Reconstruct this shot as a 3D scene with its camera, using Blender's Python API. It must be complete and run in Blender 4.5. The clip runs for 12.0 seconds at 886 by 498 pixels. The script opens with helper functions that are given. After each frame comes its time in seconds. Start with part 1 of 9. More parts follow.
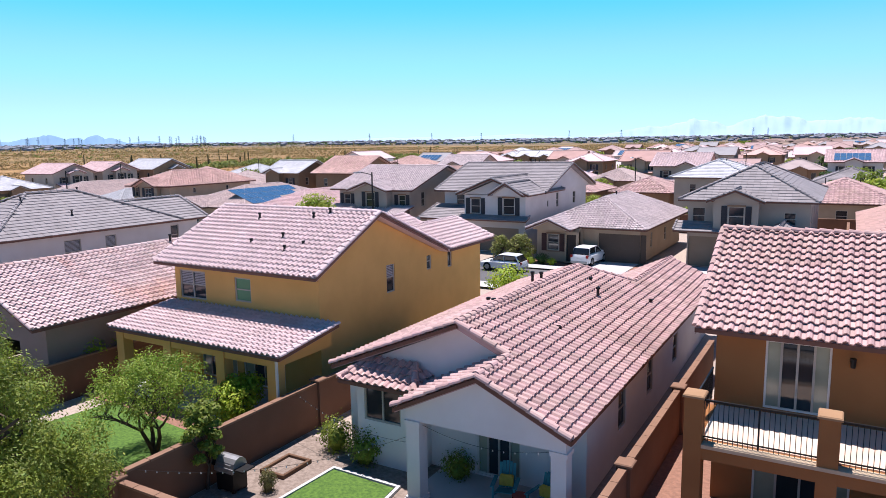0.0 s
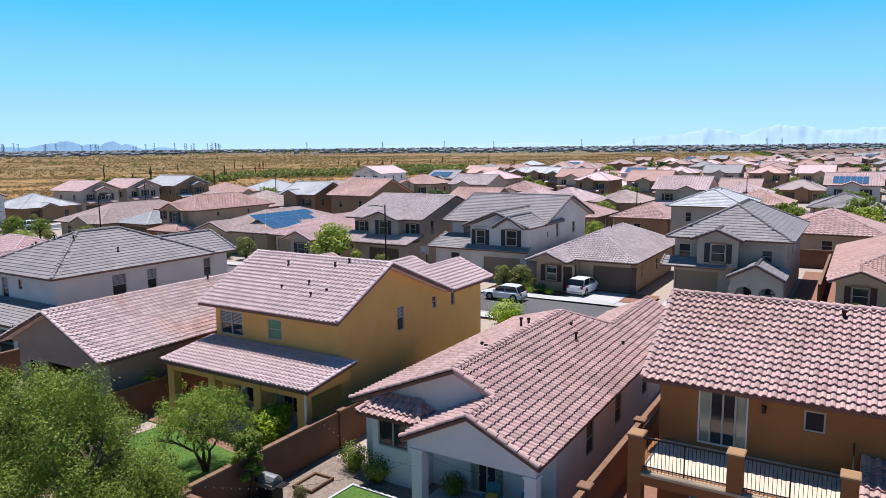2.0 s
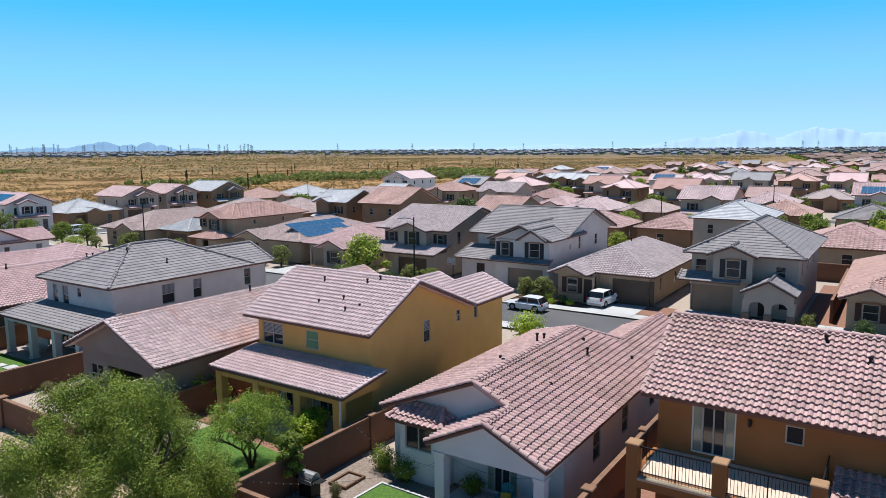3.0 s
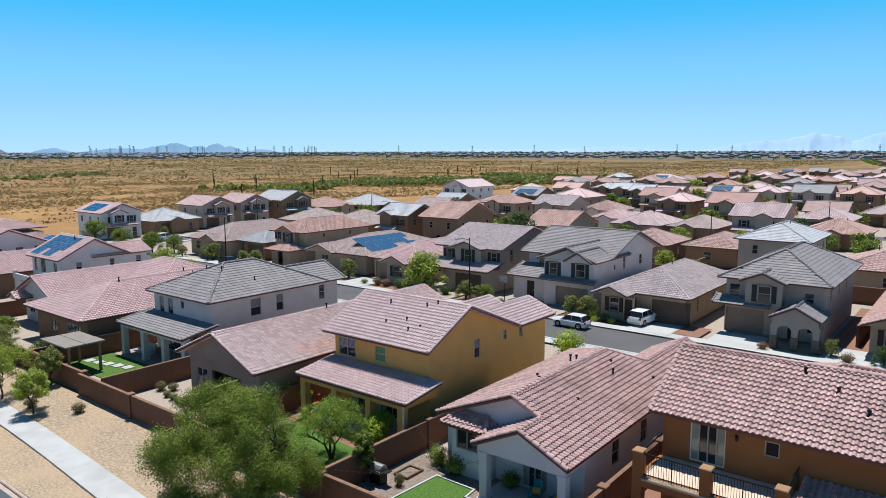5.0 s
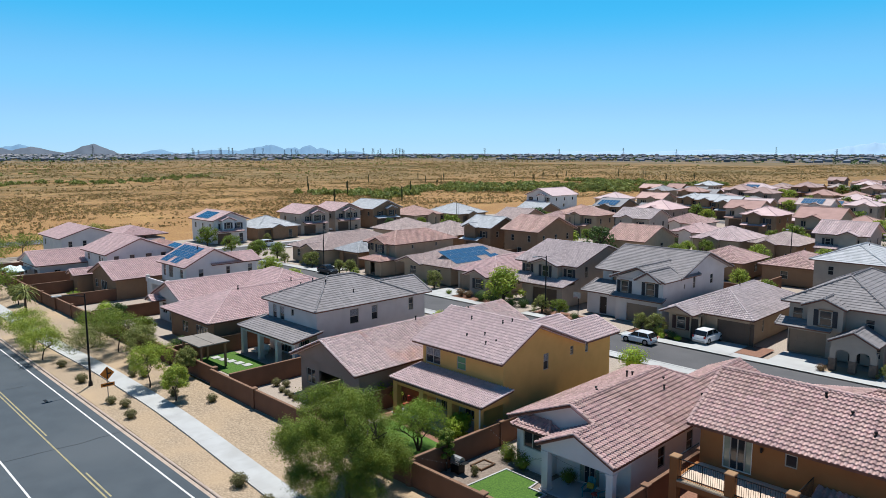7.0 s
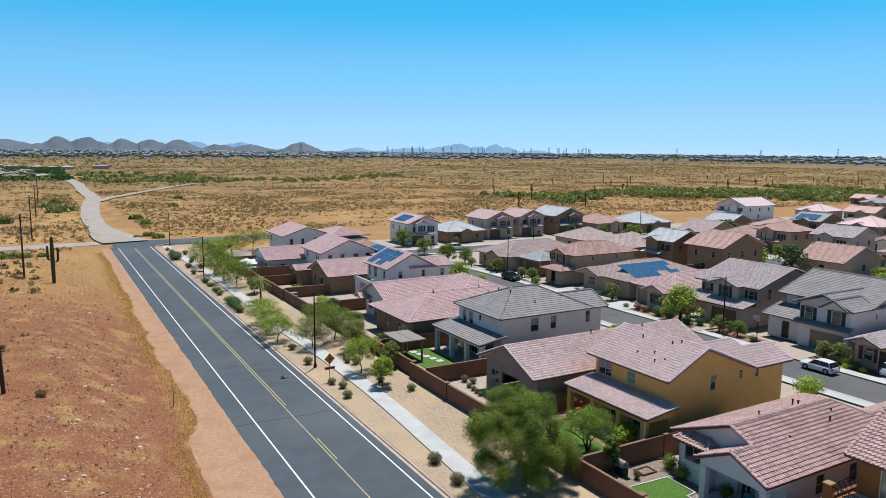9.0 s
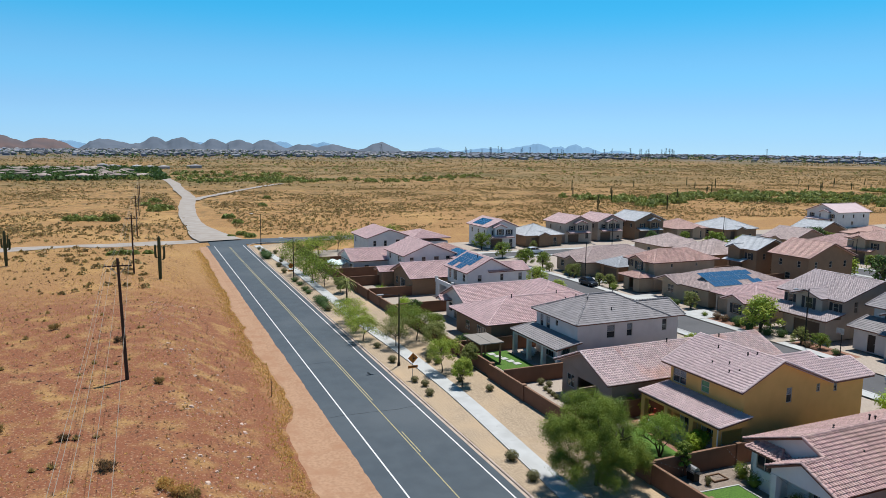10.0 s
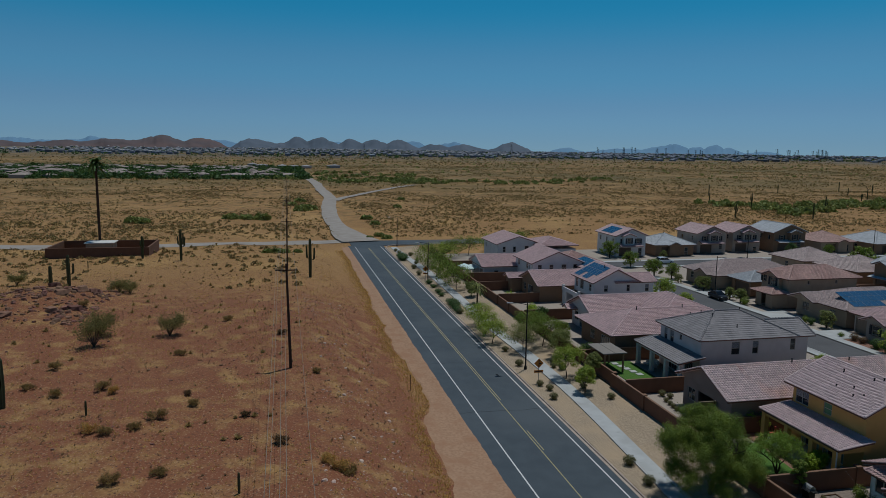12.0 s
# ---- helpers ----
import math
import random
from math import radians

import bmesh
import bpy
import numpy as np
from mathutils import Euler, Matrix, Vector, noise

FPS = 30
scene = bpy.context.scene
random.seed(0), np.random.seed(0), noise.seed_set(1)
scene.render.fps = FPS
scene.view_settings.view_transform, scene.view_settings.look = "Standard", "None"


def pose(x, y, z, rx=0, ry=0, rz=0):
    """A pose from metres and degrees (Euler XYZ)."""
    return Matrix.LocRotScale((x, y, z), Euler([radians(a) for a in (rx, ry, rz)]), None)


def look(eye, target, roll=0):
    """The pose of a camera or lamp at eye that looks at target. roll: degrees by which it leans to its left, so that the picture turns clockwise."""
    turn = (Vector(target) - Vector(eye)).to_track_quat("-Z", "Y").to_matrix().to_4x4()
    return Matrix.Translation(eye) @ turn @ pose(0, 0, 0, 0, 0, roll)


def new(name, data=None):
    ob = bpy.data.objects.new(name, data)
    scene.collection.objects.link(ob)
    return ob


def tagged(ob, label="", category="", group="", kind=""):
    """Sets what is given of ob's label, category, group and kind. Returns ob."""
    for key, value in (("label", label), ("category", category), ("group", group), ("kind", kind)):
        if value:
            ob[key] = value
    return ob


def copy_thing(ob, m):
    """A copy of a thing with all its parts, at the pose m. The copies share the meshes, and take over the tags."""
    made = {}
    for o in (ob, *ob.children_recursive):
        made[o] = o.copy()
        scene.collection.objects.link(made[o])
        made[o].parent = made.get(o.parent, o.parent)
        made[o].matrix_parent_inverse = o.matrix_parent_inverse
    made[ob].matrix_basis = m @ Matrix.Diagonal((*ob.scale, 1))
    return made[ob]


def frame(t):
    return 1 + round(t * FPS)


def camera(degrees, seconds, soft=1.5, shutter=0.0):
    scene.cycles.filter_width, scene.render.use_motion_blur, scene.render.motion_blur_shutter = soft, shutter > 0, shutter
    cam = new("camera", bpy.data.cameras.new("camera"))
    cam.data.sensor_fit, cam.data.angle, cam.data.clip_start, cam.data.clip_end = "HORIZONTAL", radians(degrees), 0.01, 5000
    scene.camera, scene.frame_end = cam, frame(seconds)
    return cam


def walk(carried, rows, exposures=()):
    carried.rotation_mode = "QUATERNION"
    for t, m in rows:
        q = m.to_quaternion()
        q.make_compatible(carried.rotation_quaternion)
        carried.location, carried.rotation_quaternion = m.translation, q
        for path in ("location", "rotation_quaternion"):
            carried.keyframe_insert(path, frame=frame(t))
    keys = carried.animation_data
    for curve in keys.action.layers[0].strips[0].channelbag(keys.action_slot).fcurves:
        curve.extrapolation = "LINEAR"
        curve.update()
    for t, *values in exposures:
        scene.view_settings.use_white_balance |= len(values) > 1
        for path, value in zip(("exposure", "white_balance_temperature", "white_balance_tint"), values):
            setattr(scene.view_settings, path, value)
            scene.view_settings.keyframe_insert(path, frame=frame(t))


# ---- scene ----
cam = camera(64.7, 12.0, soft=0.5)
# seconds, eye x y z, yaw, pitch, roll
ROWS = [
    (0.0, -2.304, 2.524, 11.001, 30.222, -8.689, -0.890),
    (0.5, -1.733, 1.740, 11.662, 30.250, -8.503, -0.838),
    (1.0, -1.077, 0.832, 12.338, 30.320, -8.340, -0.773),
    (1.5, -0.338, -0.191, 13.027, 30.561, -8.202, -0.693),
    (2.0, 0.474, -1.302, 13.726, 31.192, -8.091, -0.599),
    (2.5, 1.346, -2.470, 14.426, 32.270, -8.010, -0.498),
    (3.0, 2.264, -3.674, 15.125, 33.570, -7.953, -0.398),
    (3.5, 3.220, -4.907, 15.826, 34.878, -7.915, -0.311),
    (4.0, 4.217, -6.163, 16.527, 36.107, -7.886, -0.244),
    (4.5, 5.264, -7.433, 17.221, 37.266, -7.852, -0.202),
    (5.0, 6.368, -8.711, 17.901, 38.418, -7.807, -0.182),
    (5.5, 7.532, -9.990, 18.568, 39.648, -7.748, -0.172),
    (6.0, 8.748, -11.261, 19.232, 41.023, -7.689, -0.148),
    (6.5, 10.004, -12.506, 19.909, 42.821, -7.654, -0.087),
    (7.0, 11.292, -13.711, 20.607, 45.392, -7.656, 0.012),
    (7.5, 12.609, -14.878, 21.317, 48.719, -7.690, 0.142),
    (8.0, 13.954, -16.015, 22.020, 52.545, -7.741, 0.284),
    (8.5, 15.328, -17.128, 22.696, 56.507, -7.791, 0.418),
    (9.0, 16.726, -18.209, 23.336, 60.268, -7.830, 0.526),
    (9.5, 18.142, -19.223, 23.949, 63.646, -7.864, 0.597),
    (10.0, 19.560, -20.133, 24.540, 66.601, -7.898, 0.640),
    (10.5, 20.962, -20.912, 25.115, 69.276, -7.936, 0.671),
    (11.0, 22.338, -21.556, 25.678, 71.873, -7.980, 0.707),
    (11.5, 23.693, -22.076, 26.229, 74.477, -8.023, 0.764),
    (12.0, 25.029, -22.484, 26.765, 77.076, -8.060, 0.856),
]

def aim(x, y, z, yaw, pitch, roll):
    a, b = radians(yaw), radians(pitch)
    way = Vector((-math.sin(a) * math.cos(b), math.cos(a) * math.cos(b), math.sin(b)))
    return look((x, y, z), Vector((x, y, z)) + way * 10, roll)


walk(cam, [(r[0], aim(*r[1:])) for r in ROWS],
     [(0.0, 0.56, 6450, 23), (1.0, 0.41, 6400, 20), (2.0, 0.26, 6380, 16), (3.0, 0.18, 6360, 12), (9.0, 0.02, 6380, 9), (10.6, -0.14, 6350, 8), (11.0, -0.38, 6280, 7),
      (11.5, -0.85, 6150, 6), (12.0, -1.35, 6000, 5)])

# ---- sky and sun ----
SUN_EL, SUN_AZ = radians(74.0), radians(-44.0)      # the azimuth is taken from +y towards +x
world = bpy.data.worlds.new("sky")
scene.world = world
world.use_nodes = True
wn = world.node_tree
wn.nodes.clear()
w_out = wn.nodes.new("ShaderNodeOutputWorld")
w_bg = wn.nodes.new("ShaderNodeBackground")
w_sky = wn.nodes.new("ShaderNodeTexSky")
w_sky.sky_type = "NISHITA"
w_sky.sun_disc = False
w_sky.sun_elevation, w_sky.sun_rotation = SUN_EL, SUN_AZ
w_sky.altitude, w_sky.air_density, w_sky.dust_density, w_sky.ozone_density = 300, 0.8, 0.0, 0.4
w_bg.inputs["Strength"].default_value = 0.145
w_mul = wn.nodes.new("ShaderNodeMix")      # pale horizon, deep azure above; dimmed beyond the view to weaken fill light
w_mul.data_type, w_mul.blend_type = "RGBA", "MULTIPLY"
w_mul.inputs[0].default_value = 1.0
w_co = wn.nodes.new("ShaderNodeTexCoord")
w_up = wn.nodes.new("ShaderNodeVectorMath")      # raises the lookup a little: little paling at the horizon
w_up.operation = "ADD"
w_up.inputs[1].default_value = (0, 0, 0.06)
w_one = wn.nodes.new("ShaderNodeVectorMath")
w_one.operation = "NORMALIZE"
wn.links.new(w_co.outputs["Generated"], w_up.inputs[0])
wn.links.new(w_up.outputs[0], w_one.inputs[0])
wn.links.new(w_one.outputs[0], w_sky.inputs["Vector"])
wn.links.new(w_sky.outputs[0], w_mul.inputs[6])
wn.links.new(w_mul.outputs[2], w_bg.inputs["Color"])
w_sep = wn.nodes.new("ShaderNodeSeparateXYZ")
w_fall = wn.nodes.new("ShaderNodeValToRGB")
w_fall.color_ramp.interpolation = "EASE"
stops = w_fall.color_ramp.elements
for at, tone in ((0.0, (0.60, 0.74, 0.86, 1)), (0.05, (0.62, 0.84, 0.95, 1)), (0.11, (0.52, 0.96, 1.05, 1)), (0.2, (0.20, 1.0, 1.12, 1)), (0.42, (0.12, 0.42, 0.56, 1))):
    e = stops.new(at)
    e.color = tone
stops.remove(stops[0])
stops.remove(stops[len(stops) - 1])
wn.links.new(w_co.outputs["Generated"], w_sep.inputs[0])
wn.links.new(w_sep.outputs["Z"], w_fall.inputs[0])
wn.links.new(w_fall.outputs[0], w_mul.inputs[7])
wn.links.new(w_bg.outputs[0], w_out.inputs["Surface"])
sun_data = bpy.data.lights.new("sun", "SUN")
sun_data.energy, sun_data.angle, sun_data.color = 5.0, radians(0.55), (1.0, 0.96, 0.9)
sun = new("sun", sun_data)
to_sun = Vector((math.sin(SUN_AZ) * math.cos(SUN_EL), math.cos(SUN_AZ) * math.cos(SUN_EL), math.sin(SUN_EL)))
sun.matrix_world = look(to_sun * 200, (0, 0, 0))

# ---- materials ----
def surf(name, c1, c2=None, scale=1.0, rough=0.8, bump=0.0, bscale=30.0, vary="", amount=0.25, metal=0.0, c3=None, s3=0.15, spec=0.3):
    """A painted, stony or earthen surface: two colours mixed by noise, a third in broad stains, relief, and a tone for each piece."""
    m = bpy.data.materials.new(name)
    m.use_nodes = True
    nt = m.node_tree
    bs = nt.nodes["Principled BSDF"]
    bs.inputs["Roughness"].default_value = rough
    bs.inputs["Metallic"].default_value = metal
    bs.inputs["Specular IOR Level"].default_value = spec
    co = nt.nodes.new("ShaderNodeTexCoord")
    c2 = c2 or tuple(v * 0.8 for v in c1)

    def noise_at(s, detail=5.0):
        n = nt.nodes.new("ShaderNodeTexNoise")
        n.inputs["Scale"].default_value, n.inputs["Detail"].default_value = s, detail
        nt.links.new(co.outputs["Object"], n.inputs["Vector"])
        return n.outputs["Fac"]

    def ramp(sock, lo, hi):
        r = nt.nodes.new("ShaderNodeMapRange")
        r.inputs["From Min"].default_value, r.inputs["From Max"].default_value = lo, hi
        nt.links.new(sock, r.inputs["Value"])
        return r.outputs["Result"]

    def mix(fac, a, b, mode="MIX"):
        x = nt.nodes.new("ShaderNodeMix")
        x.data_type, x.blend_type = "RGBA", mode
        for key, v in ((0, fac), (6, a), (7, b)):
            if isinstance(v, (float, int)):
                x.inputs[key].default_value = v
            elif isinstance(v, tuple):
                x.inputs[key].default_value = (*v, 1)
            else:
                nt.links.new(v, x.inputs[key])
        return x.outputs[2]

    col = mix(ramp(noise_at(scale), 0.35, 0.65), tuple(c1), tuple(c2))
    if c3:
        col = mix(ramp(noise_at(s3, 3.0), 0.48, 0.68), col, tuple(c3))
    if vary:
        if vary == "object":
            rnd = nt.nodes.new("ShaderNodeObjectInfo").outputs["Random"]
        else:
            rnd = nt.nodes.new("ShaderNodeNewGeometry").outputs["Random Per Island"]
        v = nt.nodes.new("ShaderNodeMapRange")
        v.inputs["To Min"].default_value, v.inputs["To Max"].default_value = 1 - amount, 1 + amount
        nt.links.new(rnd, v.inputs["Value"])
        hs = nt.nodes.new("ShaderNodeHueSaturation")
        nt.links.new(v.outputs["Result"], hs.inputs["Value"])
        h = nt.nodes.new("ShaderNodeMapRange")
        h.inputs["To Min"].default_value, h.inputs["To Max"].default_value = 0.5 - amount * 0.06, 0.5 + amount * 0.06
        w = nt.nodes.new("ShaderNodeMath")
        w.operation = "FRACT"
        w2 = nt.nodes.new("ShaderNodeMath")
        w2.operation = "MULTIPLY"
        w2.inputs[1].default_value = 7.31
        nt.links.new(rnd, w2.inputs[0])
        nt.links.new(w2.outputs[0], w.inputs[0])
        nt.links.new(w.outputs[0], h.inputs["Value"])
        nt.links.new(h.outputs["Result"], hs.inputs["Hue"])
        nt.links.new(col, hs.inputs["Color"])
        col = hs.outputs["Color"]
    nt.links.new(col, bs.inputs["Base Color"])
    if bump:
        b = nt.nodes.new("ShaderNodeBump")
        b.inputs["Strength"].default_value, b.inputs["Distance"].default_value = min(1.0, bump), 0.02
        nt.links.new(noise_at(bscale), b.inputs["Height"])
        nt.links.new(b.outputs["Normal"], bs.inputs["Normal"])
    return m


def leafy(name, c1, c2, amount=0.35):
    m = surf(name, c1, c2, 1.2, 0.6, vary="island", amount=amount)
    nt = m.node_tree
    bs, out = nt.nodes["Principled BSDF"], nt.nodes["Material Output"]
    tr = nt.nodes.new("ShaderNodeBsdfTranslucent")
    add = nt.nodes.new("ShaderNodeMixShader")
    add.inputs[0].default_value = 0.32
    for l in list(nt.links):
        if l.to_socket == bs.inputs["Base Color"]:
            nt.links.new(l.from_socket, tr.inputs["Color"])
    nt.links.new(bs.outputs[0], add.inputs[1])
    nt.links.new(tr.outputs[0], add.inputs[2])
    nt.links.new(add.outputs[0], out.inputs["Surface"])
    return m


def glass(name, c=(0.02, 0.025, 0.03), rough=0.06):
    m = surf(name, c, tuple(v * 0.7 for v in c), 0.8, rough, spec=0.7)
    return m


STUCCO = dict(scale=0.7, rough=0.9, bump=0.25, bscale=60.0, spec=0.1)
M = {
    "stucco_yellow": surf("stucco_yellow", (0.70, 0.405, 0.135), (0.64, 0.37, 0.12), **STUCCO),
    "stucco_white": surf("stucco_white", (0.78, 0.745, 0.73), (0.72, 0.685, 0.67), **STUCCO),
    "stucco_brown": surf("stucco_brown", (0.33, 0.145, 0.056), (0.29, 0.127, 0.049), **STUCCO),
    "stucco_lilac": surf("stucco_lilac", (0.66, 0.60, 0.57), (0.60, 0.54, 0.51), **STUCCO),
    "stucco_tan": surf("stucco_tan", (0.42, 0.32, 0.23), (0.37, 0.28, 0.20), **STUCCO),
    "stucco_dark": surf("stucco_dark", (0.30, 0.19, 0.12), (0.26, 0.165, 0.105), **STUCCO),
    "stucco_greige": surf("stucco_greige", (0.44, 0.37, 0.31), (0.39, 0.33, 0.28), **STUCCO),
    "stucco_mauve": surf("stucco_mauve", (0.31, 0.235, 0.20), (0.275, 0.21, 0.175), **STUCCO),
    "deck_tile": surf("deck_tile", (0.72, 0.57, 0.45), (0.64, 0.50, 0.39), 1.2, 0.8, 0.2, 30),
    "glass_curtain": glass("curtained_glass", (0.34, 0.36, 0.27), 0.12),
    "stucco_pale": surf("stucco_pale", (0.70, 0.68, 0.66), (0.63, 0.61, 0.60), **STUCCO),
    # door brown is darkened for the deep shade of a recessed garage
    "garage_brown_shaded": surf("garage_brown_shaded", (0.125, 0.088, 0.066), (0.11, 0.077, 0.058), 1.0, 0.6),
    "garage_tan": surf("garage_tan", (0.30, 0.22, 0.16), (0.27, 0.2, 0.145), 1.0, 0.6),
    "trim_brown": surf("trim_brown", (0.20, 0.09, 0.065), (0.15, 0.07, 0.05), 1.5, 0.7),
    "frame": surf("window_frame", (0.46, 0.41, 0.35), (0.40, 0.36, 0.31), 1.5, 0.6),
    "trim_white": surf("trim_white", (0.75, 0.72, 0.66), (0.68, 0.65, 0.6), 1.5, 0.6),
    "shutter": surf("shutter", (0.035, 0.035, 0.042), (0.03, 0.03, 0.036), 2.0, 0.6),
    "shutter_red": surf("shutter_red", (0.07, 0.03, 0.027), (0.06, 0.026, 0.024), 2.0, 0.6),
    "glass": glass("window_glass", (0.03, 0.036, 0.042)),
    "glass_green": glass("window_glass_green", (0.10, 0.30, 0.13), 0.5),
    "blind": surf("window_blind", (0.35, 0.36, 0.38), (0.28, 0.29, 0.31), 9.0, 0.5),
    "door": surf("door_dark", (0.05, 0.035, 0.03), None, 2.0, 0.6),
    "metal_black": surf("metal_black", (0.02, 0.02, 0.02), None, 4.0, 0.45, metal=0.3),
    "metal_grey": surf("metal_grey", (0.35, 0.36, 0.37), None, 4.0, 0.4, metal=0.6),
    "cap_stone": surf("cap_stone", (0.56, 0.44, 0.30), (0.48, 0.37, 0.25), 1.2, 0.9, 0.3, 30),
    "asphalt": surf("asphalt", (0.078, 0.096, 0.112), (0.066, 0.082, 0.097), 0.6, 0.9, 0.5, 40, c3=(0.094, 0.110, 0.124), s3=0.06),
    "asphalt_street": surf("asphalt_street", (0.12, 0.12, 0.125), (0.10, 0.10, 0.105), 0.3, 0.9, 0.4, 40),
    "concrete": surf("concrete", (0.49, 0.50, 0.495), (0.44, 0.445, 0.44), 0.6, 0.9, 0.2, 30, c3=(0.41, 0.41, 0.40), s3=0.3),
    "kerb": surf("kerb", (0.50, 0.41, 0.34), (0.42, 0.33, 0.27), 0.9, 0.9, 0.2, 30),
    "paint_white": surf("paint_white", (0.75, 0.74, 0.72), (0.62, 0.61, 0.6), 2.0, 0.7),
    "paint_yellow": surf("paint_yellow", (0.40, 0.345, 0.18), (0.29, 0.26, 0.16), 2.0, 0.7),
    "gravel": surf("gravel", (0.48, 0.375, 0.265), (0.27, 0.205, 0.14), 7.0, 0.95, 0.8, 14, c3=(0.46, 0.34, 0.22), s3=0.12),
    "pebble": surf("pebble", (0.29, 0.235, 0.195), (0.19, 0.15, 0.12), 9.0, 0.95, 0.8, 14),
    "wire": surf("wire", (0.36, 0.29, 0.22), None, 4.0, 0.5),
    "pier_cap": surf("pier_cap", (0.36, 0.215, 0.115), (0.31, 0.185, 0.10), 1.2, 0.9, 0.3, 30),
    "gravel_red": surf("gravel_red", (0.30, 0.16, 0.11), (0.22, 0.12, 0.085), 7.0, 0.95, 0.8, 14),
    "gravel_grey": surf("gravel_grey", (0.44, 0.37, 0.31), (0.33, 0.28, 0.235), 7.0, 0.95, 0.8, 14),
    "dirt": surf("dirt", (0.43, 0.265, 0.165), (0.345, 0.205, 0.125), 3.5, 0.95, 0.35, 40, c3=(0.35, 0.195, 0.115), s3=0.5),
    "dirt_grey": surf("dirt_grey", (0.375, 0.335, 0.30), (0.315, 0.272, 0.235), 0.25, 0.95, 0.5, 4),
    "lawn": surf("lawn", (0.10, 0.20, 0.03), (0.05, 0.115, 0.02), 9.0, 0.9, 0.8, 60),
    "block": surf("block", (0.175, 0.09, 0.056), (0.15, 0.078, 0.048), 0.8, 0.9, 0.3, 40, vary="island", amount=0.06),
    "block_cap": surf("block_cap", (0.255, 0.15, 0.098), (0.215, 0.125, 0.082), 1.0, 0.9, 0.3, 40),
    "wood": surf("wood", (0.16, 0.09, 0.05), (0.12, 0.065, 0.038), 3.0, 0.8, 0.3, 20),
    "wood_pole": surf("wood_pole", (0.075, 0.045, 0.03), (0.055, 0.033, 0.022), 3.0, 0.9, 0.3, 20),
    "bark": surf("bark", (0.10, 0.075, 0.055), (0.07, 0.05, 0.038), 6.0, 0.95, 0.6, 25),
    "leaf_mesquite": leafy("leaf_mesquite", (0.235, 0.30, 0.04), (0.135, 0.19, 0.026)),
    "leaf_light": leafy("leaf_light", (0.36, 0.43, 0.06), (0.26, 0.33, 0.045)),
    "leaf_citrus": leafy("leaf_citrus", (0.36, 0.46, 0.035), (0.25, 0.36, 0.03)),
    "leaf_lawn": leafy("leaf_lawn", (0.26, 0.36, 0.045), (0.16, 0.25, 0.03)),
    "leaf_olive": leafy("leaf_olive", (0.27, 0.29, 0.08), (0.19, 0.215, 0.055)),
    "leaf_dark": leafy("leaf_dark", (0.09, 0.155, 0.04), (0.065, 0.115, 0.03)),
    "leaf_shrub": leafy("leaf_shrub", (0.20, 0.19, 0.075), (0.14, 0.135, 0.055)),
    "creosote": leafy("creosote", (0.40, 0.285, 0.11), (0.29, 0.21, 0.08)),
    "leaf_wash": leafy("leaf_wash", (0.30, 0.325, 0.09), (0.205, 0.235, 0.062)),
    "scrub": leafy("scrub", (0.345, 0.255, 0.10), (0.235, 0.17, 0.065), 0.4),
    "dry_grass": leafy("dry_grass", (0.70, 0.47, 0.16), (0.54, 0.33, 0.10), 0.3),
    "brittlebush": leafy("brittlebush", (0.30, 0.275, 0.10), (0.21, 0.195, 0.07), 0.3),
    "bursage": leafy("bursage", (0.36, 0.25, 0.105), (0.26, 0.175, 0.07), 0.35),
    "brush_dead": leafy("brush_dead", (0.25, 0.165, 0.085), (0.17, 0.11, 0.06), 0.4),
    "cactus": surf("cactus", (0.075, 0.085, 0.035), (0.055, 0.062, 0.027), 5.0, 0.8, 0.5, 30),
    "rock": surf("rock", (0.24, 0.125, 0.085), (0.17, 0.09, 0.062), 2.0, 0.95, 0.6, 8, vary="island", amount=0.3),
    "rock_pale": surf("rock_pale", (0.60, 0.45, 0.37), (0.50, 0.36, 0.29), 2.0, 0.95, 0.5, 8, vary="island", amount=0.2),
    # cell blue is brightened to include the sky's reflection
    "solar": surf("solar_cell_sky", (0.03, 0.11, 0.22), (0.024, 0.09, 0.19), 2.0, 0.25, spec=0.8),
    "solar_frame": surf("solar_frame", (0.14, 0.22, 0.30), None, 2.0, 0.4, metal=0.5),
    "car_white": surf("car_white", (0.80, 0.80, 0.80), (0.77, 0.77, 0.78), 1.0, 0.25, spec=0.5),
    "car_silver": surf("car_silver", (0.74, 0.77, 0.80), (0.72, 0.75, 0.78), 1.0, 0.25, metal=0.1, spec=0.5),
    "car_dark": surf("car_dark", (0.03, 0.032, 0.036), None, 1.0, 0.25, spec=0.5),
    "car_glass": glass("car_glass", (0.012, 0.014, 0.016)),
    "rubber": surf("rubber", (0.018, 0.018, 0.018), None, 3.0, 0.9),
    "red_lamp": surf("red_lamp", (0.35, 0.02, 0.015), None, 3.0, 0.3),
    "sign_orange": surf("sign_orange", (0.58, 0.19, 0.02), (0.52, 0.17, 0.02), 3.0, 0.5),
    "sign_black": surf("sign_black", (0.015, 0.015, 0.015), None, 3.0, 0.5),
    "teal": surf("teal_paint", (0.04, 0.26, 0.30), (0.03, 0.22, 0.26), 3.0, 0.6),
    "fabric_yellow": surf("fabric_yellow", (0.6, 0.45, 0.08), (0.5, 0.36, 0.06), 8.0, 0.9),
    "fabric_red": surf("fabric_red", (0.45, 0.09, 0.07), (0.38, 0.07, 0.055), 5.0, 0.9),
    "umbrella": surf("umbrella", (0.70, 0.82, 0.80), (0.62, 0.74, 0.73), 3.0, 0.8),
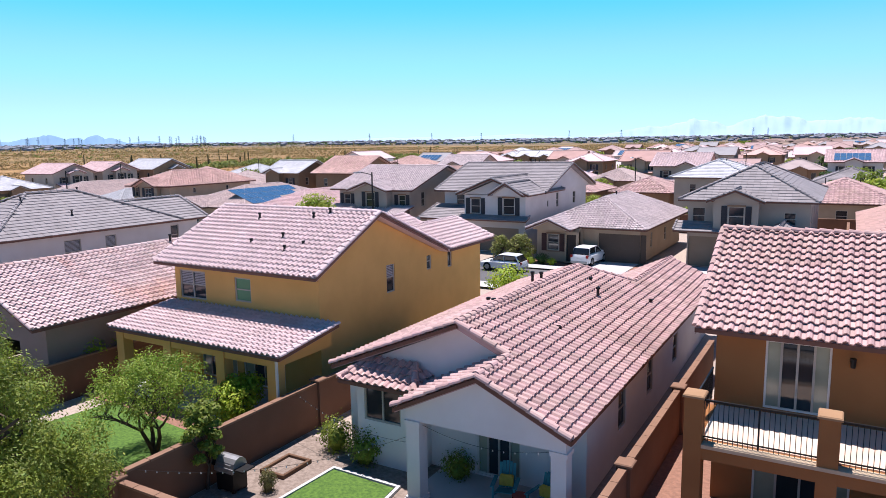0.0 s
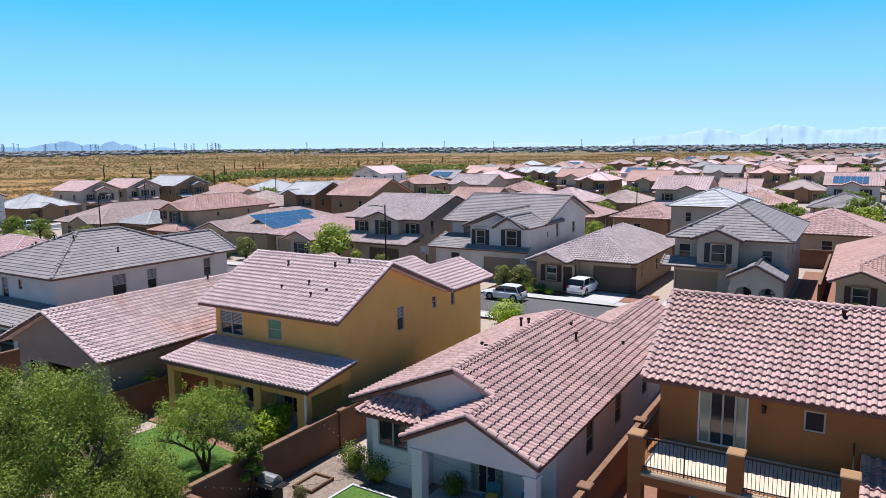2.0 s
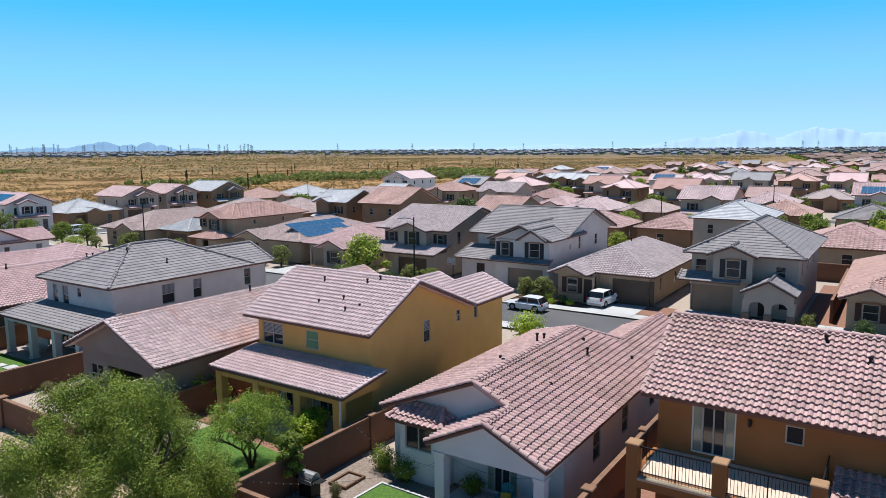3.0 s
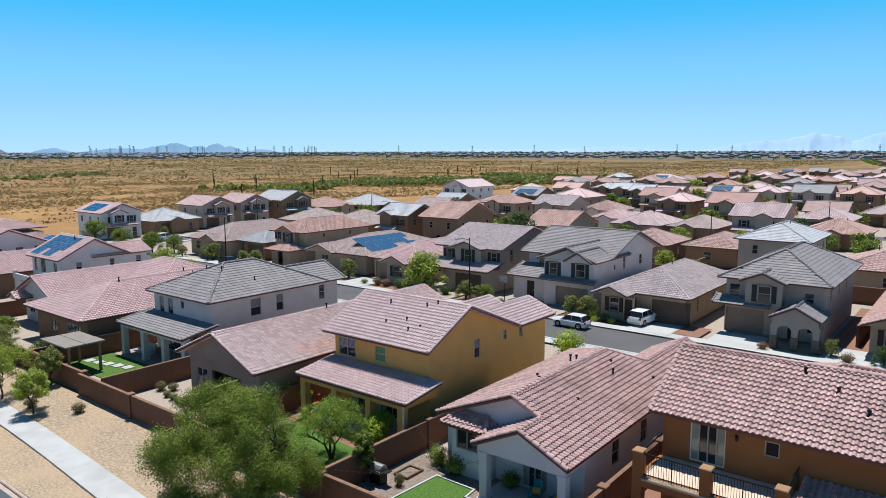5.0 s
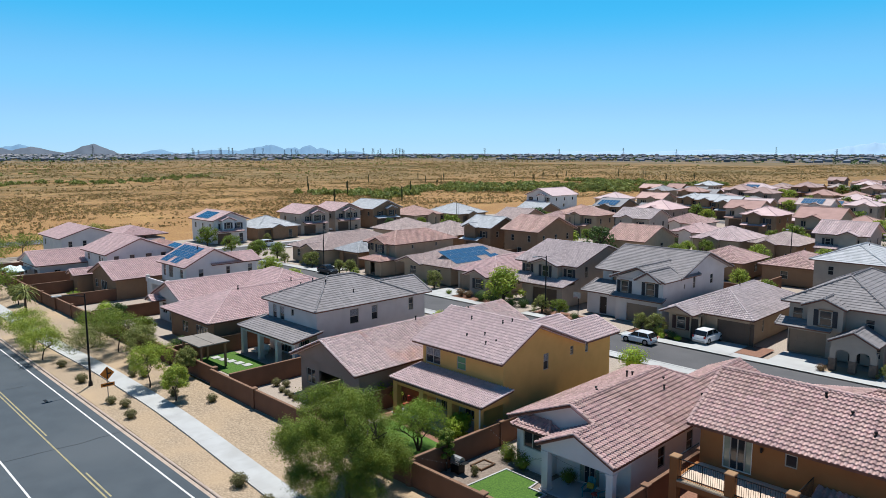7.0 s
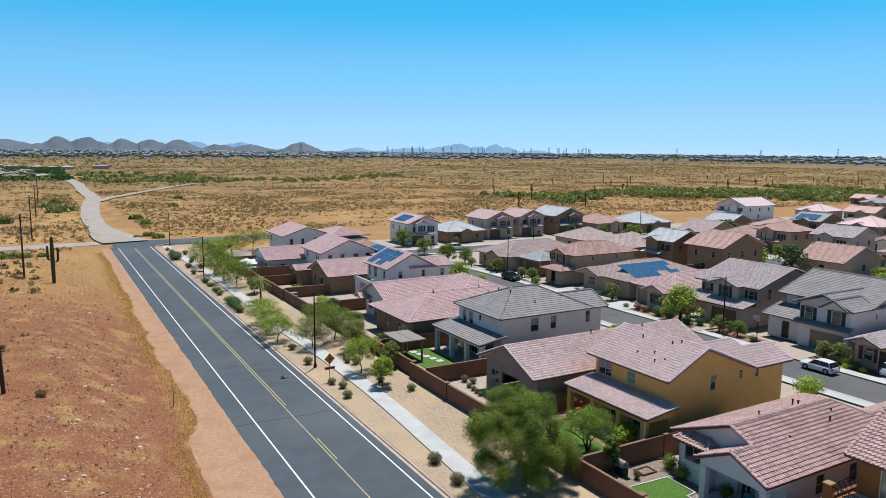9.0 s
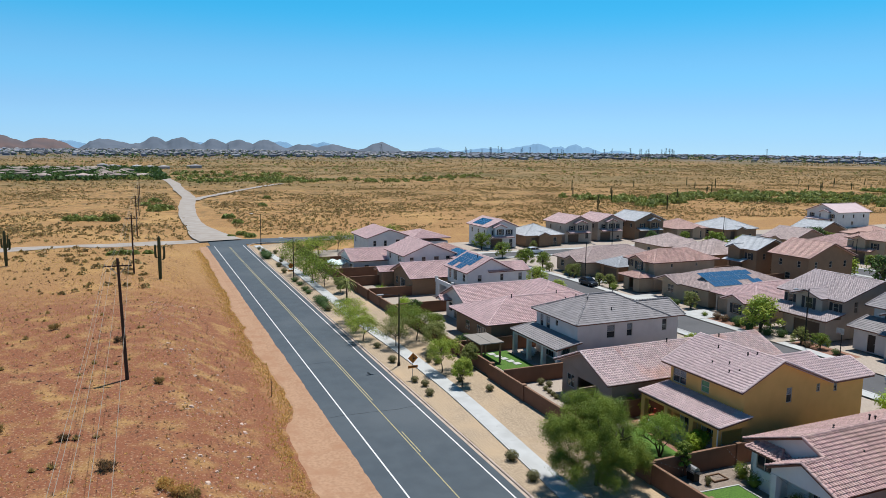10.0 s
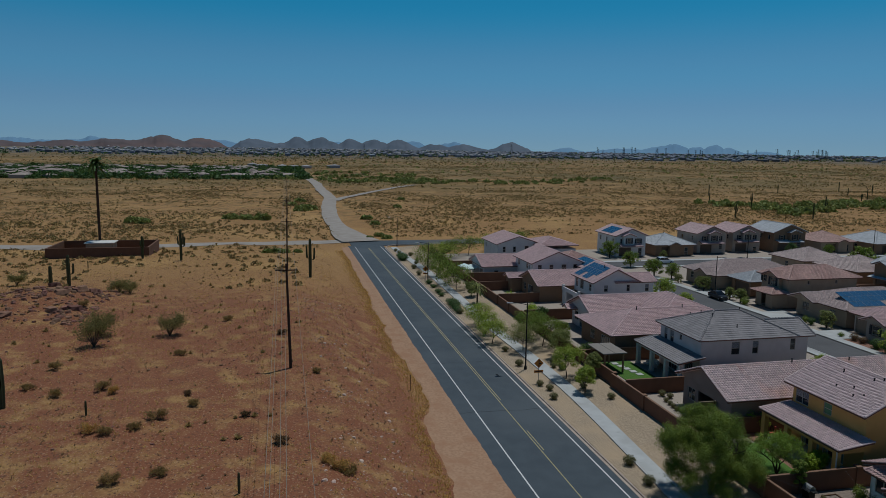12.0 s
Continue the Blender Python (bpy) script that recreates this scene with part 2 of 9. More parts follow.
    "awning": surf("awning", (0.27, 0.24, 0.21), (0.23, 0.205, 0.18), 2.0, 0.8),
    "stone_veneer": surf("stone_veneer", (0.20, 0.15, 0.12), (0.14, 0.11, 0.09), 4.0, 0.9, 0.6, 10),
    "bulb": surf("bulb", (0.8, 0.78, 0.7), None, 3.0, 0.3),
}


def tile_pair(name, c1, c2, amount, c3=None):
    a = surf(name, c1, c2, 0.5, 0.75, 0.2, 40, vary="island", amount=amount, c3=c3, s3=0.35)
    b = surf(name + "_piece", c1, c2, 0.5, 0.75, 0.2, 40, vary="object", amount=amount, c3=c3, s3=0.35)
    return a, b


TILE = {
    "pink": tile_pair("tile_pink", (0.52, 0.355, 0.335), (0.455, 0.305, 0.285), 0.18, (0.43, 0.295, 0.265)),
    "rose": tile_pair("tile_rose", (0.63, 0.46, 0.455), (0.57, 0.41, 0.405), 0.12),
    "mauve": tile_pair("tile_mauve", (0.61, 0.48, 0.48), (0.56, 0.435, 0.435), 0.10),
    "mixed": tile_pair("tile_mixed", (0.61, 0.48, 0.47), (0.55, 0.43, 0.42), 0.17, (0.59, 0.385, 0.33)),
    "salmon": tile_pair("tile_salmon", (0.58, 0.385, 0.34), (0.50, 0.335, 0.295), 0.12),
    "grey": tile_pair("tile_grey", (0.27, 0.25, 0.255), (0.23, 0.215, 0.22), 0.10),
    "ash": tile_pair("tile_ash", (0.54, 0.46, 0.46), (0.47, 0.40, 0.40), 0.16),
    "slate": tile_pair("tile_slate", (0.50, 0.51, 0.53), (0.44, 0.455, 0.475), 0.10),
    # the next four are darkened for tile-gap shade, as far roofs lack tiles
    "umber_shaded": tile_pair("tile_umber_shaded", (0.40, 0.28, 0.26), (0.34, 0.235, 0.215), 0.14),
    "dun_shaded": tile_pair("tile_dun_shaded", (0.40, 0.33, 0.315), (0.34, 0.28, 0.27), 0.14),
    "clay_shaded": tile_pair("tile_clay_shaded", (0.43, 0.27, 0.235), (0.36, 0.225, 0.195), 0.14),
    "lead_shaded": tile_pair("tile_lead_shaded", (0.31, 0.305, 0.315), (0.26, 0.255, 0.265), 0.12),
    "tan": tile_pair("tile_tan", (0.53, 0.425, 0.40), (0.465, 0.37, 0.35), 0.14),
}

# ---- mesh tools ----
ORIGIN = {}


class MB:
    """Collects points and faces in world metres."""

    def __init__(self):
        self.v, self.f = [], []

    def add(self, pts, faces):
        n = len(self.v)
        self.v.extend(tuple(p) for p in pts)
        self.f.extend(tuple(i + n for i in f) for f in faces)
        return self

    def box(self, x0, x1, y0, y1, z0, z1):
        return self.add([(x0, y0, z0), (x1, y0, z0), (x1, y1, z0), (x0, y1, z0), (x0, y0, z1), (x1, y0, z1), (x1, y1, z1), (x0, y1, z1)],
                        [(3, 2, 1, 0), (4, 5, 6, 7), (0, 1, 5, 4), (1, 2, 6, 5), (2, 3, 7, 6), (3, 0, 4, 7)])

    def bbox(self, x0, x1, y0, y1, z0, z1, b=0.03):
        """A box with chamfered upper edges."""
        return self.add([(x0, y0, z0), (x1, y0, z0), (x1, y1, z0), (x0, y1, z0),
                         (x0, y0, z1 - b), (x1, y0, z1 - b), (x1, y1, z1 - b), (x0, y1, z1 - b),
                         (x0 + b, y0 + b, z1), (x1 - b, y0 + b, z1), (x1 - b, y1 - b, z1), (x0 + b, y1 - b, z1)],
                        [(3, 2, 1, 0), (8, 9, 10, 11)] + [(i, (i + 1) % 4, 4 + (i + 1) % 4, 4 + i) for i in range(4)]
                        + [(4 + i, 4 + (i + 1) % 4, 8 + (i + 1) % 4, 8 + i) for i in range(4)])

    def tube(self, a, b, ra, rb, n=8, caps=True):
        a, b = Vector(a), Vector(b)
        d = (b - a).normalized()
        s = d.orthogonal().normalized()
        t = d.cross(s)
        pts = []
        for c, r in ((a, ra), (b, rb)):
            for i in range(n):
                q = 2 * math.pi * i / n
                pts.append(c + (s * math.cos(q) + t * math.sin(q)) * r)
        faces = [(i, (i + 1) % n, n + (i + 1) % n, n + i) for i in range(n)]
        if caps:
            faces += [tuple(range(n - 1, -1, -1)), tuple(range(n, 2 * n))]
        return self.add(pts, faces)

    def rope(self, pts, r):
        """A thin continuous cable through a row of points."""
        pts = [Vector(p) for p in pts]
        d = pts[-1] - pts[0]
        s = Vector((-d.y, d.x, 0)).normalized() * r
        u = Vector((0, 0, r))
        ring = [p + o for p in pts for o in (s, u, -s, -u)]
        return self.add(ring, [(4 * i + k, 4 * i + (k + 1) % 4, 4 * i + 4 + (k + 1) % 4, 4 * i + 4 + k) for i in range(len(pts) - 1) for k in range(4)])

    def prism(self, poly, d):
        """A flat polygon, thickened by the vector d."""
        n = len(poly)
        d = Vector(d)
        pts = [Vector(p) for p in poly] + [Vector(p) + d for p in poly]
        return self.add(pts, [tuple(range(n - 1, -1, -1)), tuple(range(n, 2 * n))]
                        + [(i, (i + 1) % n, n + (i + 1) % n, n + i) for i in range(n)])

    def dome(self, c, rx, ry, rz, n=10, m=5, rough=0.0, rng=None):
        pts, faces = [], []
        for j in range(m + 1):
            q = math.pi / 2 * (1 - 2 * j / m)
            for i in range(n):
                p = 2 * math.pi * i / n
                k = 1 + (rng.uniform(-rough, rough) if rng else 0)
                pts.append((c[0] + rx * k * math.cos(q) * math.cos(p), c[1] + ry * k * math.cos(q) * math.sin(p), c[2] + rz * k * math.sin(q)))
        for j in range(m):
            for i in range(n):
                faces.append((j * n + i, (j + 1) * n + i, (j + 1) * n + (i + 1) % n, j * n + (i + 1) % n))
        return self.add(pts, faces)


def mesh_of(name, mb, mat, off=(0, 0, 0)):
    me = bpy.data.meshes.new(name)
    v = np.array(mb.v, dtype=float).reshape(-1, 3) - np.array(off)
    me.from_pydata(v.tolist(), [], mb.f)
    me.materials.append(mat)
    return me


def recalc(me):
    bm = bmesh.new()
    bm.from_mesh(me)
    bmesh.ops.recalc_face_normals(bm, faces=bm.faces)
    bm.to_mesh(me)
    bm.free()


def base(name, x, y, z, label, category, group="", kind=""):
    ob = new(name)
    ob.location = (x, y, z)
    ORIGIN[ob] = Vector((x, y, z))
    return tagged(ob, label, category, group, kind)


def part(name, mb, mat, parent, label=""):
    off = ORIGIN[parent]
    ob = new(name, mesh_of(name, mb, mat, off))
    if len(mb.f) < 4000:
        recalc(ob.data)
    ob.parent = parent
    ORIGIN[ob] = off
    return tagged(ob, label)


def thing(name, mb, mat, label, category="", group="", kind="", fix=True):
    ob = new(name, mesh_of(name, mb, mat))
    if fix and len(mb.f) < 20000:
        recalc(ob.data)
    ORIGIN[ob] = Vector((0, 0, 0))
    return tagged(ob, label, category, group, kind)


def smooth(t, a, b):
    t = np.clip((t - a) / (b - a), 0, 1)
    return t * t * (3 - 2 * t)


def lots_z(x, y):
    """The level of the house lots and inner streets."""
    z = 0.6 + 0.45 * smooth(y, 24, 48) - 0.5 * smooth(-x, 90, 135) - 0.3 * smooth(y, 110, 170)
    return float(z)


# ---- the ground: one sheet to the horizon ----
def value_noise(x, y, s, seed=0):
    x, y = x / s + seed * 17.3, y / s + seed * 9.1
    xi, yi = np.floor(x), np.floor(y)
    fx, fy = x - xi, y - yi
    fx, fy = fx * fx * (3 - 2 * fx), fy * fy * (3 - 2 * fy)

    def hsh(a, b):
        q = np.sin(a * 127.1 + b * 311.7 + seed * 74.7) * 43758.5453
        return q - np.floor(q)
    return (hsh(xi, yi) * (1 - fx) + hsh(xi + 1, yi) * fx) * (1 - fy) + (hsh(xi, yi + 1) * (1 - fx) + hsh(xi + 1, yi + 1) * fx) * fy


def ground_z(x, y):
    x, y = np.asarray(x, float), np.asarray(y, float)
    bank = smooth(-y, 7.5, 21.0)
    level = 3.9 - 2.1 * smooth(-x, 60, 125) - 1.6 * smooth(-x, 125, 175) - 2.0 * smooth(-y, 60, 160) * smooth(-x, -40, 60)
    level = np.maximum(level, 0.0)
    lump = (value_noise(x, y, 9.0, 1) - 0.5) * 0.7 + (value_noise(x, y, 3.1, 2) - 0.5) * 0.22
    crag = 2.6 * np.exp(-(((x + 84) / 11) ** 2 + ((y + 57) / 9) ** 2)) * (0.6 + 0.8 * value_noise(x, y, 4.0, 5))
    left = bank * (level + lump) + crag * bank
    rise = smooth(y, 8.5, 14.0)
    lots = rise * (0.6 + 0.45 * smooth(y, 24, 48) - 0.5 * smooth(-x, 90, 135) - 0.3 * smooth(y, 110, 170))
    lots = lots * (1 - smooth(-x, 150, 175))
    field = (value_noise(x, y, 40, 3) - 0.5) * 1.0 * smooth(-x, 185, 240)
    rise_far = 20.0 * smooth(np.hypot(x, y), 700, 4400)
    return np.where(y < 0, left, lots) + field + rise_far - 0.12


def grown(a, b, step, far, ratio=1.22):
    mid = list(np.arange(a, b + 0.01, step))
    lo, s = [a], step
    while lo[-1] > far[0]:
        s *= ratio
        lo.append(lo[-1] - s)
    hi, s = [b], step
    while hi[-1] < far[1]:
        s *= ratio
        hi.append(hi[-1] + s)
    return np.array(lo[:0:-1] + mid + hi[1:])


GX, GY = grown(-150, 34, 1.3, (-4700, 1500)), grown(-92, 16, 1.3, (-3000, 4700))
gx, gy = np.meshgrid(GX, GY)
gz = ground_z(gx, gy)
gmesh = bpy.data.meshes.new("ground")
nx, ny = len(GX), len(GY)
idx = np.arange(nx * ny).reshape(ny, nx)
quads = np.stack([idx[:-1, :-1], idx[:-1, 1:], idx[1:, 1:], idx[1:, :-1]], -1).reshape(-1, 4)
gmesh.from_pydata(np.stack([gx, gy, gz], -1).reshape(-1, 3).tolist(), [], quads.tolist())
gmesh.shade_smooth()


def soil():
    m = surf("soil", (0.39, 0.228, 0.094), (0.29, 0.165, 0.068), 1.7, 0.95, 1.0, 7.0, c3=(0.44, 0.27, 0.108), s3=0.045, spec=0.1)
    nt = m.node_tree
    bs = nt.nodes["Principled BSDF"]
    src = [l.from_socket for l in nt.links if l.to_socket == bs.inputs["Base Color"]][0]
    co = [n for n in nt.nodes if n.type == "TEX_COORD"][0]
    sx = nt.nodes.new("ShaderNodeSeparateXYZ")
    nt.links.new(co.outputs["Object"], sx.inputs[0])

    def rng_node(sock, a, b):
        r = nt.nodes.new("ShaderNodeMapRange")
        r.interpolation_type = "SMOOTHSTEP"
        r.inputs["From Min"].default_value, r.inputs["From Max"].default_value = a, b
        nt.links.new(sock, r.inputs["Value"])
        return r.outputs["Result"]

    def mul(a, b):
        x = nt.nodes.new("ShaderNodeMath")
        x.operation = "MULTIPLY"
        nt.links.new(a, x.inputs[0])
        if isinstance(b, float):
            x.inputs[1].default_value = b
        else:
            nt.links.new(b, x.inputs[1])
        return x.outputs[0]

    def mixc(fac, a, b):
        x = nt.nodes.new("ShaderNodeMix")
        x.data_type = "RGBA"
        nt.links.new(fac, x.inputs[0])
        nt.links.new(a, x.inputs[6])
        if isinstance(b, tuple):
            x.inputs[7].default_value = (*b, 1)
        else:
            nt.links.new(b, x.inputs[7])
        return x.outputs[2]

    def nz(s, d=6.0):
        n = nt.nodes.new("ShaderNodeTexNoise")
        n.inputs["Scale"].default_value, n.inputs["Detail"].default_value = s, d
        nt.links.new(co.outputs["Object"], n.inputs["Vector"])
        return n.outputs["Fac"]
    # red stony soil on the rise beside the road
    near = mul(rng_node(sx.outputs["X"], -135.0, -75.0), rng_node(sx.outputs["Y"], -5.0, -10.0))
    red = mixc(rng_node(nz(0.42, 10.0), 0.26, 0.56), src, (0.22, 0.086, 0.048))
    col = mixc(mul(near, 0.95), src, red)
    # pale and dark pebbles
    col = mixc(mul(rng_node(nz(5.5, 8.0), 0.55, 0.66), 0.6), col, (0.46, 0.285, 0.17))
    col = mixc(mul(rng_node(nz(4.1, 8.0), 0.46, 0.34), 0.75), col, (0.12, 0.062, 0.042))
    # olive scrub cover far out
    far_w, far_n = rng_node(sx.outputs["X"], -240.0, -700.0), rng_node(sx.outputs["Y"], 420.0, 900.0)
    mx = nt.nodes.new("ShaderNodeMath")
    mx.operation = "MAXIMUM"
    nt.links.new(far_w, mx.inputs[0])
    nt.links.new(far_n, mx.inputs[1])
    far = mx.outputs[0]
    col = mixc(mul(mul(far, rng_node(nz(0.028, 7.0), 0.36, 0.56)), 0.8), col, (0.165, 0.12, 0.055))
    mid_w, mid_n = rng_node(sx.outputs["X"], -175.0, -330.0), rng_node(sx.outputs["Y"], 260.0, 420.0)
    my = nt.nodes.new("ShaderNodeMath")
    my.operation = "MAXIMUM"
    nt.links.new(mid_w, my.inputs[0])
    nt.links.new(mid_n, my.inputs[1])
    col = mixc(mul(mul(my.outputs[0], rng_node(nz(0.22, 8.0), 0.50, 0.58)), 0.8), col, (0.15, 0.105, 0.048))
    col = mixc(mul(mul(my.outputs[0], rng_node(nz(0.05, 6.0), 0.54, 0.64)), 0.6), col, (0.42, 0.26, 0.115))
    col = mixc(mul(mul(far, rng_node(nz(0.0045, 5.0), 0.48, 0.60)), 0.7), col, (0.15, 0.12, 0.055))
    col = mixc(mul(mul(far, rng_node(nz(0.011, 6.0), 0.52, 0.62)), 0.7), col, (0.29, 0.20, 0.10))
    # the built-up plain towards the horizon, with grey haze put into its colour
    out_w, out_n = rng_node(sx.outputs["X"], -1300.0, -2000.0), rng_node(sx.outputs["Y"], 1150.0, 1700.0)
    mz = nt.nodes.new("ShaderNodeMath")
    mz.operation = "MAXIMUM"
    nt.links.new(out_w, mz.inputs[0])
    nt.links.new(out_n, mz.inputs[1])
    col = mixc(mul(mul(mz.outputs[0], rng_node(nz(0.006, 5.0), 0.34, 0.52)), 0.9), col, (0.145, 0.135, 0.12))
    nt.links.new(col, bs.inputs["Base Color"])
    return m


gmesh.materials.append(soil())
ground = tagged(new("ground", gmesh), "dry reddish desert soil with gravel and scattered scrub", "ground", kind="structure")


def ribbon(name, pts, width, lift, mat, label, category, wobble=0.0, follow=True, step=3.0, seed=0):
    """A strip of even or uneven width laid along a line of points."""
    line = []
    for (a, b) in zip(pts[:-1], pts[1:]):
        n = max(1, int(math.dist(a, b) / step))
        for i in range(n):
            line.append((a[0] + (b[0] - a[0]) * i / n, a[1] + (b[1] - a[1]) * i / n))
    line.append(pts[-1])
    mb = MB()
    left, right = [], []
    K = 4
    for i, p in enumerate(line):
        q0, q1 = line[max(0, i - 1)], line[min(len(line) - 1, i + 1)]
        d = Vector((q1[0] - q0[0], q1[1] - q0[1])).normalized()
        w = width(i / (len(line) - 1)) if callable(width) else width
        a, b = (w / 2 + wobble * (6 * value_noise(i * step, side, 24.0, seed + 1) - 3 + 2 * value_noise(i * step, side, 9.0, seed + 2) - 1) for side in (0.0, 500.0))
        for k in range(K + 1):
            o = a - (a + b) * k / K
            x, y = p[0] - d.y * o, p[1] + d.x * o
            z = float(ground_z(x, y)) + 0.12 if follow else 0.0
            mb.v.append((x, y, z + lift))
    n = len(line)
    for i in range(n - 1):
        for k in range(K):
            mb.f.append((i * (K + 1) + k, (i + 1) * (K + 1) + k, (i + 1) * (K + 1) + k + 1, i * (K + 1) + k + 1))
    return thing(name, mb, mat, label, category, kind="structure")

# ---- houses ----
S_NEAR = [(0.0, 0.0), (0.14, 0.058), (0.34, 0.09), (0.54, 0.058), (0.68, 0.004), (1.0, 0.0)]
S_MID = [(0.0, 0.0), (0.32, 0.085), (0.64, 0.0), (1.0, 0.0)]
FLAT = [(0.0, 0.0), (0.97, 0.0)]


def tile_points(prof, w, l, lip=0.035):
    """One roof tile: across x, up the slope along y."""
    n = len(prof)
    pts = [(u * w, 0.0, h + lip) for u, h in prof] + [(u * w, l, h) for u, h in prof] + [(u * w, 0.004, h + lip - 0.044) for u, h in prof]
    faces = [(i, i + 1, n + i + 1, n + i) for i in range(n - 1)] + [(2 * n + i, 2 * n + i + 1, i + 1, i) for i in range(n - 1)]
    return pts, faces


def inside(p, poly):
    c, j = False, len(poly) - 1
    for i in range(len(poly)):
        if (poly[i][1] > p[1]) != (poly[j][1] > p[1]) and p[0] < (poly[j][0] - poly[i][0]) * (p[1] - poly[i][1]) / (poly[j][1] - poly[i][1]) + poly[i][0]:
            c = not c
        j = i
    return c


class House:
    def __init__(self, label, x, y, z, wall, tile, trim="trim_brown", detail=1, flat=False, tw=0.27, tl=0.31):
        self.ob = base("house", x, y, z, label, "house", "houses of the estate")
        self.z, self.wall, self.tile, self.trim, self.detail, self.flat = z, M[wall], TILE[tile], M[trim], detail, flat
        self.tw, self.tl, self.laid = tw, tl, y < 185
        self.rng = random.Random(int(x * 13 + y * 7))
        self.walls, self.apart = [], y < 85 and detail > 0
        self.wb = self.fresh()
        self.slabs, self.tiles, self.pieces, self.caps, self.fascia = [], MB(), [], MB(), []

    def fresh(self):
        """The mesh for the next wing of wall: one of its own on the nearer houses."""
        if self.apart or not self.walls:
            self.walls.append(MB())
        return self.walls[-1]

    # -- walls with openings cut through them --
    def face(self, side, c, a0, a1, z0, z1, holes):
        """An upright wall face: side S, N, E or W at coordinate c, from a0 to a1, with (centre, sill, width, height) holes."""
        def pt(a, z, d=0.0):
            return {"S": (a, c + d, z), "N": (a, c - d, z), "E": (c - d, a, z), "W": (c + d, a, z)}[side]
        us = sorted({a0, a1, *[h[0] - h[2] / 2 for h in holes], *[h[0] + h[2] / 2 for h in holes]})
        zs = sorted({z0, z1, *[h[1] for h in holes], *[h[1] + h[3] for h in holes]})
        us, zs = [u for u in us if a0 <= u <= a1], [q for q in zs if z0 <= q <= z1]
        for u0, u1 in zip(us[:-1], us[1:]):
            for q0, q1 in zip(zs[:-1], zs[1:]):
                cu, cz = (u0 + u1) / 2, (q0 + q1) / 2
                if any(abs(cu - h[0]) < h[2] / 2 and h[1] < cz < h[1] + h[3] for h in holes):
                    continue
                self.wb.add([pt(u0, q0), pt(u1, q0), pt(u1, q1), pt(u0, q1)], [(0, 1, 2, 3)])
        for h in holes:
            u0, u1, q0, q1 = h[0] - h[2] / 2, h[0] + h[2] / 2, h[1], h[1] + h[3]
            ring = [(u0, q0), (u1, q0), (u1, q1), (u0, q1)]
            for (p, q) in zip(ring, ring[1:] + ring[:1]):
                self.wb.add([pt(*p), pt(*q), pt(*q, 0.2), pt(*p, 0.2)], [(0, 1, 2, 3)])

    def slab_box(self, side, c, a0, a1, z0, z1, d0, d1, mb):
        """A box on a wall face, from d0 to d1 inwards."""
        if side == "S":
            mb.box(a0, a1, c + d0, c + d1, z0, z1)
        elif side == "N":
            mb.box(a0, a1, c - d1, c - d0, z0, z1)
        elif side == "E":
            mb.box(c - d1, c - d0, a0, a1, z0, z1)
        else:
            mb.box(c + d0, c + d1, a0, a1, z0, z1)

    def opening(self, side, c, a, z, w, h, kind):
        B = self.slab_box
        glass_mat = M["glass"]
        if kind.startswith("garage"):
            g = MB()
            B(side, c, a - w / 2, a + w / 2, z, z + h, 0.16, 0.2, g)
            g_ob = part("garage_door", g, M["garage_tan" if kind.endswith("tan") else "garage_brown_shaded"], self.ob, "sectional panel garage door")
            if self.detail:
                for r in range(4):
                    p = MB()
                    for k in range(4):
                        u0 = a - w / 2 + w * (k + 0.1) / 4
                        B(side, c, u0, u0 + w * 0.8 / 4, z + h * (r + 0.12) / 4, z + h * (r + 0.88) / 4, 0.145, 0.165, p)
                    part("panel", p, g_ob.data.materials[0], g_ob)
            return
        if kind == "void":
            return
        if kind == "door":
            g = MB()
            B(side, c, a - w / 2, a + w / 2, z, z + h, 0.12, 0.17, g)
            d_ob = part("door", g, M["door"], self.ob, "dark panelled front door")
            k = MB()
            B(side, c, a + w * 0.3, a + w * 0.38, z + 0.95, z + 1.05, 0.06, 0.13, k)
            part("handle", k, M["metal_grey"], d_ob)
            return
        name = "sliding_door" if kind == "slider" else "window"
        fr = MB()
        t = 0.055
        lo, hi = a - w / 2, a + w / 2

        def at(u, q, d):
            return {"S": (u, c + d, q), "N": (u, c - d, q), "E": (c - d, u, q), "W": (c + d, u, q)}[side]
        rings = [[at(u, q, d) for u, q in ((lo + e, z + e), (hi - e, z + e), (hi - e, z + h - e), (lo + e, z + h - e))] for e, d in ((0, 0.11), (0, 0.03), (t, 0.03), (t, 0.11))]
        fr.add([p for r in rings for p in r], [(4 * j + k, 4 * j + (k + 1) % 4, 4 * ((j + 1) % 4) + (k + 1) % 4, 4 * ((j + 1) % 4) + k) for j in range(4) for k in range(4)])
        f_ob = part(name, fr, M["trim_white" if name == "sliding_door" else "frame"], self.ob, "beige framed sash window" if name == "window" else "pale framed sliding glass door")
        n = 4 if kind == "slider" else (2 if w > 1.1 else 1)
        if self.detail:
            for k in range(1, n):
                u = lo + w * k / n
                bar = MB()
                B(side, c, u - 0.03, u + 0.03, z + t, z + h - t, 0.035, 0.105, bar)
                part("mullion", bar, M["frame"], f_ob)
            if kind != "slider" and kind != "plain":
                bar = MB()
                B(side, c, lo + t, hi - t, z + h / 2 - 0.025, z + h / 2 + 0.025, 0.045, 0.1, bar)
                part("meeting_rail", bar, M["frame"], f_ob)
        for k in range(n):
            g = MB()
            B(side, c, lo + w * k / n + 0.01, lo + w * (k + 1) / n - 0.01, z + 0.01, z + h - 0.01, 0.08, 0.1, g)
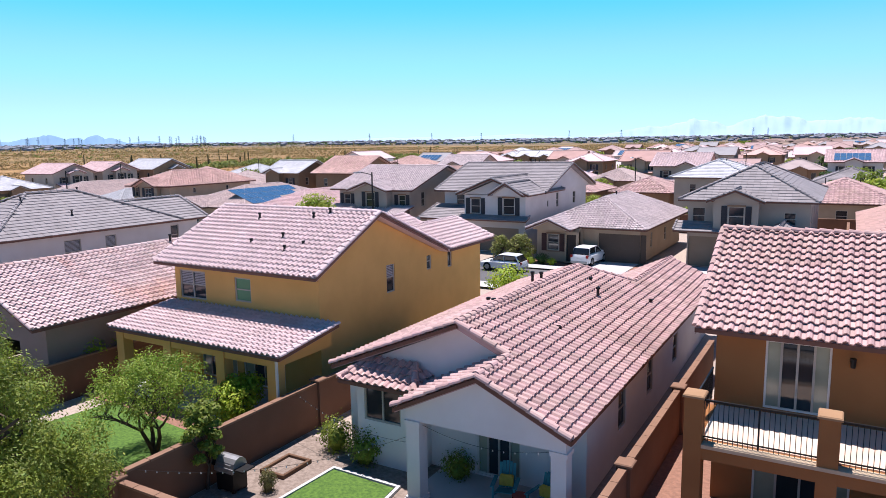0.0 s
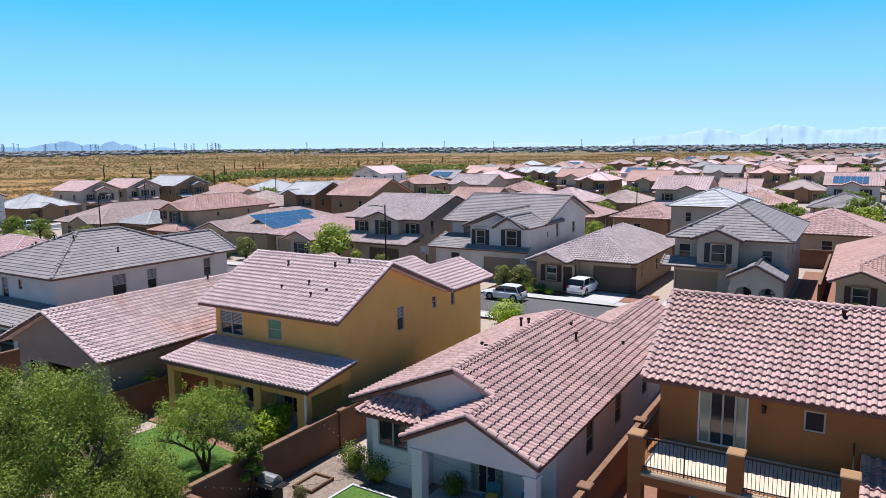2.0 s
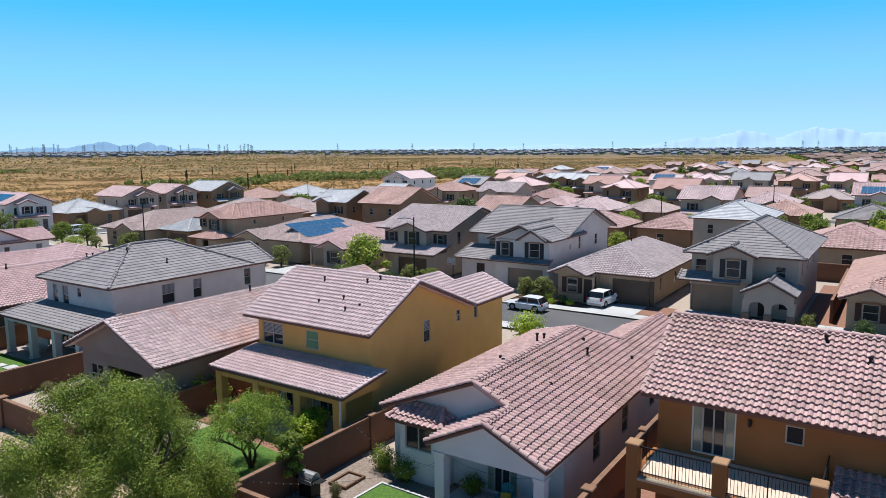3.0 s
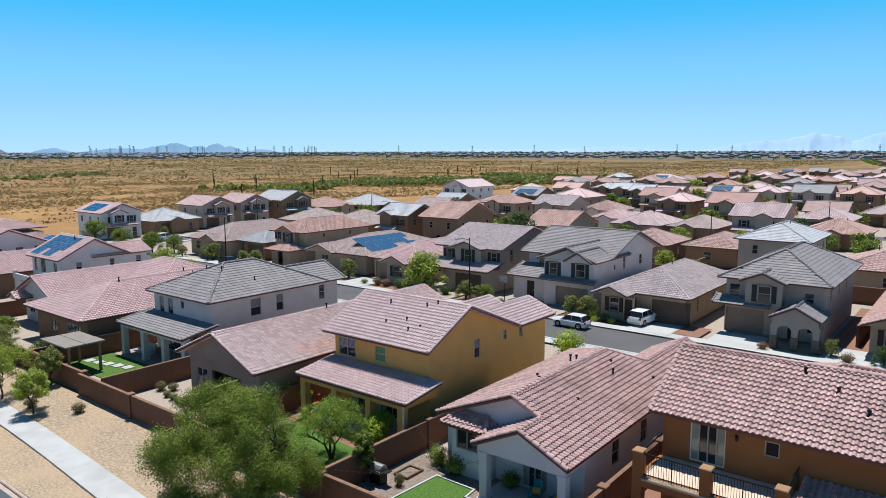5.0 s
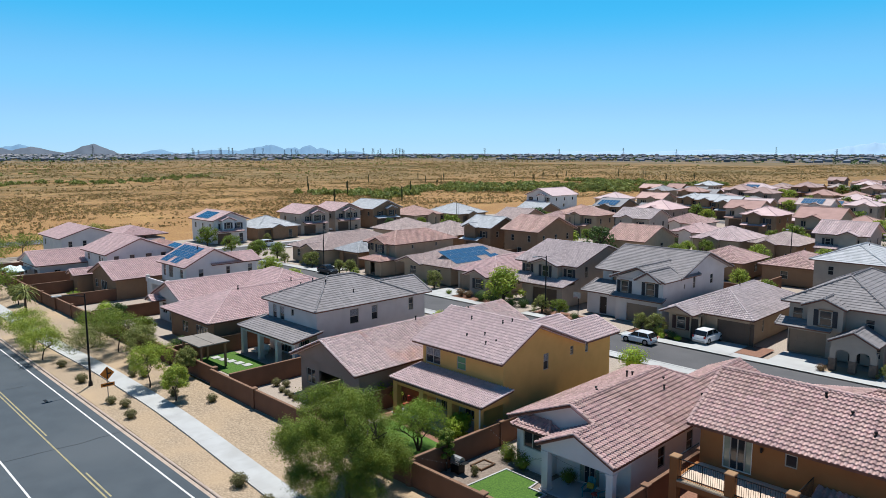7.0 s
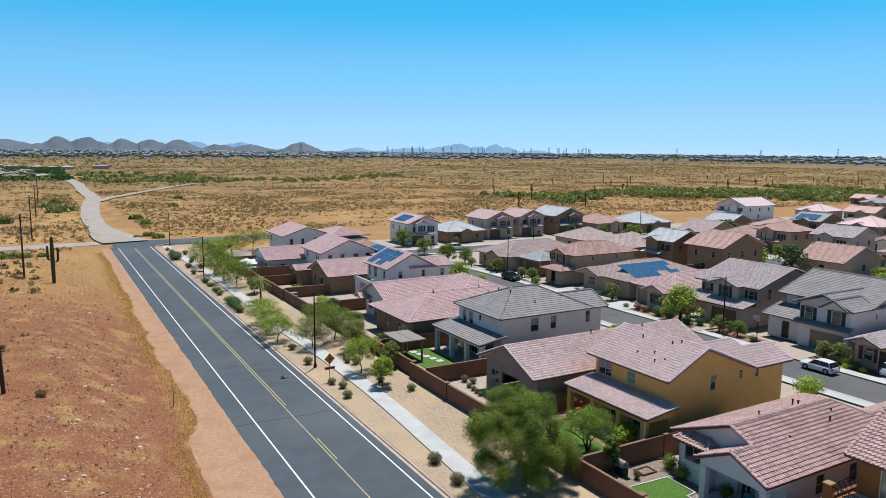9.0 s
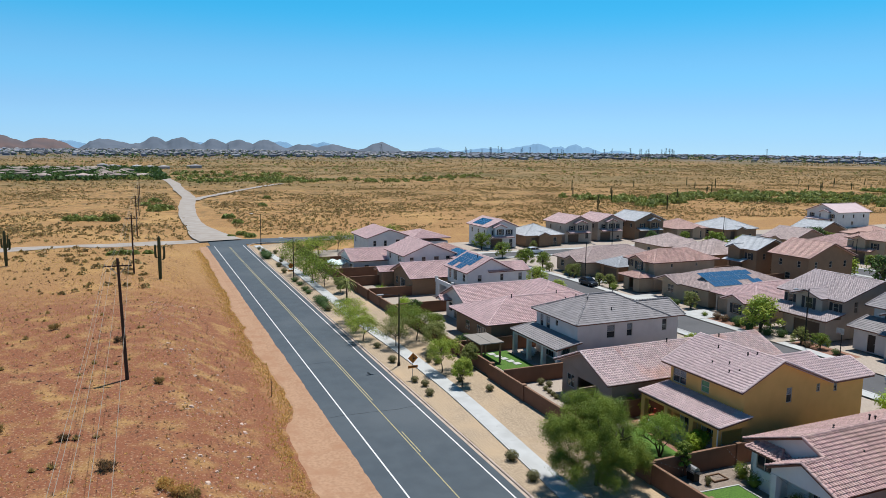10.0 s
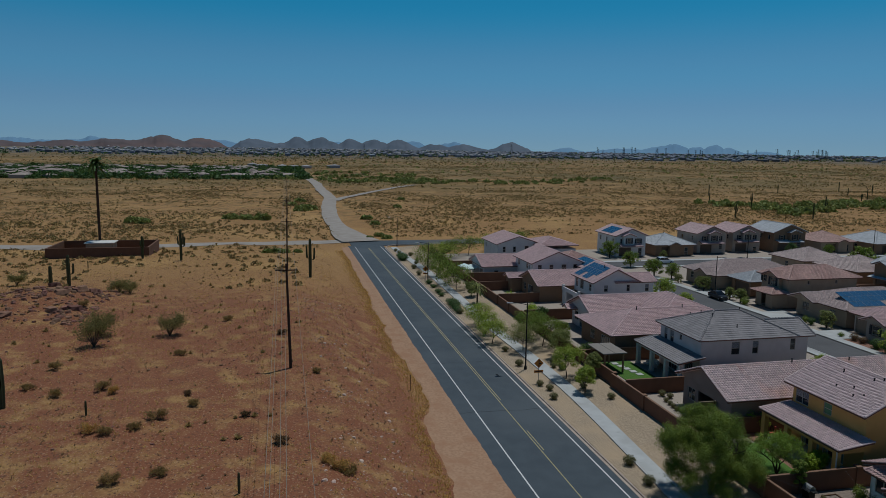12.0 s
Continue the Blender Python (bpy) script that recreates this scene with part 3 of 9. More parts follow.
            part("pane", g, M["glass_green"] if kind == "green" else (M["glass_curtain"] if kind == "slider" and k in (0, 3) and self.detail == 2 else glass_mat), f_ob)
        if kind == "blind" and self.detail:
            for k in range(n):
                g = MB()
                top = z + h * (0.5 if kind == "blind" else 0.06)
                q = top
                while q < z + h - 0.08:
                    B(side, c, lo + w * k / n + 0.07, lo + w * (k + 1) / n - 0.07, q, q + 0.045, 0.068, 0.078, g)
                    q += 0.075
                part("blind", g, M["blind"], f_ob, "pale slatted window blind")
        if kind.startswith("shut"):
            for u in (lo - 0.28, hi + 0.28):
                s = MB()
                B(side, c, u - 0.21, u + 0.21, z - 0.05, z + h + 0.05, -0.05, 0.0, s)
                q = z + 0.05
                while q < z + h - 0.1:
                    B(side, c, u - 0.15, u + 0.15, q, q + 0.09, -0.065, -0.045, s)
                    q += 0.14
                part("shutter", s, M["shutter_red" if kind == "shut_red" else "shutter"], self.ob, "dark louvred shutter")
            s = MB()
            B(side, c, lo - 0.08, hi + 0.08, z - 0.12, z - 0.01, -0.07, 0.0, s)
            part("window_sill", s, M["stucco_dark"], self.ob)
            s = MB()
            B(side, c, lo - 0.08, hi + 0.08, z + h + 0.01, z + h + 0.13, -0.06, 0.0, s)
            part("window_head", s, M["stucco_dark"], self.ob)

    def block(self, x0, x1, y0, y1, z0, z1, opens=()):
        """A storey or wing: four walls with openings (side, centre, sill above z0, width, height, kind)."""
        self.wb = self.fresh()
        for side, c, a0, a1 in (("S", y0, x0, x1), ("N", y1, x0, x1), ("W", x0, y0, y1), ("E", x1, y0, y1)):
            mine = [o for o in opens if o[0] == side]
            self.face(side, c, a0, a1, z0, z1, [(o[1], z0 + o[2], o[3], o[4]) for o in mine])
            for o in mine:
                self.opening(side, c, o[1], z0 + o[2], o[3], o[4], o[5])

    # -- roofs --
    def plane(self, poly, near=None, lay=True):
        """One roof slope: a slab under a skin of tiles laid in courses from the eave up."""
        P = [Vector(p) for p in poly]
        n = (P[1] - P[0]).cross(P[2] - P[0]).normalized()
        if n.z < 0:
            n, P = -n, P[::-1]
        self.slabs.append(MB().prism([p - n * 0.15 for p in P], n * 0.14))
        up = (Vector((0, 0, 1)) - n * n.z).normalized()
        u = up.cross(n).normalized()
        o = P[0]
        uv = [((p - o).dot(u), (p - o).dot(up)) for p in P]
        if not lay or self.detail == 0 or not self.laid:
            return
        prof = FLAT if self.flat else (S_NEAR if self.detail == 2 else S_MID)
        w, l = self.tw, self.tl
        tp, tf = tile_points(prof, w, l * 1.06, 0.035 if self.flat else (0.07 if self.detail == 2 else 0.065))
        u0, u1 = min(a for a, b in uv), max(a for a, b in uv)
        v0, v1 = min(b for a, b in uv), max(b for a, b in uv)
        nu, nv = int((u1 - u0) / w) + 1, int((v1 - v0) / l) + 1
        w_fit = (u1 - u0) / max(1, nu - 1)
        kx = w_fit / w
        rg = self.rng
        for r in range(nv):
            b = v0 - 0.05 + r * l
            for k in range(nu):
                a = u0 + k * w_fit - (w_fit * 0.0)
                if not inside((a + w_fit * 0.5, min(b + l * 0.5, v1 - 0.02)), uv):
                    continue
                sl = rg.uniform(-0.012, 0.012)
                cut = min(1.0, (v1 - b) / l)
                org = o + u * a + up * (b + sl) + n * (0.004 + rg.uniform(0, 0.006))
                if near and near(org):
                    self.pieces.append((org, u, up, n, kx))
                    continue
                k0 = len(self.tiles.v)
                for (x, y, z) in tp:
                    self.tiles.v.append(tuple(org + u * (x * kx) + up * (y * cut) + n * z))
                self.tiles.f.extend(tuple(i + k0 for i in f) for f in tf)

    def cap_row(self, a, b, r=0.13, step=0.38):
        """Half-round tiles along a ridge, hip or rake."""
        a, b = Vector(a), Vector(b)
        d = b - a
        if self.detail == 0:
            step = 6.0
        n = max(1, int(d.length / step))
        s = d.normalized().cross(Vector((0, 0, 1))).normalized()
        w = s.cross(d.normalized())
        K = 6 if self.detail == 2 else 4
        for i in range(n):
            p, q = a + d * (i / n), a + d * ((i + 1.12) / n if self.detail else (i + 1) / n)
            pts = []
            for c, k, h in ((p, 1.0, 0.03), (q, 0.86, 0.0)):
                for j in range(K + 1):
                    t = math.pi * j / K
                    pts.append(c + s * (math.cos(t) * r * k) + w * (math.sin(t) * r * k * 0.9 + h))
            m = K + 1
            self.caps.add(pts, [(j, j + 1, m + j + 1, m + j) for j in range(K)] + [tuple(range(m - 1, -1, -1))])

    def board(self, a, b, h=0.12, t=0.05, drop=0.13):
        a, b = Vector(a), Vector(b)
        d = (b - a).normalized()
        s = d.cross(Vector((0, 0, 1))).normalized() * t
        z = Vector((0, 0, 1))
        a, b = a - s * 0.5 - z * 0.004, b - s * 0.5 - z * 0.004
        self.fascia.append(MB().prism([a - z * drop, b - z * drop, b - z * (drop - h), a - z * (drop - h)], s))

    def gable(self, x0, x1, y0, y1, ze, pitch, axis, near=None, over=0.35, rake=True, walls=True, clip=0.0):
        """A gable roof whose eaves stand at ze; axis is the ridge's. clip: how far it reaches past its end into another roof."""
        if axis == "x":
            ym = (y0 + y1) / 2
            zr = ze + (y1 - y0) / 2 * pitch
            self.plane([(x0, y0, ze), (x1, y0, ze), (x1, ym, zr), (x0, ym, zr)], near)
            self.plane([(x1, y1, ze), (x0, y1, ze), (x0, ym, zr), (x1, ym, zr)], near)
            self.cap_row((x0, ym, zr + 0.02), (x1, ym, zr + 0.02))
            for x in (x0, x1):
                if rake:
                    for y in (y0, y1):
                        self.cap_row((x, y, ze + 0.02), (x, ym, zr + 0.02), 0.11)
                        self.board((x, y, ze), (x, ym, zr))
            for y in (y0, y1):
                self.board((x0, y, ze), (x1, y, ze))
            if walls:
                zw = ze + over * pitch - 0.18
                for x in (x0 + over + 0.005, x1 - over - 0.025):
                    self.fresh().prism([(x, y0 + over, ze - 0.1), (x, y1 - over, ze - 0.1), (x, y1 - over, zw), (x, ym, zr - 0.18), (x, y0 + over, zw)], (0.02, 0, 0))
        else:
            xm = (x0 + x1) / 2
            zr = ze + (x1 - x0) / 2 * pitch
            self.plane([(x0, y1, ze), (x0, y0, ze), (xm, y0, zr), (xm, y1, zr)], near)
            self.plane([(x1, y0, ze), (x1, y1, ze), (xm, y1, zr), (xm, y0, zr)], near)
            self.cap_row((xm, y0, zr + 0.02), (xm, y1, zr + 0.02))
            for y in (y0, y1):
                if rake:
                    for x in (x0, x1):
                        self.cap_row((x, y, ze + 0.02), (xm, y, zr + 0.02), 0.11)
                        self.board((x, y, ze), (xm, y, zr))
            for x in (x0, x1):
                self.board((x, y0, ze), (x, y1, ze))
            if walls:
                zw = ze + over * pitch - 0.18
                for y in (y0 + over + 0.005, y1 - over - 0.025):
                    self.fresh().prism([(x0 + over, y, ze - 0.1), (x1 - over, y, ze - 0.1), (x1 - over, y, zw), (xm, y, zr - 0.18), (x0 + over, y, zw)], (0, 0.02, 0))
        return zr

    def hip(self, x0, x1, y0, y1, ze, pitch, near=None, gable_ends=""):
        """A hipped roof; an end named in gable_ends (E, W, S, N) is a gable instead."""
        if (x1 - x0) >= (y1 - y0):
            ym, half = (y0 + y1) / 2, (y1 - y0) / 2
            zr = ze + half * pitch
            a = x0 + (0 if "W" in gable_ends else half)
            b = x1 - (0 if "E" in gable_ends else half)
            b = max(a + 0.05, b)
            R0, R1 = (a, ym, zr), (b, ym, zr)
            c = [(x0, y0, ze), (x1, y0, ze), (x1, y1, ze), (x0, y1, ze)]
            self.plane([c[0], c[1], R1, R0], near)
            self.plane([c[2], c[3], R0, R1], near)
            if "E" not in gable_ends:
                self.plane([c[1], c[2], R1], near)
            else:
                self.fresh().prism([(x1 - 0.37, y0 + 0.35, ze - 0.1), (x1 - 0.37, y1 - 0.35, ze - 0.1), (x1 - 0.37, ym, zr - 0.2)], (0.02, 0, 0))
            if "W" not in gable_ends:
                self.plane([c[3], c[0], R0], near)
            else:
                self.fresh().prism([(x0 + 0.35, y0 + 0.35, ze - 0.1), (x0 + 0.35, y1 - 0.35, ze - 0.1), (x0 + 0.35, ym, zr - 0.2)], (0.02, 0, 0))
            hips = [(c[0], R0), (c[3], R0), (c[1], R1), (c[2], R1)]
        else:
            xm, half = (x0 + x1) / 2, (x1 - x0) / 2
            zr = ze + half * pitch
            a = y0 + (0 if "S" in gable_ends else half)
            b = y1 - (0 if "N" in gable_ends else half)
            b = max(a + 0.05, b)
            R0, R1 = (xm, a, zr), (xm, b, zr)
            c = [(x0, y0, ze), (x1, y0, ze), (x1, y1, ze), (x0, y1, ze)]
            self.plane([c[1], c[2], R1, R0], near)
            self.plane([c[3], c[0], R0, R1], near)
            if "S" not in gable_ends:
                self.plane([c[0], c[1], R0], near)
            else:
                self.fresh().prism([(x0 + 0.35, y0 + 0.35, ze - 0.1), (x1 - 0.35, y0 + 0.35, ze - 0.1), (xm, y0 + 0.35, zr - 0.2)], (0, 0.02, 0))
            if "N" not in gable_ends:
                self.plane([c[2], c[3], R1], near)
            else:
                self.fresh().prism([(x0 + 0.35, y1 - 0.37, ze - 0.1), (x1 - 0.35, y1 - 0.37, ze - 0.1), (xm, y1 - 0.37, zr - 0.2)], (0, 0.02, 0))
            hips = [(c[0], R0), (c[1], R0), (c[2], R1), (c[3], R1)]
        up = Vector((0, 0, 0.03))
        self.cap_row(Vector(R0) + up, Vector(R1) + up)
        for p, q in hips:
            self.cap_row(Vector(p) + up, Vector(q) + up, 0.11)
        for p, q in zip(c, c[1:] + c[:1]):
            self.board(p, q)
        return zr

    def shed(self, x0, x1, y0, y1, z_low, z_high, low="S", near=None, caps=True):
        """A lean-to roof, low along one side."""
        zs = {"S": (z_low, z_low, z_high, z_high), "N": (z_high, z_high, z_low, z_low), "E": (z_high, z_low, z_low, z_high), "W": (z_low, z_high, z_high, z_low)}[low]
        c = [(x0, y0, zs[0]), (x1, y0, zs[1]), (x1, y1, zs[2]), (x0, y1, zs[3])]
        self.plane(c, near)
        for p, q in zip(c, c[1:] + c[:1]):
            self.board(p, q)
        if caps:
            for p, q in ((c[0], c[3]), (c[1], c[2])) if low in "SN" else ((c[0], c[1]), (c[3], c[2])):
                self.cap_row(Vector(p) + Vector((0, 0, 0.02)), Vector(q) + Vector((0, 0, 0.02)), 0.1)

    def post(self, x, y, z0, z1, w=0.4, name="porch_post"):
        mb = MB().box(x - w / 2, x + w / 2, y - w / 2, y + w / 2, z0, z1)
        mb.box(x - w / 2 - 0.04, x + w / 2 + 0.04, y - w / 2 - 0.04, y + w / 2 + 0.04, z0, z0 + 0.18)
        mb.box(x - w / 2 - 0.04, x + w / 2 + 0.04, y - w / 2 - 0.04, y + w / 2 + 0.04, z1 - 0.14, z1 - 0.02)
        part(name, mb, self.wall, self.ob)

    def pipe(self, x, y, z, h=0.5, r=0.06):
        mb = MB().tube((x, y, z - 0.3), (x, y, z + h), r, r, 8)
        mb.tube((x, y, z + h - 0.08), (x, y, z + h), r * 1.5, r * 1.5, 8)
        mb.tube((x, y, z - 0.02), (x, y, z + 0.1), r * 2.2, r * 1.2, 8)
        part("roof_vent", mb, M["metal_black"], self.ob, "black roof vent pipe")

    def done(self):
        for w in self.walls:
            if w.v:
                part("wall", w, self.wall, self.ob)
        if self.detail == 0:
            whole = MB()
            for q in self.slabs:
                whole.add(q.v, q.f)
            self.slabs = [whole]
        roof = part("roof", self.slabs[0], self.tile[0], self.ob)
        for q in self.slabs[1:]:
            part("roof_slope", q, self.tile[0], roof)
        if self.tiles.v:
            t = part("roof_tiles", self.tiles, self.tile[0], roof)
            tagged(t, kind="stuff")
        if self.caps.v:
            tagged(part("ridge_tiles", self.caps, self.tile[0], roof), kind="stuff")
        if self.detail == 0:
            whole = MB()
            for q in self.fascia:
                whole.add(q.v, q.f)
            self.fascia = [whole]
        for q in self.fascia:
            f_ob = part("fascia", q, self.trim, roof)
            if self.detail == 0:
                tagged(f_ob, kind="stuff")
        if self.pieces:
            tp, tf = tile_points(S_NEAR, self.tw, self.tl * 1.06, 0.07)
            mb = MB().add(tp, tf)
            me = mesh_of("tile", mb, self.tile[1])
            off = ORIGIN[self.ob]
            for (org, u, up, n, kx) in self.pieces:
                t = new("tile", me)
                t.parent = roof
                t.matrix_local = Matrix.Translation(org - off) @ Matrix((u, up, n)).transposed().to_4x4() @ Matrix.Diagonal((kx, 1, 1, 1))
        return self.ob

# ---- the main road and its verge ----
def flat(name, x0, x1, y0, y1, z, h, mat, label, category, kind="structure"):
    return thing(name, MB().bbox(x0, x1, y0, y1, z - h, z, 0.015), mat, label, category, kind=kind)


flat("road", -168, 120, -5.3, 4.62, 0.0, 0.1, M["asphalt"], "dark grey asphalt two-lane road", "road")
flat("road_junction", -179, -168, -4.2, 18.0, 0.0, 0.1, M["asphalt"], "asphalt junction at the road's end", "road")
flat("side_street", -179, -170, 18.0, 60.0, 0.0, 0.1, M["asphalt_street"], "grey asphalt side street", "road")
for nm, yy, m, wd in (("edge_line", -3.45, "paint_white", 0.13), ("edge_line", 3.62, "paint_white", 0.13)):
    thing(nm, MB().box(-166, 120, yy - wd / 2, yy + wd / 2, 0.0, 0.006), M[m], "worn white painted edge line", "road marking", kind="structure")
thing("centre_line", MB().box(-164, 120, -0.19, -0.08, 0.0, 0.006), M["paint_yellow"], "solid yellow painted centre line", "road marking", kind="structure")
for x0, x1 in ((-164, -44.5), (-36.0, -31.5), (-22.5, -10)):
    thing("centre_line", MB().box(x0, x1, 0.08, 0.19, 0.0, 0.006), M["paint_yellow"], "second yellow painted centre line", "road marking", kind="structure")
for xx, y0, y1 in ((-41.5, -5.2, 4.5), (-58.5, -5.2, 2.0), (-84, -5.2, 4.4)):
    cr = MB()
    rr = random.Random(int(xx))
    y = y0
    px = xx
    while y < y1:
        q = px + rr.uniform(-0.12, 0.12)
        cr.add([(px - 0.03, y, 0.004), (px + 0.03, y, 0.004), (q + 0.03, y + 0.5, 0.004), (q - 0.03, y + 0.5, 0.004)], [(0, 1, 2, 3)])
        px, y = q, y + 0.5
    thing("crack_seal", cr, M["sign_black"], "dark sealed crack across the asphalt", "road crack", kind="structure")
thing("drain_cover", MB().box(-53.1, -52.2, 2.2, 2.42, -0.05, 0.03), M["metal_black"], "black iron drain cover set in the asphalt", "drain cover", kind="structure")

kerb = MB()
for i in range(112):
    x = -163.5 + i * 2.0
    kerb.bbox(x + 0.01, x + 1.99, 4.62, 4.82, -0.1, 0.14, 0.04)
    kerb.bbox(x + 0.01, x + 1.99, 4.36, 4.62, -0.1, 0.012, 0.01)
thing("kerb", kerb, M["kerb"], "pinkish concrete kerb and gutter", "kerb", kind="structure")
arc = MB()
for i in range(12):
    a0, a1 = math.pi / 2 * i / 12, math.pi / 2 * (i + 1) / 12
    c = (-163.5, 10.7)
    p = [(c[0] - math.sin(a) * r, c[1] - math.cos(a) * r, z) for a, r, z in ((a0, 6.0, 0.14), (a1, 6.0, 0.14), (a1, 5.75, 0.14), (a0, 5.75, 0.14))]
    arc.prism(p, (0, 0, -0.24))
arc.box(-169.5, -169.25, 10.7, 60, -0.1, 0.14)
thing("kerb_return", arc, M["kerb"], "curved concrete kerb at the junction", "kerb", kind="structure")

# gravel strip between kerb and garden walls
strip = MB()
xs = np.arange(-163.5, 40.1, 2.5)
ysv = [4.82, 6.2, 8.0, 10.0, 11.6, 13.3]
for x in xs:
    for y in ysv:
        strip.v.append((x, y, 0.12 + 0.42 * float(smooth(y, 8.5, 13.6)) + 0.03 * math.sin(x * 0.7 + y)))
for i in range(len(xs) - 1):
    for j in range(5):
        a = i * 6 + j
        strip.f.append((a, a + 6, a + 7, a + 1))
thing("gravel_verge", strip, M["gravel"], "tan decomposed granite gravel verge", "gravel", kind="structure")


def walk_y(x):
    return 7.15 + 1.5 * float(smooth(-x, 14, 48)) - 0.5 * float(smooth(-x, 55, 75)) + 0.2 * float(smooth(-x, 80, 100)) - 1.6 * float(smooth(-x, 115, 160))


slabs = []
for i in range(120):
    x0 = -163 + i * 1.6
    x1 = x0 + 1.594
    ya, yb = walk_y(x0), walk_y(x1)
    mb = MB().prism([(x0, ya - 0.85, 0.235), (x1, yb - 0.85, 0.235), (x1, yb + 0.85, 0.245), (x0, ya + 0.85, 0.245)], (0, 0, -0.12))
    slabs.append(mb)
pave = base("pavement", -60, 8, 0.2, "pale concrete footpath in cast slabs", "pavement", kind="structure")
for mb in slabs:
    part("slab", mb, M["concrete"], pave)

def shoulder_y(x):
    """Where the graded dirt shoulder meets the wild soil."""
    wide = -7.5 - 0.7 * smooth(x, -105, -75) - 2.1 * smooth(x, -47, -36) + 0.6 * np.exp(-((x + 50) / 5) ** 2)
    return wide + 0.9 * (value_noise(x, x * 0, 4.3, 31) - 0.5) + 0.5 * (value_noise(x, x * 0, 1.3, 32) - 0.5)


shoulder = MB()
sx = np.arange(-166, 60, 0.4)
for x, y1 in zip(sx, shoulder_y(sx)):
    for k in range(6):
        y = -5.25 + (y1 + 5.25) * k / 5
        shoulder.v.append((x, y, float(ground_z(x, y)) + (0.055 if k < 5 else -0.06)))
for i in range(len(sx) - 1):
    for k in range(5):
        shoulder.f.append((i * 6 + k, i * 6 + k + 1, i * 6 + k + 7, i * 6 + k + 6))
thing("dirt_shoulder", shoulder, M["dirt"], "smooth pale dirt shoulder beside the road", "dirt shoulder", kind="structure")
rag = MB()
rx = np.arange(-166, 60, 0.3)
edge = -5.30 + 0.10 * value_noise(rx, rx * 0, 0.6, 8) + 0.10 * value_noise(rx, rx * 0, 5.0, 9)
for x, e in zip(rx, edge):
    rag.v.extend([(x, -6.5, -0.075), (x, -5.5, 0.012), (x, e, 0.004)])
for i in range(len(rx) - 1):
    for k in range(2):
        rag.f.append((3 * i + k, 3 * i + 3 + k, 3 * i + 4 + k, 3 * i + 1 + k))
thing("sand_drift", rag, M["dirt"], "ragged drift of dirt over the asphalt edge", "dirt", kind="structure")
ribbon("dirt_road", [(-176, -0.6), (-184, -2.2), (-195, -3.4), (-210, -4.2), (-230, -4.5), (-261, -4.1), (-300, -2.2), (-340, 0.8), (-372, 2.6), (-400, 2.6), (-430, 1.6), (-486, 2.0), (-550, 1.0), (-620, -2.1), (-724, -7.9)], lambda t: 6.2 + 5.5 * max(0, 1 - t * 14) + 1.5 * t, 0.3, M["dirt_grey"], "pale graded dirt road through the desert", "dirt road", 0.22, seed=5)
ribbon("dirt_track", [(-338, 3), (-352, 7), (-372, 14), (-402, 25.4), (-454, 51), (-500, 76)], 4.5, 0.32, M["dirt_grey"], "narrow sandy track through scrub", "dirt road", 0.3, seed=6)
ribbon("cross_track", [(-178, -4), (-177, -14), (-176, -28), (-174, -45), (-172, -80), (-190, -130), (-215, -200)], 7.0, -0.02, M["dirt_grey"], "pale dirt track crossing the desert", "dirt road", 0.3, seed=7)

# ---- lots and inner streets ----
def sheet(name, x0, x1, y0, y1, lift, mat, label, category, nx=8, ny=8, kind="structure"):
    mb = MB()
    for j in range(ny + 1):
        for i in range(nx + 1):
            x, y = x0 + (x1 - x0) * i / nx, y0 + (y1 - y0) * j / ny
            mb.v.append((x, y, lots_z(x, y) + lift))
    for j in range(ny):
        for i in range(nx):
            a = j * (nx + 1) + i
            mb.f.append((a, a + 1, a + nx + 2, a + nx + 1))
    return thing(name, mb, mat, label, category, kind=kind)


sheet("lot_gravel", -150, 60, 13.5, 300, -0.04, M["gravel_grey"], "grey-brown gravel covering the house lots", "gravel", 40, 60)
STREETS = [(-112, 60, 46.2, 52.6), (-150, 40, 111.5, 118.0), (-140, 40, 150.0, 156.5), (-140, 40, 188.0, 194.5), (-140, 40, 232.0, 238.0)]
for (x0, x1, y0, y1) in STREETS:
    sheet("street", x0, x1, y0, y1, 0.02, M["asphalt_street"], "light grey asphalt estate street", "road", 30, 2)
    if y0 < 120:
        for a, b in ((y1, y1 + 0.3), (y0 - 0.3, y0)):
            sheet("street_kerb", x0, x1, a, b, 0.14, M["concrete"], "pale concrete rolled kerb", "kerb", 30, 1)
        for a, b in ((y1 + 0.3, y1 + 1.6), (y0 - 1.6, y0 - 0.3)):
            sheet("street_pavement", x0, x1, a, b, 0.12, M["concrete"], "pale concrete street pavement", "pavement", 30, 1)
sheet("cross_street", -128, -121, 46.2, 150, 0.03, M["asphalt_street"], "light grey asphalt estate street", "road", 2, 30)
sheet("cross_pavement", -130, -128, 46.2, 150, 0.10, M["concrete"], "pale concrete street pavement", "pavement", 1, 30)
sheet("cross_pavement", -121, -119.4, 53, 150, 0.10, M["concrete"], "pale concrete street pavement", "pavement", 1, 30)
for x0, x1, m in ((-20.7, -16.4, "concrete"), (-13.1, -8.7, "concrete"), (-34.0, -28.5, "gravel_grey"), (-48.5, -42.5, "gravel_grey"), (-60.5, -56.0, "concrete"), (-73, -67, "concrete"), (-90, -84.5, "concrete"), (-4.0, 0.6, "concrete")):
    sheet("driveway", x0, x1, 52.6, 58.2, 0.155, M[m], "pale concrete driveway slab", "driveway", 2, 3)
sheet("front_gravel", -8.6, 3.0, 54.3, 56.8, 0.05, M["gravel"], "tan gravel front garden", "gravel", 2, 2)
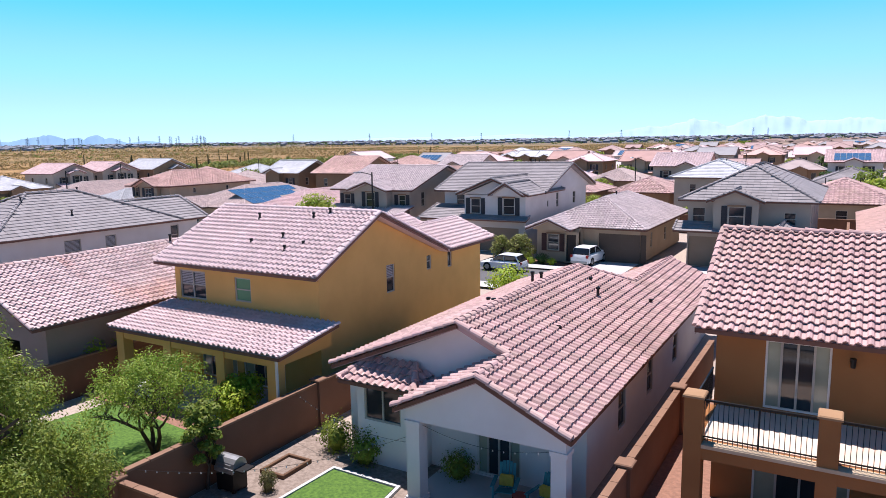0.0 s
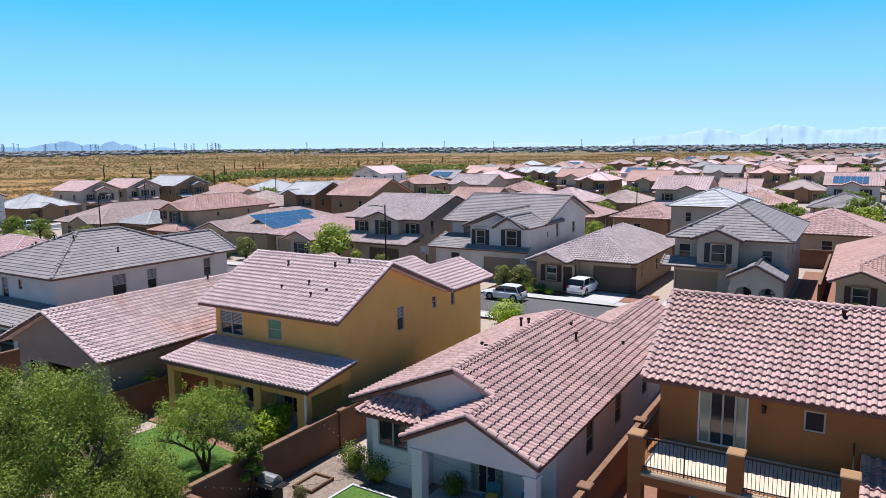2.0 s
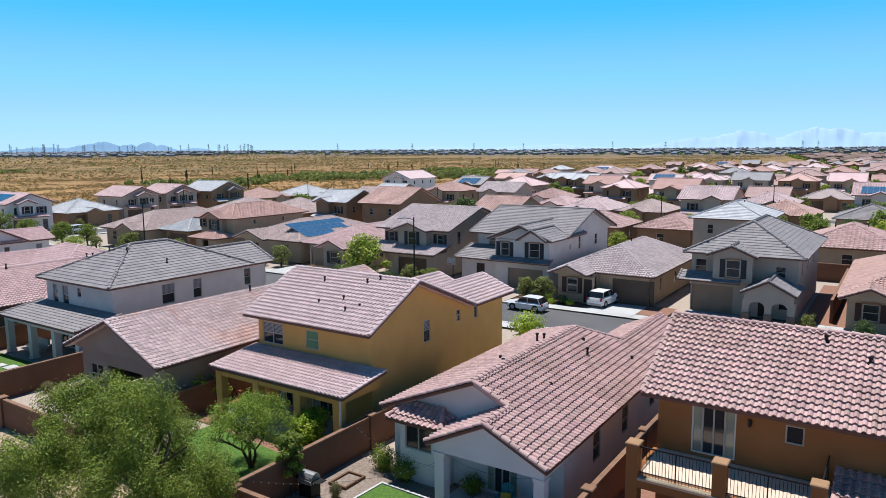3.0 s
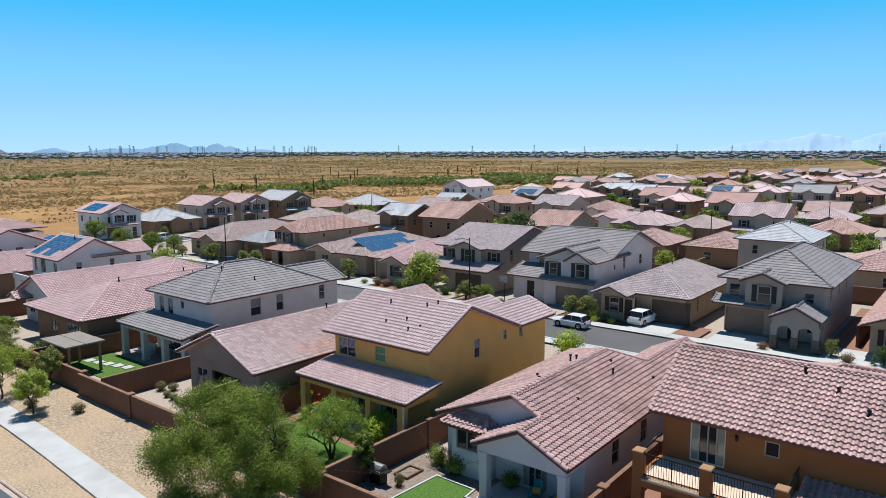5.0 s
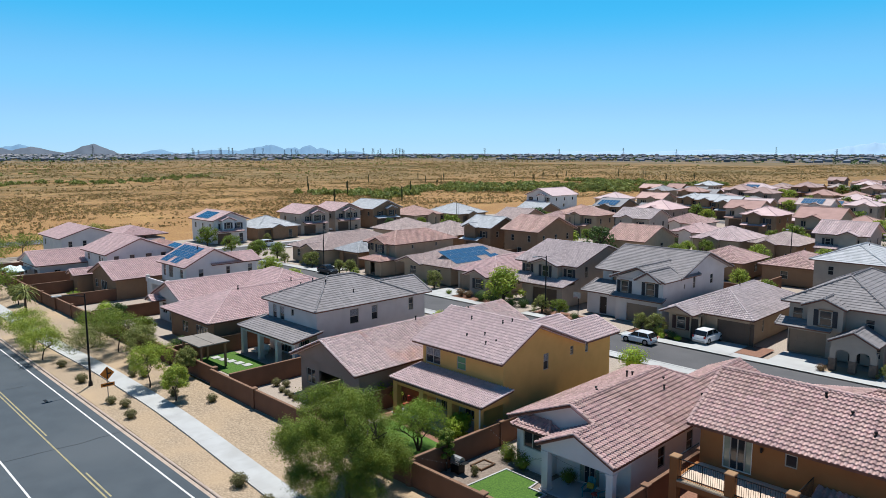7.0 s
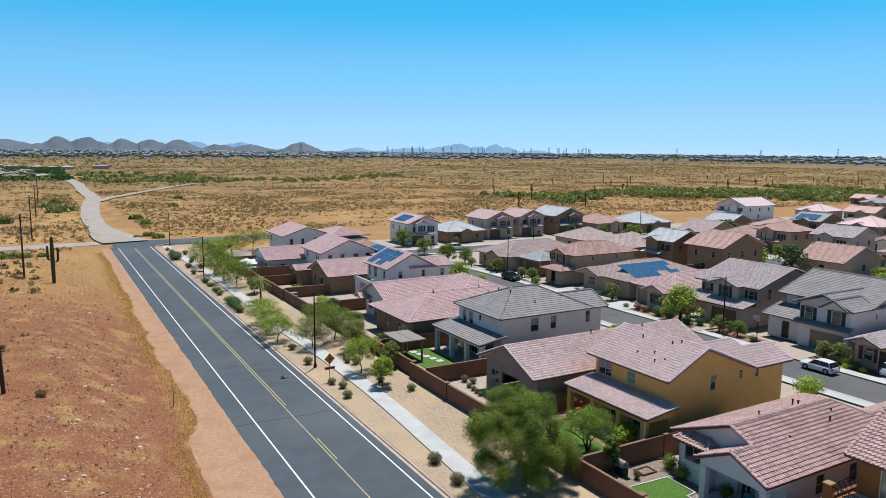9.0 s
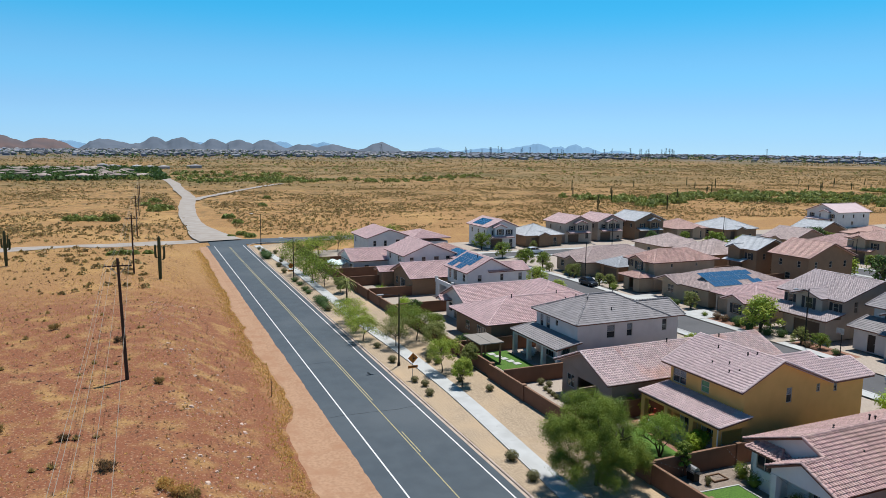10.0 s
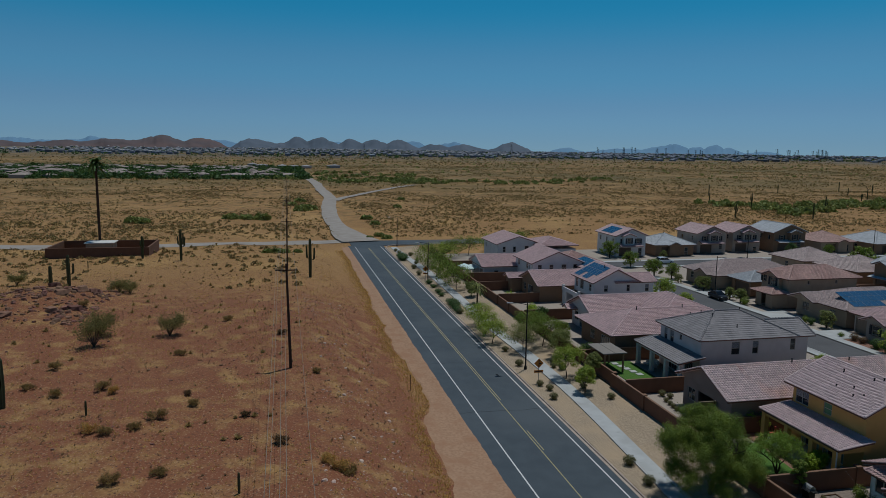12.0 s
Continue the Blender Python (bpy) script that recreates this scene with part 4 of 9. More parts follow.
sheet("paver_drive", -16.35, -13.9, 54.2, 58.0, 0.15, M["gravel_red"], "reddish paver strip beside a driveway", "paving", 2, 2)
for x0, x1 in ((-30, -21.6), (-42, -34.2), (-56, -49)):
    sheet("front_bed", x0, x1, 54.2, 57.2, 0.05, M["gravel_red"], "reddish crushed rock front garden bed", "garden bed", 2, 2)


# ---- near row, backs to the main road ----
def near_box(x0, x1, y0, y1, cap=300):
    count = [0]

    def test(p):
        if x0 <= p.x <= x1 and y0 <= p.y <= y1 and count[0] < cap:
            count[0] += 1
            return True
        return False
    return test


# brown two-storey with a balcony
z0 = 0.6
A = House("brown stucco two-storey house with pink tile roof and a rear balcony", -0.5, 30, z0, "stucco_brown", "pink", detail=2)
A.block(-5.3, 7.6, 23.0, 31.2, z0, 5.75, [
    ("S", -3.22, 2.97, 1.6, 1.95, "slider"), ("S", -0.46, 4.05, 0.62, 0.7, "plain"), ("S", -3.0, 0.1, 2.4, 2.1, "slider"), ("S", 0.2, 0.9, 1.5, 1.2, "window"),
    ("W", 26.0, 4.0, 0.7, 1.1, "window"), ("W", 29.0, 0.9, 0.8, 1.2, "window")])
A.gable(-5.75, 8.3, 22.25, 30.75, 5.83, 0.53, "x", near_box(-6, 1.6, 22, 24.8), over=0.45)
A.block(-4.6, 7.6, 31.2, 41.0, z0, 3.4, [("W", 35.0, 0.9, 0.9, 1.2, "window"), ("N", -1.5, 0.05, 4.2, 2.2, "garage")])
A.hip(-5.1, 8.1, 31.0, 41.5, 3.5, 0.42)
# balcony deck, piers, rails
dk = MB().bbox(-5.45, 1.0, 20.0, 23.0, 3.05, 3.42, 0.02)
part("balcony_deck", dk, M["stucco_brown"], A.ob)
part("deck_floor", MB().box(-5.2, 0.8, 20.42, 22.98, 3.42, 3.45), M["deck_tile"], A.ob, "pale tiled balcony floor")
for px in (-5.33, -2.35, 0.62):
    p = part("pier", MB().box(px - 0.22, px + 0.22, 19.98, 20.46, z0, 4.62), M["stucco_brown"], A.ob)
    part("pier_cap", MB().bbox(px - 0.26, px + 0.26, 19.93, 20.51, 4.62, 4.7, 0.03), M["pier_cap"], p, "tan stone pier cap")
part("balcony_kerb", MB().box(-5.11, 0.4, 19.95, 20.28, 3.36, 3.45), M["cap_stone"], A.ob, "pale tiled ledge under the railing")
for x0, x1 in ((-5.11, -2.57), (-2.13, 0.4)):
    r_ob = part("railing", MB().box(x0, x1, 20.2, 20.25, 4.5, 4.55), M["metal_black"], A.ob, "black iron picket railing")
    part("bottom_rail", MB().box(x0, x1, 20.2, 20.24, 3.56, 3.59), M["metal_black"], r_ob)
    n = 22
    for i in range(n + 1):
        x = x0 + (x1 - x0) * i / n
        w = 0.022 if i == n // 2 else 0.008
        part("picket", MB().box(x - w, x + w, 20.212, 20.232, 3.46, 4.5), M["metal_black"], r_ob)
for xr, ya, yb in ((-5.35, 20.55, 22.98), (0.66, 20.55, 22.98)):
    r_ob = part("railing", MB().box(xr - 0.02, xr + 0.02, ya, yb, 4.5, 4.55), M["metal_black"], A.ob, "black iron picket railing")
    for i in range(20):
        y = ya + (yb - ya) * i / 19
        part("picket", MB().box(xr - 0.008, xr + 0.008, y - 0.008, y + 0.008, 3.6, 4.5), M["metal_black"], r_ob)
A.shed(0.95, 7.9, 20.6, 23.0, 3.25, 4.15, "S")
A.block(1.2, 7.6, 21.0, 23.0, z0, 3.2, [("S", 3.5, 0.1, 2.2, 2.1, "void")])
lt = part("wall_lamp", MB().tube((-1.94, 22.9, 5.05), (-1.94, 22.9, 5.3), 0.06, 0.08, 6).box(-2.0, -1.88, 22.9, 23.0, 5.1, 5.22), M["metal_black"], A.ob, "black wall lantern")
for vx, vy in ((1.6, 25.2), (2.9, 24.3), (3.4, 25.6), (0.1, 26.0)):
    A.pipe(vx, vy, 5.83 + (vy - 22.25) * 0.53, 0.28)
A.done()

# gravel sheet darkened for the yard's shade and to cut bounce light
sheet("side_yard", -7.2, 8.0, 13.6, 31.0, -0.015, M["gravel_red"], "reddish gravel yard beside the brown house, shade put into its colour", "gravel", 6, 6)

# white single-storey with patio
B = House("white stucco single-storey house with pink tile roof and covered patio", -12, 30, z0, "stucco_white", "pink", detail=2)
B.block(-16.8, -8.35, 20.9, 35.1, z0, 3.5, [("S", -11.15, 0.1, 1.5, 2.1, "slider"),
        ("E", 24.5, 0.95, 0.9, 1.35, "window"), ("E", 28.2, 0.95, 0.9, 1.35, "window"), ("E", 32.5, 0.95, 0.9, 1.2, "window"), ("W", 30, 0.9, 1.0, 1.2, "window")])
B.block(-15.85, -13.55, 20.05, 20.9, z0, 3.42, [("S", -14.87, 1.48, 1.42, 1.16, "plain")])
B.block(-12.3, -8.35, 35.1, 40.0, z0, 3.5, [("E", 37.5, 0.95, 0.9, 1.2, "window"), ("N", -10.4, 0.05, 3.2, 2.2, "garage")])
ps = 0.46
near_b = near_box(-12.3, -7.8, 18.0, 24.6)
zb = lambda x: 3.6 + (-7.9 - x) * ps
B.plane([(-7.9, 18.3, 3.6), (-7.9, 40.4, 3.6), (-10.3, 40.4, zb(-10.3)), (-10.3, 33.1, zb(-10.3)), (-12.25, 31.1, zb(-12.25)), (-12.25, 20.35, zb(-12.25)), (-10.55, 20.35, zb(-10.55)), (-10.55, 18.3, zb(-10.55))], near_b)
B.plane([(-17.15, 35.9, 3.6), (-17.15, 20.35, 3.6), (-12.25, 20.35, zb(-12.25)), (-12.25, 31.1, zb(-12.25))])
B.plane([(-17.15, 35.9, 3.6), (-12.25, 31.1, zb(-12.25)), (-10.3, 33.1, zb(-10.3)), (-12.7, 35.9, 3.6)])
B.plane([(-12.7, 40.4, 3.6), (-12.7, 35.5, 3.6), (-10.3, 33.1, zb(-10.3)), (-10.3, 40.4, zb(-10.3))])
B.plane([(-13.25, 20.9, 3.5), (-13.25, 18.3, 3.5), (-10.55, 18.3, zb(-10.55)), (-10.55, 20.4, zb(-10.55)), (-11.2, 20.9, zb(-10.55) - 0.3)])
up3 = Vector((0, 0, 0.04))
for p, q, r in (((-12.25, 20.35, zb(-12.25)), (-12.25, 31.1, zb(-12.25)), 0.13), ((-12.25, 31.1, zb(-12.25)), (-10.3, 33.1, zb(-10.3)), 0.12), ((-10.3, 33.1, zb(-10.3)), (-10.3, 40.4, zb(-10.3)), 0.13),
                ((-17.15, 35.9, 3.6), (-12.25, 31.1, zb(-12.25)), 0.12), ((-10.55, 18.3, zb(-10.55)), (-10.55, 20.35, zb(-10.55)), 0.13),
                ((-7.9, 18.3, 3.6), (-10.55, 18.3, zb(-10.55)), 0.13), ((-13.25, 18.3, 3.5), (-10.55, 18.3, zb(-10.55)), 0.13),
                ((-17.15, 20.35, 3.6), (-12.25, 20.35, zb(-12.25)), 0.13), ((-10.55, 20.35, zb(-10.55)), (-12.25, 20.35, zb(-12.25)), 0.13)):
    B.cap_row(Vector(p) + up3, Vector(q) + up3, r)
for p, q in (((-7.9, 18.3, 3.6), (-10.55, 18.3, zb(-10.55))), ((-13.25, 18.3, 3.5), (-10.55, 18.3, zb(-10.55))), ((-17.15, 20.35, 3.6), (-12.25, 20.35, zb(-12.25))), ((-7.9, 18.3, 3.6), (-7.9, 40.4, 3.6)), ((-17.15, 20.35, 3.6), (-17.15, 35.9, 3.6)), ((-13.25, 18.3, 3.5), (-13.25, 20.9, 3.5))):
    B.board(p, q)
B.fresh().prism([(-16.8, 20.9, 3.45), (-8.35, 20.9, 3.45), (-12.25, 20.9, zb(-12.25) - 0.2)], (0, 0.05, 0))
B.fresh().prism([(-12.95, 18.5, 3.14), (-8.1, 18.5, 3.14), (-8.1, 18.5, 3.5), (-10.55, 18.5, zb(-10.55) - 0.18), (-12.95, 18.5, 3.44)], (0, 0.35, 0))
B.fresh().box(-8.5, -8.1, 18.85, 20.9, 3.14, 3.45)
B.fresh().box(-12.95, -12.6, 18.85, 20.9, 3.14, 3.45)
B.post(-12.72, 18.72, z0, 3.15, 0.44)
B.post(-8.3, 18.72, z0, 3.15, 0.42)
B.plane([(-16.4, 19.75, 3.42), (-13.45, 19.75, 3.42), (-14.0, 20.75, 3.92), (-15.75, 20.75, 3.92)], near_box(-17, -13, 19.5, 21, 40))
B.plane([(-13.45, 19.75, 3.42), (-13.2, 20.9, 3.42), (-14.0, 20.75, 3.92)])
B.plane([(-16.4, 20.9, 3.42), (-16.4, 19.75, 3.42), (-15.75, 20.75, 3.92)])
B.board((-16.4, 19.75, 3.42), (-13.45, 19.75, 3.42))
B.cap_row((-13.45, 19.75, 3.46), (-14.0, 20.75, 3.96), 0.11)
B.cap_row((-16.4, 19.75, 3.46), (-15.75, 20.75, 3.96), 0.11)
for vx, vy, hh in ((-12.9, 24.2, 0.2), (-13.6, 25.2, 0.25), (-13.2, 28.4, 0.55), (-12.9, 28.6, 0.4), (-11.3, 30.0, 0.25), (-10.6, 28.8, 0.45), (-9.2, 31.5, 0.2), (-10.4, 24.0, 0.15)):
    B.pipe(vx, vy, min(zb(vx), 3.6 + (vx + 17.15) * 0.41), hh)
B.done()

# ochre two-storey
C = House("ochre yellow stucco two-storey house with mauve tile roof", -24.5, 30, z0, "stucco_yellow", "mauve", detail=2)
C.block(-28.75, -20.3, 23.55, 31.0, z0, 5.75, [("S", -27.6, 3.6, 1.65, 1.28, "blind"), ("S", -24.5, 3.75, 0.95, 1.05, "green"), ("S", -26.2, 0.1, 2.2, 2.1, "slider"), ("S", -23.5, 0.1, 2.4, 2.1, "slider"),
        ("E", 28.6, 3.6, 0.66, 1.4, "blind")])
ym, zr = 27.25, 8.0
C.plane([(-29.25, 22.85, 5.9), (-19.85, 22.85, 5.9), (-19.85, ym, zr), (-29.25, ym, zr)], near_box(-24.2, -19.8, 22.8, 25.6))
C.plane([(-19.85, 33.2, 5.6), (-29.25, 33.2, 5.6), (-29.25, ym, zr), (-19.85, ym, zr)])
C.plane([(-19.75, 33.2, 5.6), (-19.75, 38.2, 5.6), (-22.2, 38.2, 6.6), (-22.2, 34.5, 6.6), (-22.2, 30.7, 6.6)])
C.plane([(-22.2, 30.7, 6.6), (-22.2, 34.5, 6.6), (-23.4, 34.5, 7.09), (-23.4, 29.5, 7.09)])
C.plane([(-24.7, 38.2, 5.6), (-24.7, 33.2, 5.6), (-22.2, 33.2, 6.6), (-22.2, 38.2, 6.6)])
C.plane([(-27.0, 34.5, 5.6), (-27.0, 30.0, 5.6), (-23.4, 30.0, 7.09), (-23.4, 34.5, 7.09)])
for p, q in (((-29.25, ym, zr), (-19.85, ym, zr)), ((-19.85, 22.85, 5.9), (-19.85, ym, zr)), ((-19.85, 33.2, 5.6), (-19.85, ym, zr)), ((-29.25, 22.85, 5.9), (-29.25, ym, zr)), ((-29.25, 33.2, 5.6), (-29.25, ym, zr)),
             ((-22.2, 34.5, 6.6), (-22.2, 38.2, 6.6)), ((-23.4, 29.5, 7.09), (-23.4, 34.5, 7.09)), ((-22.2, 34.5, 6.6), (-23.4, 34.5, 7.09)), ((-19.75, 38.2, 5.6), (-22.2, 38.2, 6.6))):
    C.cap_row(Vector(p) + up3, Vector(q) + up3, 0.12)
    C.board(p, q)
for p, q in (((-29.25, 22.85, 5.9), (-19.85, 22.85, 5.9)), ((-19.75, 33.2, 5.6), (-19.75, 38.2, 5.6))):
    C.board(p, q)
C.fresh().prism([(-20.31, 23.55, 5.6), (-20.31, 32.9, 5.4), (-20.31, 32.9, 5.55), (-20.31, ym, zr - 0.18), (-20.31, 23.55, 6.05)], (-0.04, 0, 0))
C.fresh().prism([(-28.74, 23.55, 5.6), (-28.74, 32.9, 5.4), (-28.74, 32.9, 5.55), (-28.74, ym, zr - 0.18), (-28.74, 23.55, 6.05)], (0.02, 0, 0))
C.fresh().prism([(-24.6, 37.58, 5.5), (-20.3, 37.58, 5.5), (-22.2, 37.58, 6.4)], (0, 0.02, 0))
C.block(-24.6, -20.3, 31.0, 37.6, z0, 5.6, [("E", 32.0, 4.1, 0.45, 0.85, "window"), ("E", 34.1, 3.9, 0.45, 1.05, "plain"), ("N", -22.4, 3.3, 1.4, 1.3, "window"), ("N", -22.4, 0.05, 3.6, 2.2, "garage")])
C.block(-28.75, -24.6, 31.0, 35.0, z0, 3.3, [("N", -26.6, 0.1, 1.0, 2.1, "door")])
C.shed(-29.2, -24.4, 30.8, 35.4, 3.2, 4.6, "N")
C.shed(-28.95, -19.35, 20.15, 23.55, 3.55, 4.0, "S", near_box(-24.5, -19.3, 20.1, 22.0, 140))
for px in (-28.55, -25.6, -22.6, -19.95):
    C.post(px, 20.6, z0, 3.45, 0.45)
C.fresh().box(-28.75, -19.75, 20.42, 20.78, 3.05, 3.45)
C.fresh().prism([(-20.0, 20.45, 3.05), (-20.0, 23.55, 3.05), (-20.0, 23.55, 3.85), (-20.0, 20.45, 3.5)], (0.25, 0, 0))
for vx, vy, hh in ((-22.0, 24.7, 0.2), (-23.4, 25.0, 0.3), (-22.6, 24.2, 0.3), (-24.9, 24.6, 0.2), (-23.0, 26.6, 0.25), (-22.3, 26.9, 0.3), (-26.0, 26.3, 0.3)):
    C.pipe(vx, vy, 5.9 + (vy - 22.85) * 0.49, hh, 0.05)
part("downpipe", MB().box(-19.62, -19.54, 20.22, 20.3, z0, 3.5), M["trim_white"], C.ob)
C.done()

# greige single-storey with mixed tiles
D = House("greige stucco single-storey house with mixed-colour tile roof", -35.6, 28, z0, "stucco_mauve", "mixed", detail=2)
D.block(-38.55, -30.5, 18.4, 39.0, z0, 3.75, [("S", -37.1, 0.9, 1.3, 1.3, "window"), ("S", -34.2, 0.1, 3.4, 2.2, "void"), ("E", 26, 0.9, 0.9, 1.2, "window"), ("E", 31, 0.9, 0.9, 1.2, "window")])
D.block(-35.7, -32.6, 20.4, 21.0, z0, 3.5, [("S", -34.2, 0.1, 2.2, 2.1, "slider")])
D.gable(-39.0, -30.0, 17.6, 40.0, 3.87, 0.44, "y", near_box(-34.5, -29.9, 17.5, 21.2), over=0.45)
for vx, vy, hh in ((-34.3, 27.8, 0.5), (-34.2, 34.6, 0.4), (-33.0, 30, 0.25)):
    D.pipe(vx, vy, 3.87 + min(vx + 39.0, -30.0 - vx) * 0.44, hh)
D.done()

# pale two-storey with grey hip roof
E = House("pale stucco two-storey house with grey flat tile hip roof", -48, 30, z0, "stucco_lilac", "grey", detail=1, flat=True, tw=0.42, tl=0.36)
E.block(-52.3, -43.6, 23.5, 37.6, z0, 5.75, [("S", -51.1, 3.3, 0.7, 1.5, "blind"), ("S", -49.7, 3.3, 0.8, 1.5, "blind"), ("S", -47.8, 4.1, 0.5, 0.7, "plain"), ("S", -49.5, 0.1, 2.4, 2.1, "slider"), ("S", -45.8, 0.1, 1.6, 2.1, "slider"),
        ("E", 28.0, 3.3, 1.1, 1.5, "blind"), ("E", 30.6, 3.3, 0.8, 1.5, "blind"), ("E", 35.6, 3.5, 0.7, 1.4, "window")])
E.hip(-52.8, -43.1, 23.0, 36.0, 5.88, 0.46)
E.plane([(-43.1, 36.0, 5.88), (-43.1, 38.2, 5.88), (-46.1, 38.2, 7.26), (-46.1, 33.0, 7.26)])
E.plane([(-49.1, 38.2, 5.88), (-49.1, 36.0, 5.88), (-46.1, 33.0, 7.26), (-46.1, 38.2, 7.26)])
for p, q in (((-46.1, 33.0, 7.3), (-46.1, 38.2, 7.3)), ((-43.1, 38.2, 5.92), (-46.1, 38.2, 7.3)), ((-49.1, 38.2, 5.92), (-46.1, 38.2, 7.3))):
    E.cap_row(p, q, 0.12)
E.board((-43.1, 36.0, 5.88), (-43.1, 38.2, 5.88))
E.fresh().prism([(-48.6, 37.58, 5.7), (-43.6, 37.58, 5.7), (-43.6, 37.58, 5.92), (-46.1, 37.58, 7.08), (-48.6, 37.58, 5.92)], (0, 0.018, 0))
E.shed(-52.9, -42.6, 20.2, 23.5, 3.5, 4.05, "S")
for px in (-52.5, -49.2, -46.0, -43.0):
    E.post(px, 20.7, z0, 3.45, 0.45)
E.fresh().box(-52.7, -42.8, 20.5, 20.9, 3.05, 3.45)
for vx, vy in ((-50.0, 26.0), (-49.0, 26.8), (-45.0, 29.0), (-47.0, 27.0), (-48.2, 31.5)):
    E.pipe(vx, vy, 5.88 + min(vx + 52.8, -43.1 - vx, vy - 23) * 0.46, 0.35, 0.05)
E.done()

# rose single-storey with two wings
F = House("white and brown single-storey house with rose tile hip roof", -65, 27, z0, "stucco_lilac", "rose", detail=1)
F.block(-73.5, -65.7, 20.8, 39.0, z0, 3.6, [("S", -72.0, 0.9, 1.2, 1.3, "window"), ("S", -68.0, 0.9, 1.4, 1.3, "window"), ("S", -70.0, 0.1, 1.6, 2.1, "slider")])
F.gable(-74.1, -65.2, 20.0, 35.0, 3.7, 0.44, "y", over=0.5)
F.hip(-74.1, -59.0, 27.0, 39.6, 3.7, 0.40, gable_ends="")
F.gable(-73.8, -71.6, 19.2, 21.0, 3.2, 0.5, "y", over=0.2)
F.done()
F2 = House("brown stucco single-storey wing with rose tile hip roof", -59, 27, z0, "stucco_dark", "rose", detail=1)
F2.block(-65.0, -54.8, 18.6, 38.5, z0, 3.6, [("S", -57.5, 0.1, 2.6, 2.1, "slider"), ("S", -61.5, 0.9, 1.4, 1.2, "window"), ("E", 26, 0.9, 0.9, 1.2, "window")])
F2.hip(-65.6, -54.2, 17.7, 39.0, 3.7, 0.36)
F2.pipe(-59.6, 24, 5.75, 0.4)
F2.pipe(-59.8, 31, 5.75, 0.4)
F2.done()


def panels(x0, x1, y0, y1, zf, nx, ny, ob, skip=()):
    """Solar modules laid on a slope given by zf(x, y)."""
    for i in range(nx):
        for j in range(ny):
            if (i, j) in skip:
                continue
            a0, a1 = x0 + (x1 - x0) * i / nx + 0.02, x0 + (x1 - x0) * (i + 1) / nx - 0.02
            b0, b1 = y0 + (y1 - y0) * j / ny + 0.02, y0 + (y1 - y0) * (j + 1) / ny - 0.02
            p = [(a0, b0), (a1, b0), (a1, b1), (a0, b1)]
            fr = part("solar_panel", MB().prism([(x, y, zf(x, y) + 0.10) for x, y in p], (0, 0, 0.05)), M["solar_frame"], ob, "blue solar panel")
            c = [(a0 + 0.03, b0 + 0.03), (a1 - 0.03, b0 + 0.03), (a1 - 0.03, b1 - 0.03), (a0 + 0.03, b1 - 0.03)]
            part("cell_sheet", MB().prism([(x, y, zf(x, y) + 0.152) for x, y in c], (0, 0, 0.006)), M["solar"], fr)


zg = lots_z(-83, 28)
G = House("white two-storey house with solar panels and a rear balcony", -83, 30, zg, "stucco_pale", "rose", detail=1)
G.block(-87.0, -79.1, 26.9, 37.5, zg, 5.5, [("S", -86.0, 3.1, 0.8, 1.9, "window"), ("S", -84.0, 3.0, 1.4, 2.0, "slider"), ("S", -80.6, 3.3, 0.9, 1.2, "window"), ("E", 29.0, 3.4, 0.7, 1.1, "blind"), ("E", 33.0, 3.4, 0.6, 1.1, "window"), ("E", 36.4, 3.3, 0.7, 1.2, "blind")])
G.gable(-87.5, -78.6, 26.4, 35.2, 5.6, 0.5, "x", over=0.45)
G.gable(-84.0, -78.7, 30.5, 38.0, 5.6, 0.4, "y", over=0.4)
G.block(-87.0, -80.2, 24.7, 26.9, zg, 3.0, [("S", -84, 0.1, 3.0, 2.2, "void")])
part("parapet", MB().box(-86.6, -80.5, 24.65, 24.85, 3.0, 3.6).box(-87.1, -86.6, 24.6, 25.0, 3.0, 3.95).box(-80.5, -80.1, 24.6, 25.0, 3.0, 3.95), M["stucco_pale"], G.ob)
panels(-86.9, -80.6, 26.7, 30.4, lambda x, y: 5.6 + (y - 26.4) * 0.5, 6, 3, G.ob, {(2, 0), (5, 0)})
G.pipe(-82, 30.0, 7.6, 0.4)
G.done()
zg = lots_z(-96, 25)
Hh = House("brown single-storey house with rose tile hip roof", -92, 26, zg, "stucco_dark", "rose", detail=1)
Hh.block(-97.5, -88.3, 21.0, 38, zg, 3.4, [("S", -93, 0.1, 2.4, 2.1, "slider"), ("S", -96, 0.9, 1.2, 1.2, "window")])
Hh.gable(-98.0, -87.7, 20.4, 38.4, 3.5, 0.38, "y", over=0.5)
Hh.gable(-101.5, -98.2, 18.5, 27.0, 3.1, 0.45, "y", over=0.3)
Hh.block(-101.2, -98.0, 19.0, 27.0, zg, 3.0)
Hh.done()
zg = lots_z(-107, 28)
I = House("white two-storey house with rose tile roof and solar panels", -106, 30, zg, "stucco_pale", "rose", detail=1)
I.block(-111.4, -101.2, 24.4, 34.6, zg, 5.2, [("S", -109.5, 3.3, 0.9, 1.1, "window"), ("S", -104.5, 3.3, 0.9, 1.1, "window"), ("S", -103.4, 3.3, 0.5, 0.9, "plain"), ("E", 25.8, 3.3, 0.8, 1.2, "window"), ("E", 28.2, 3.3, 0.8, 1.2, "window"), ("E", 30.8, 3.3, 1.0, 1.2, "window"), ("E", 33.2, 3.3, 0.9, 1.2, "window")])
I.gable(-112.0, -100.8, 23.9, 35.0, 5.3, 0.4, "x", over=0.45)
I.block(-105.5, -97.5, 34.6, 40, zg, 3.6)
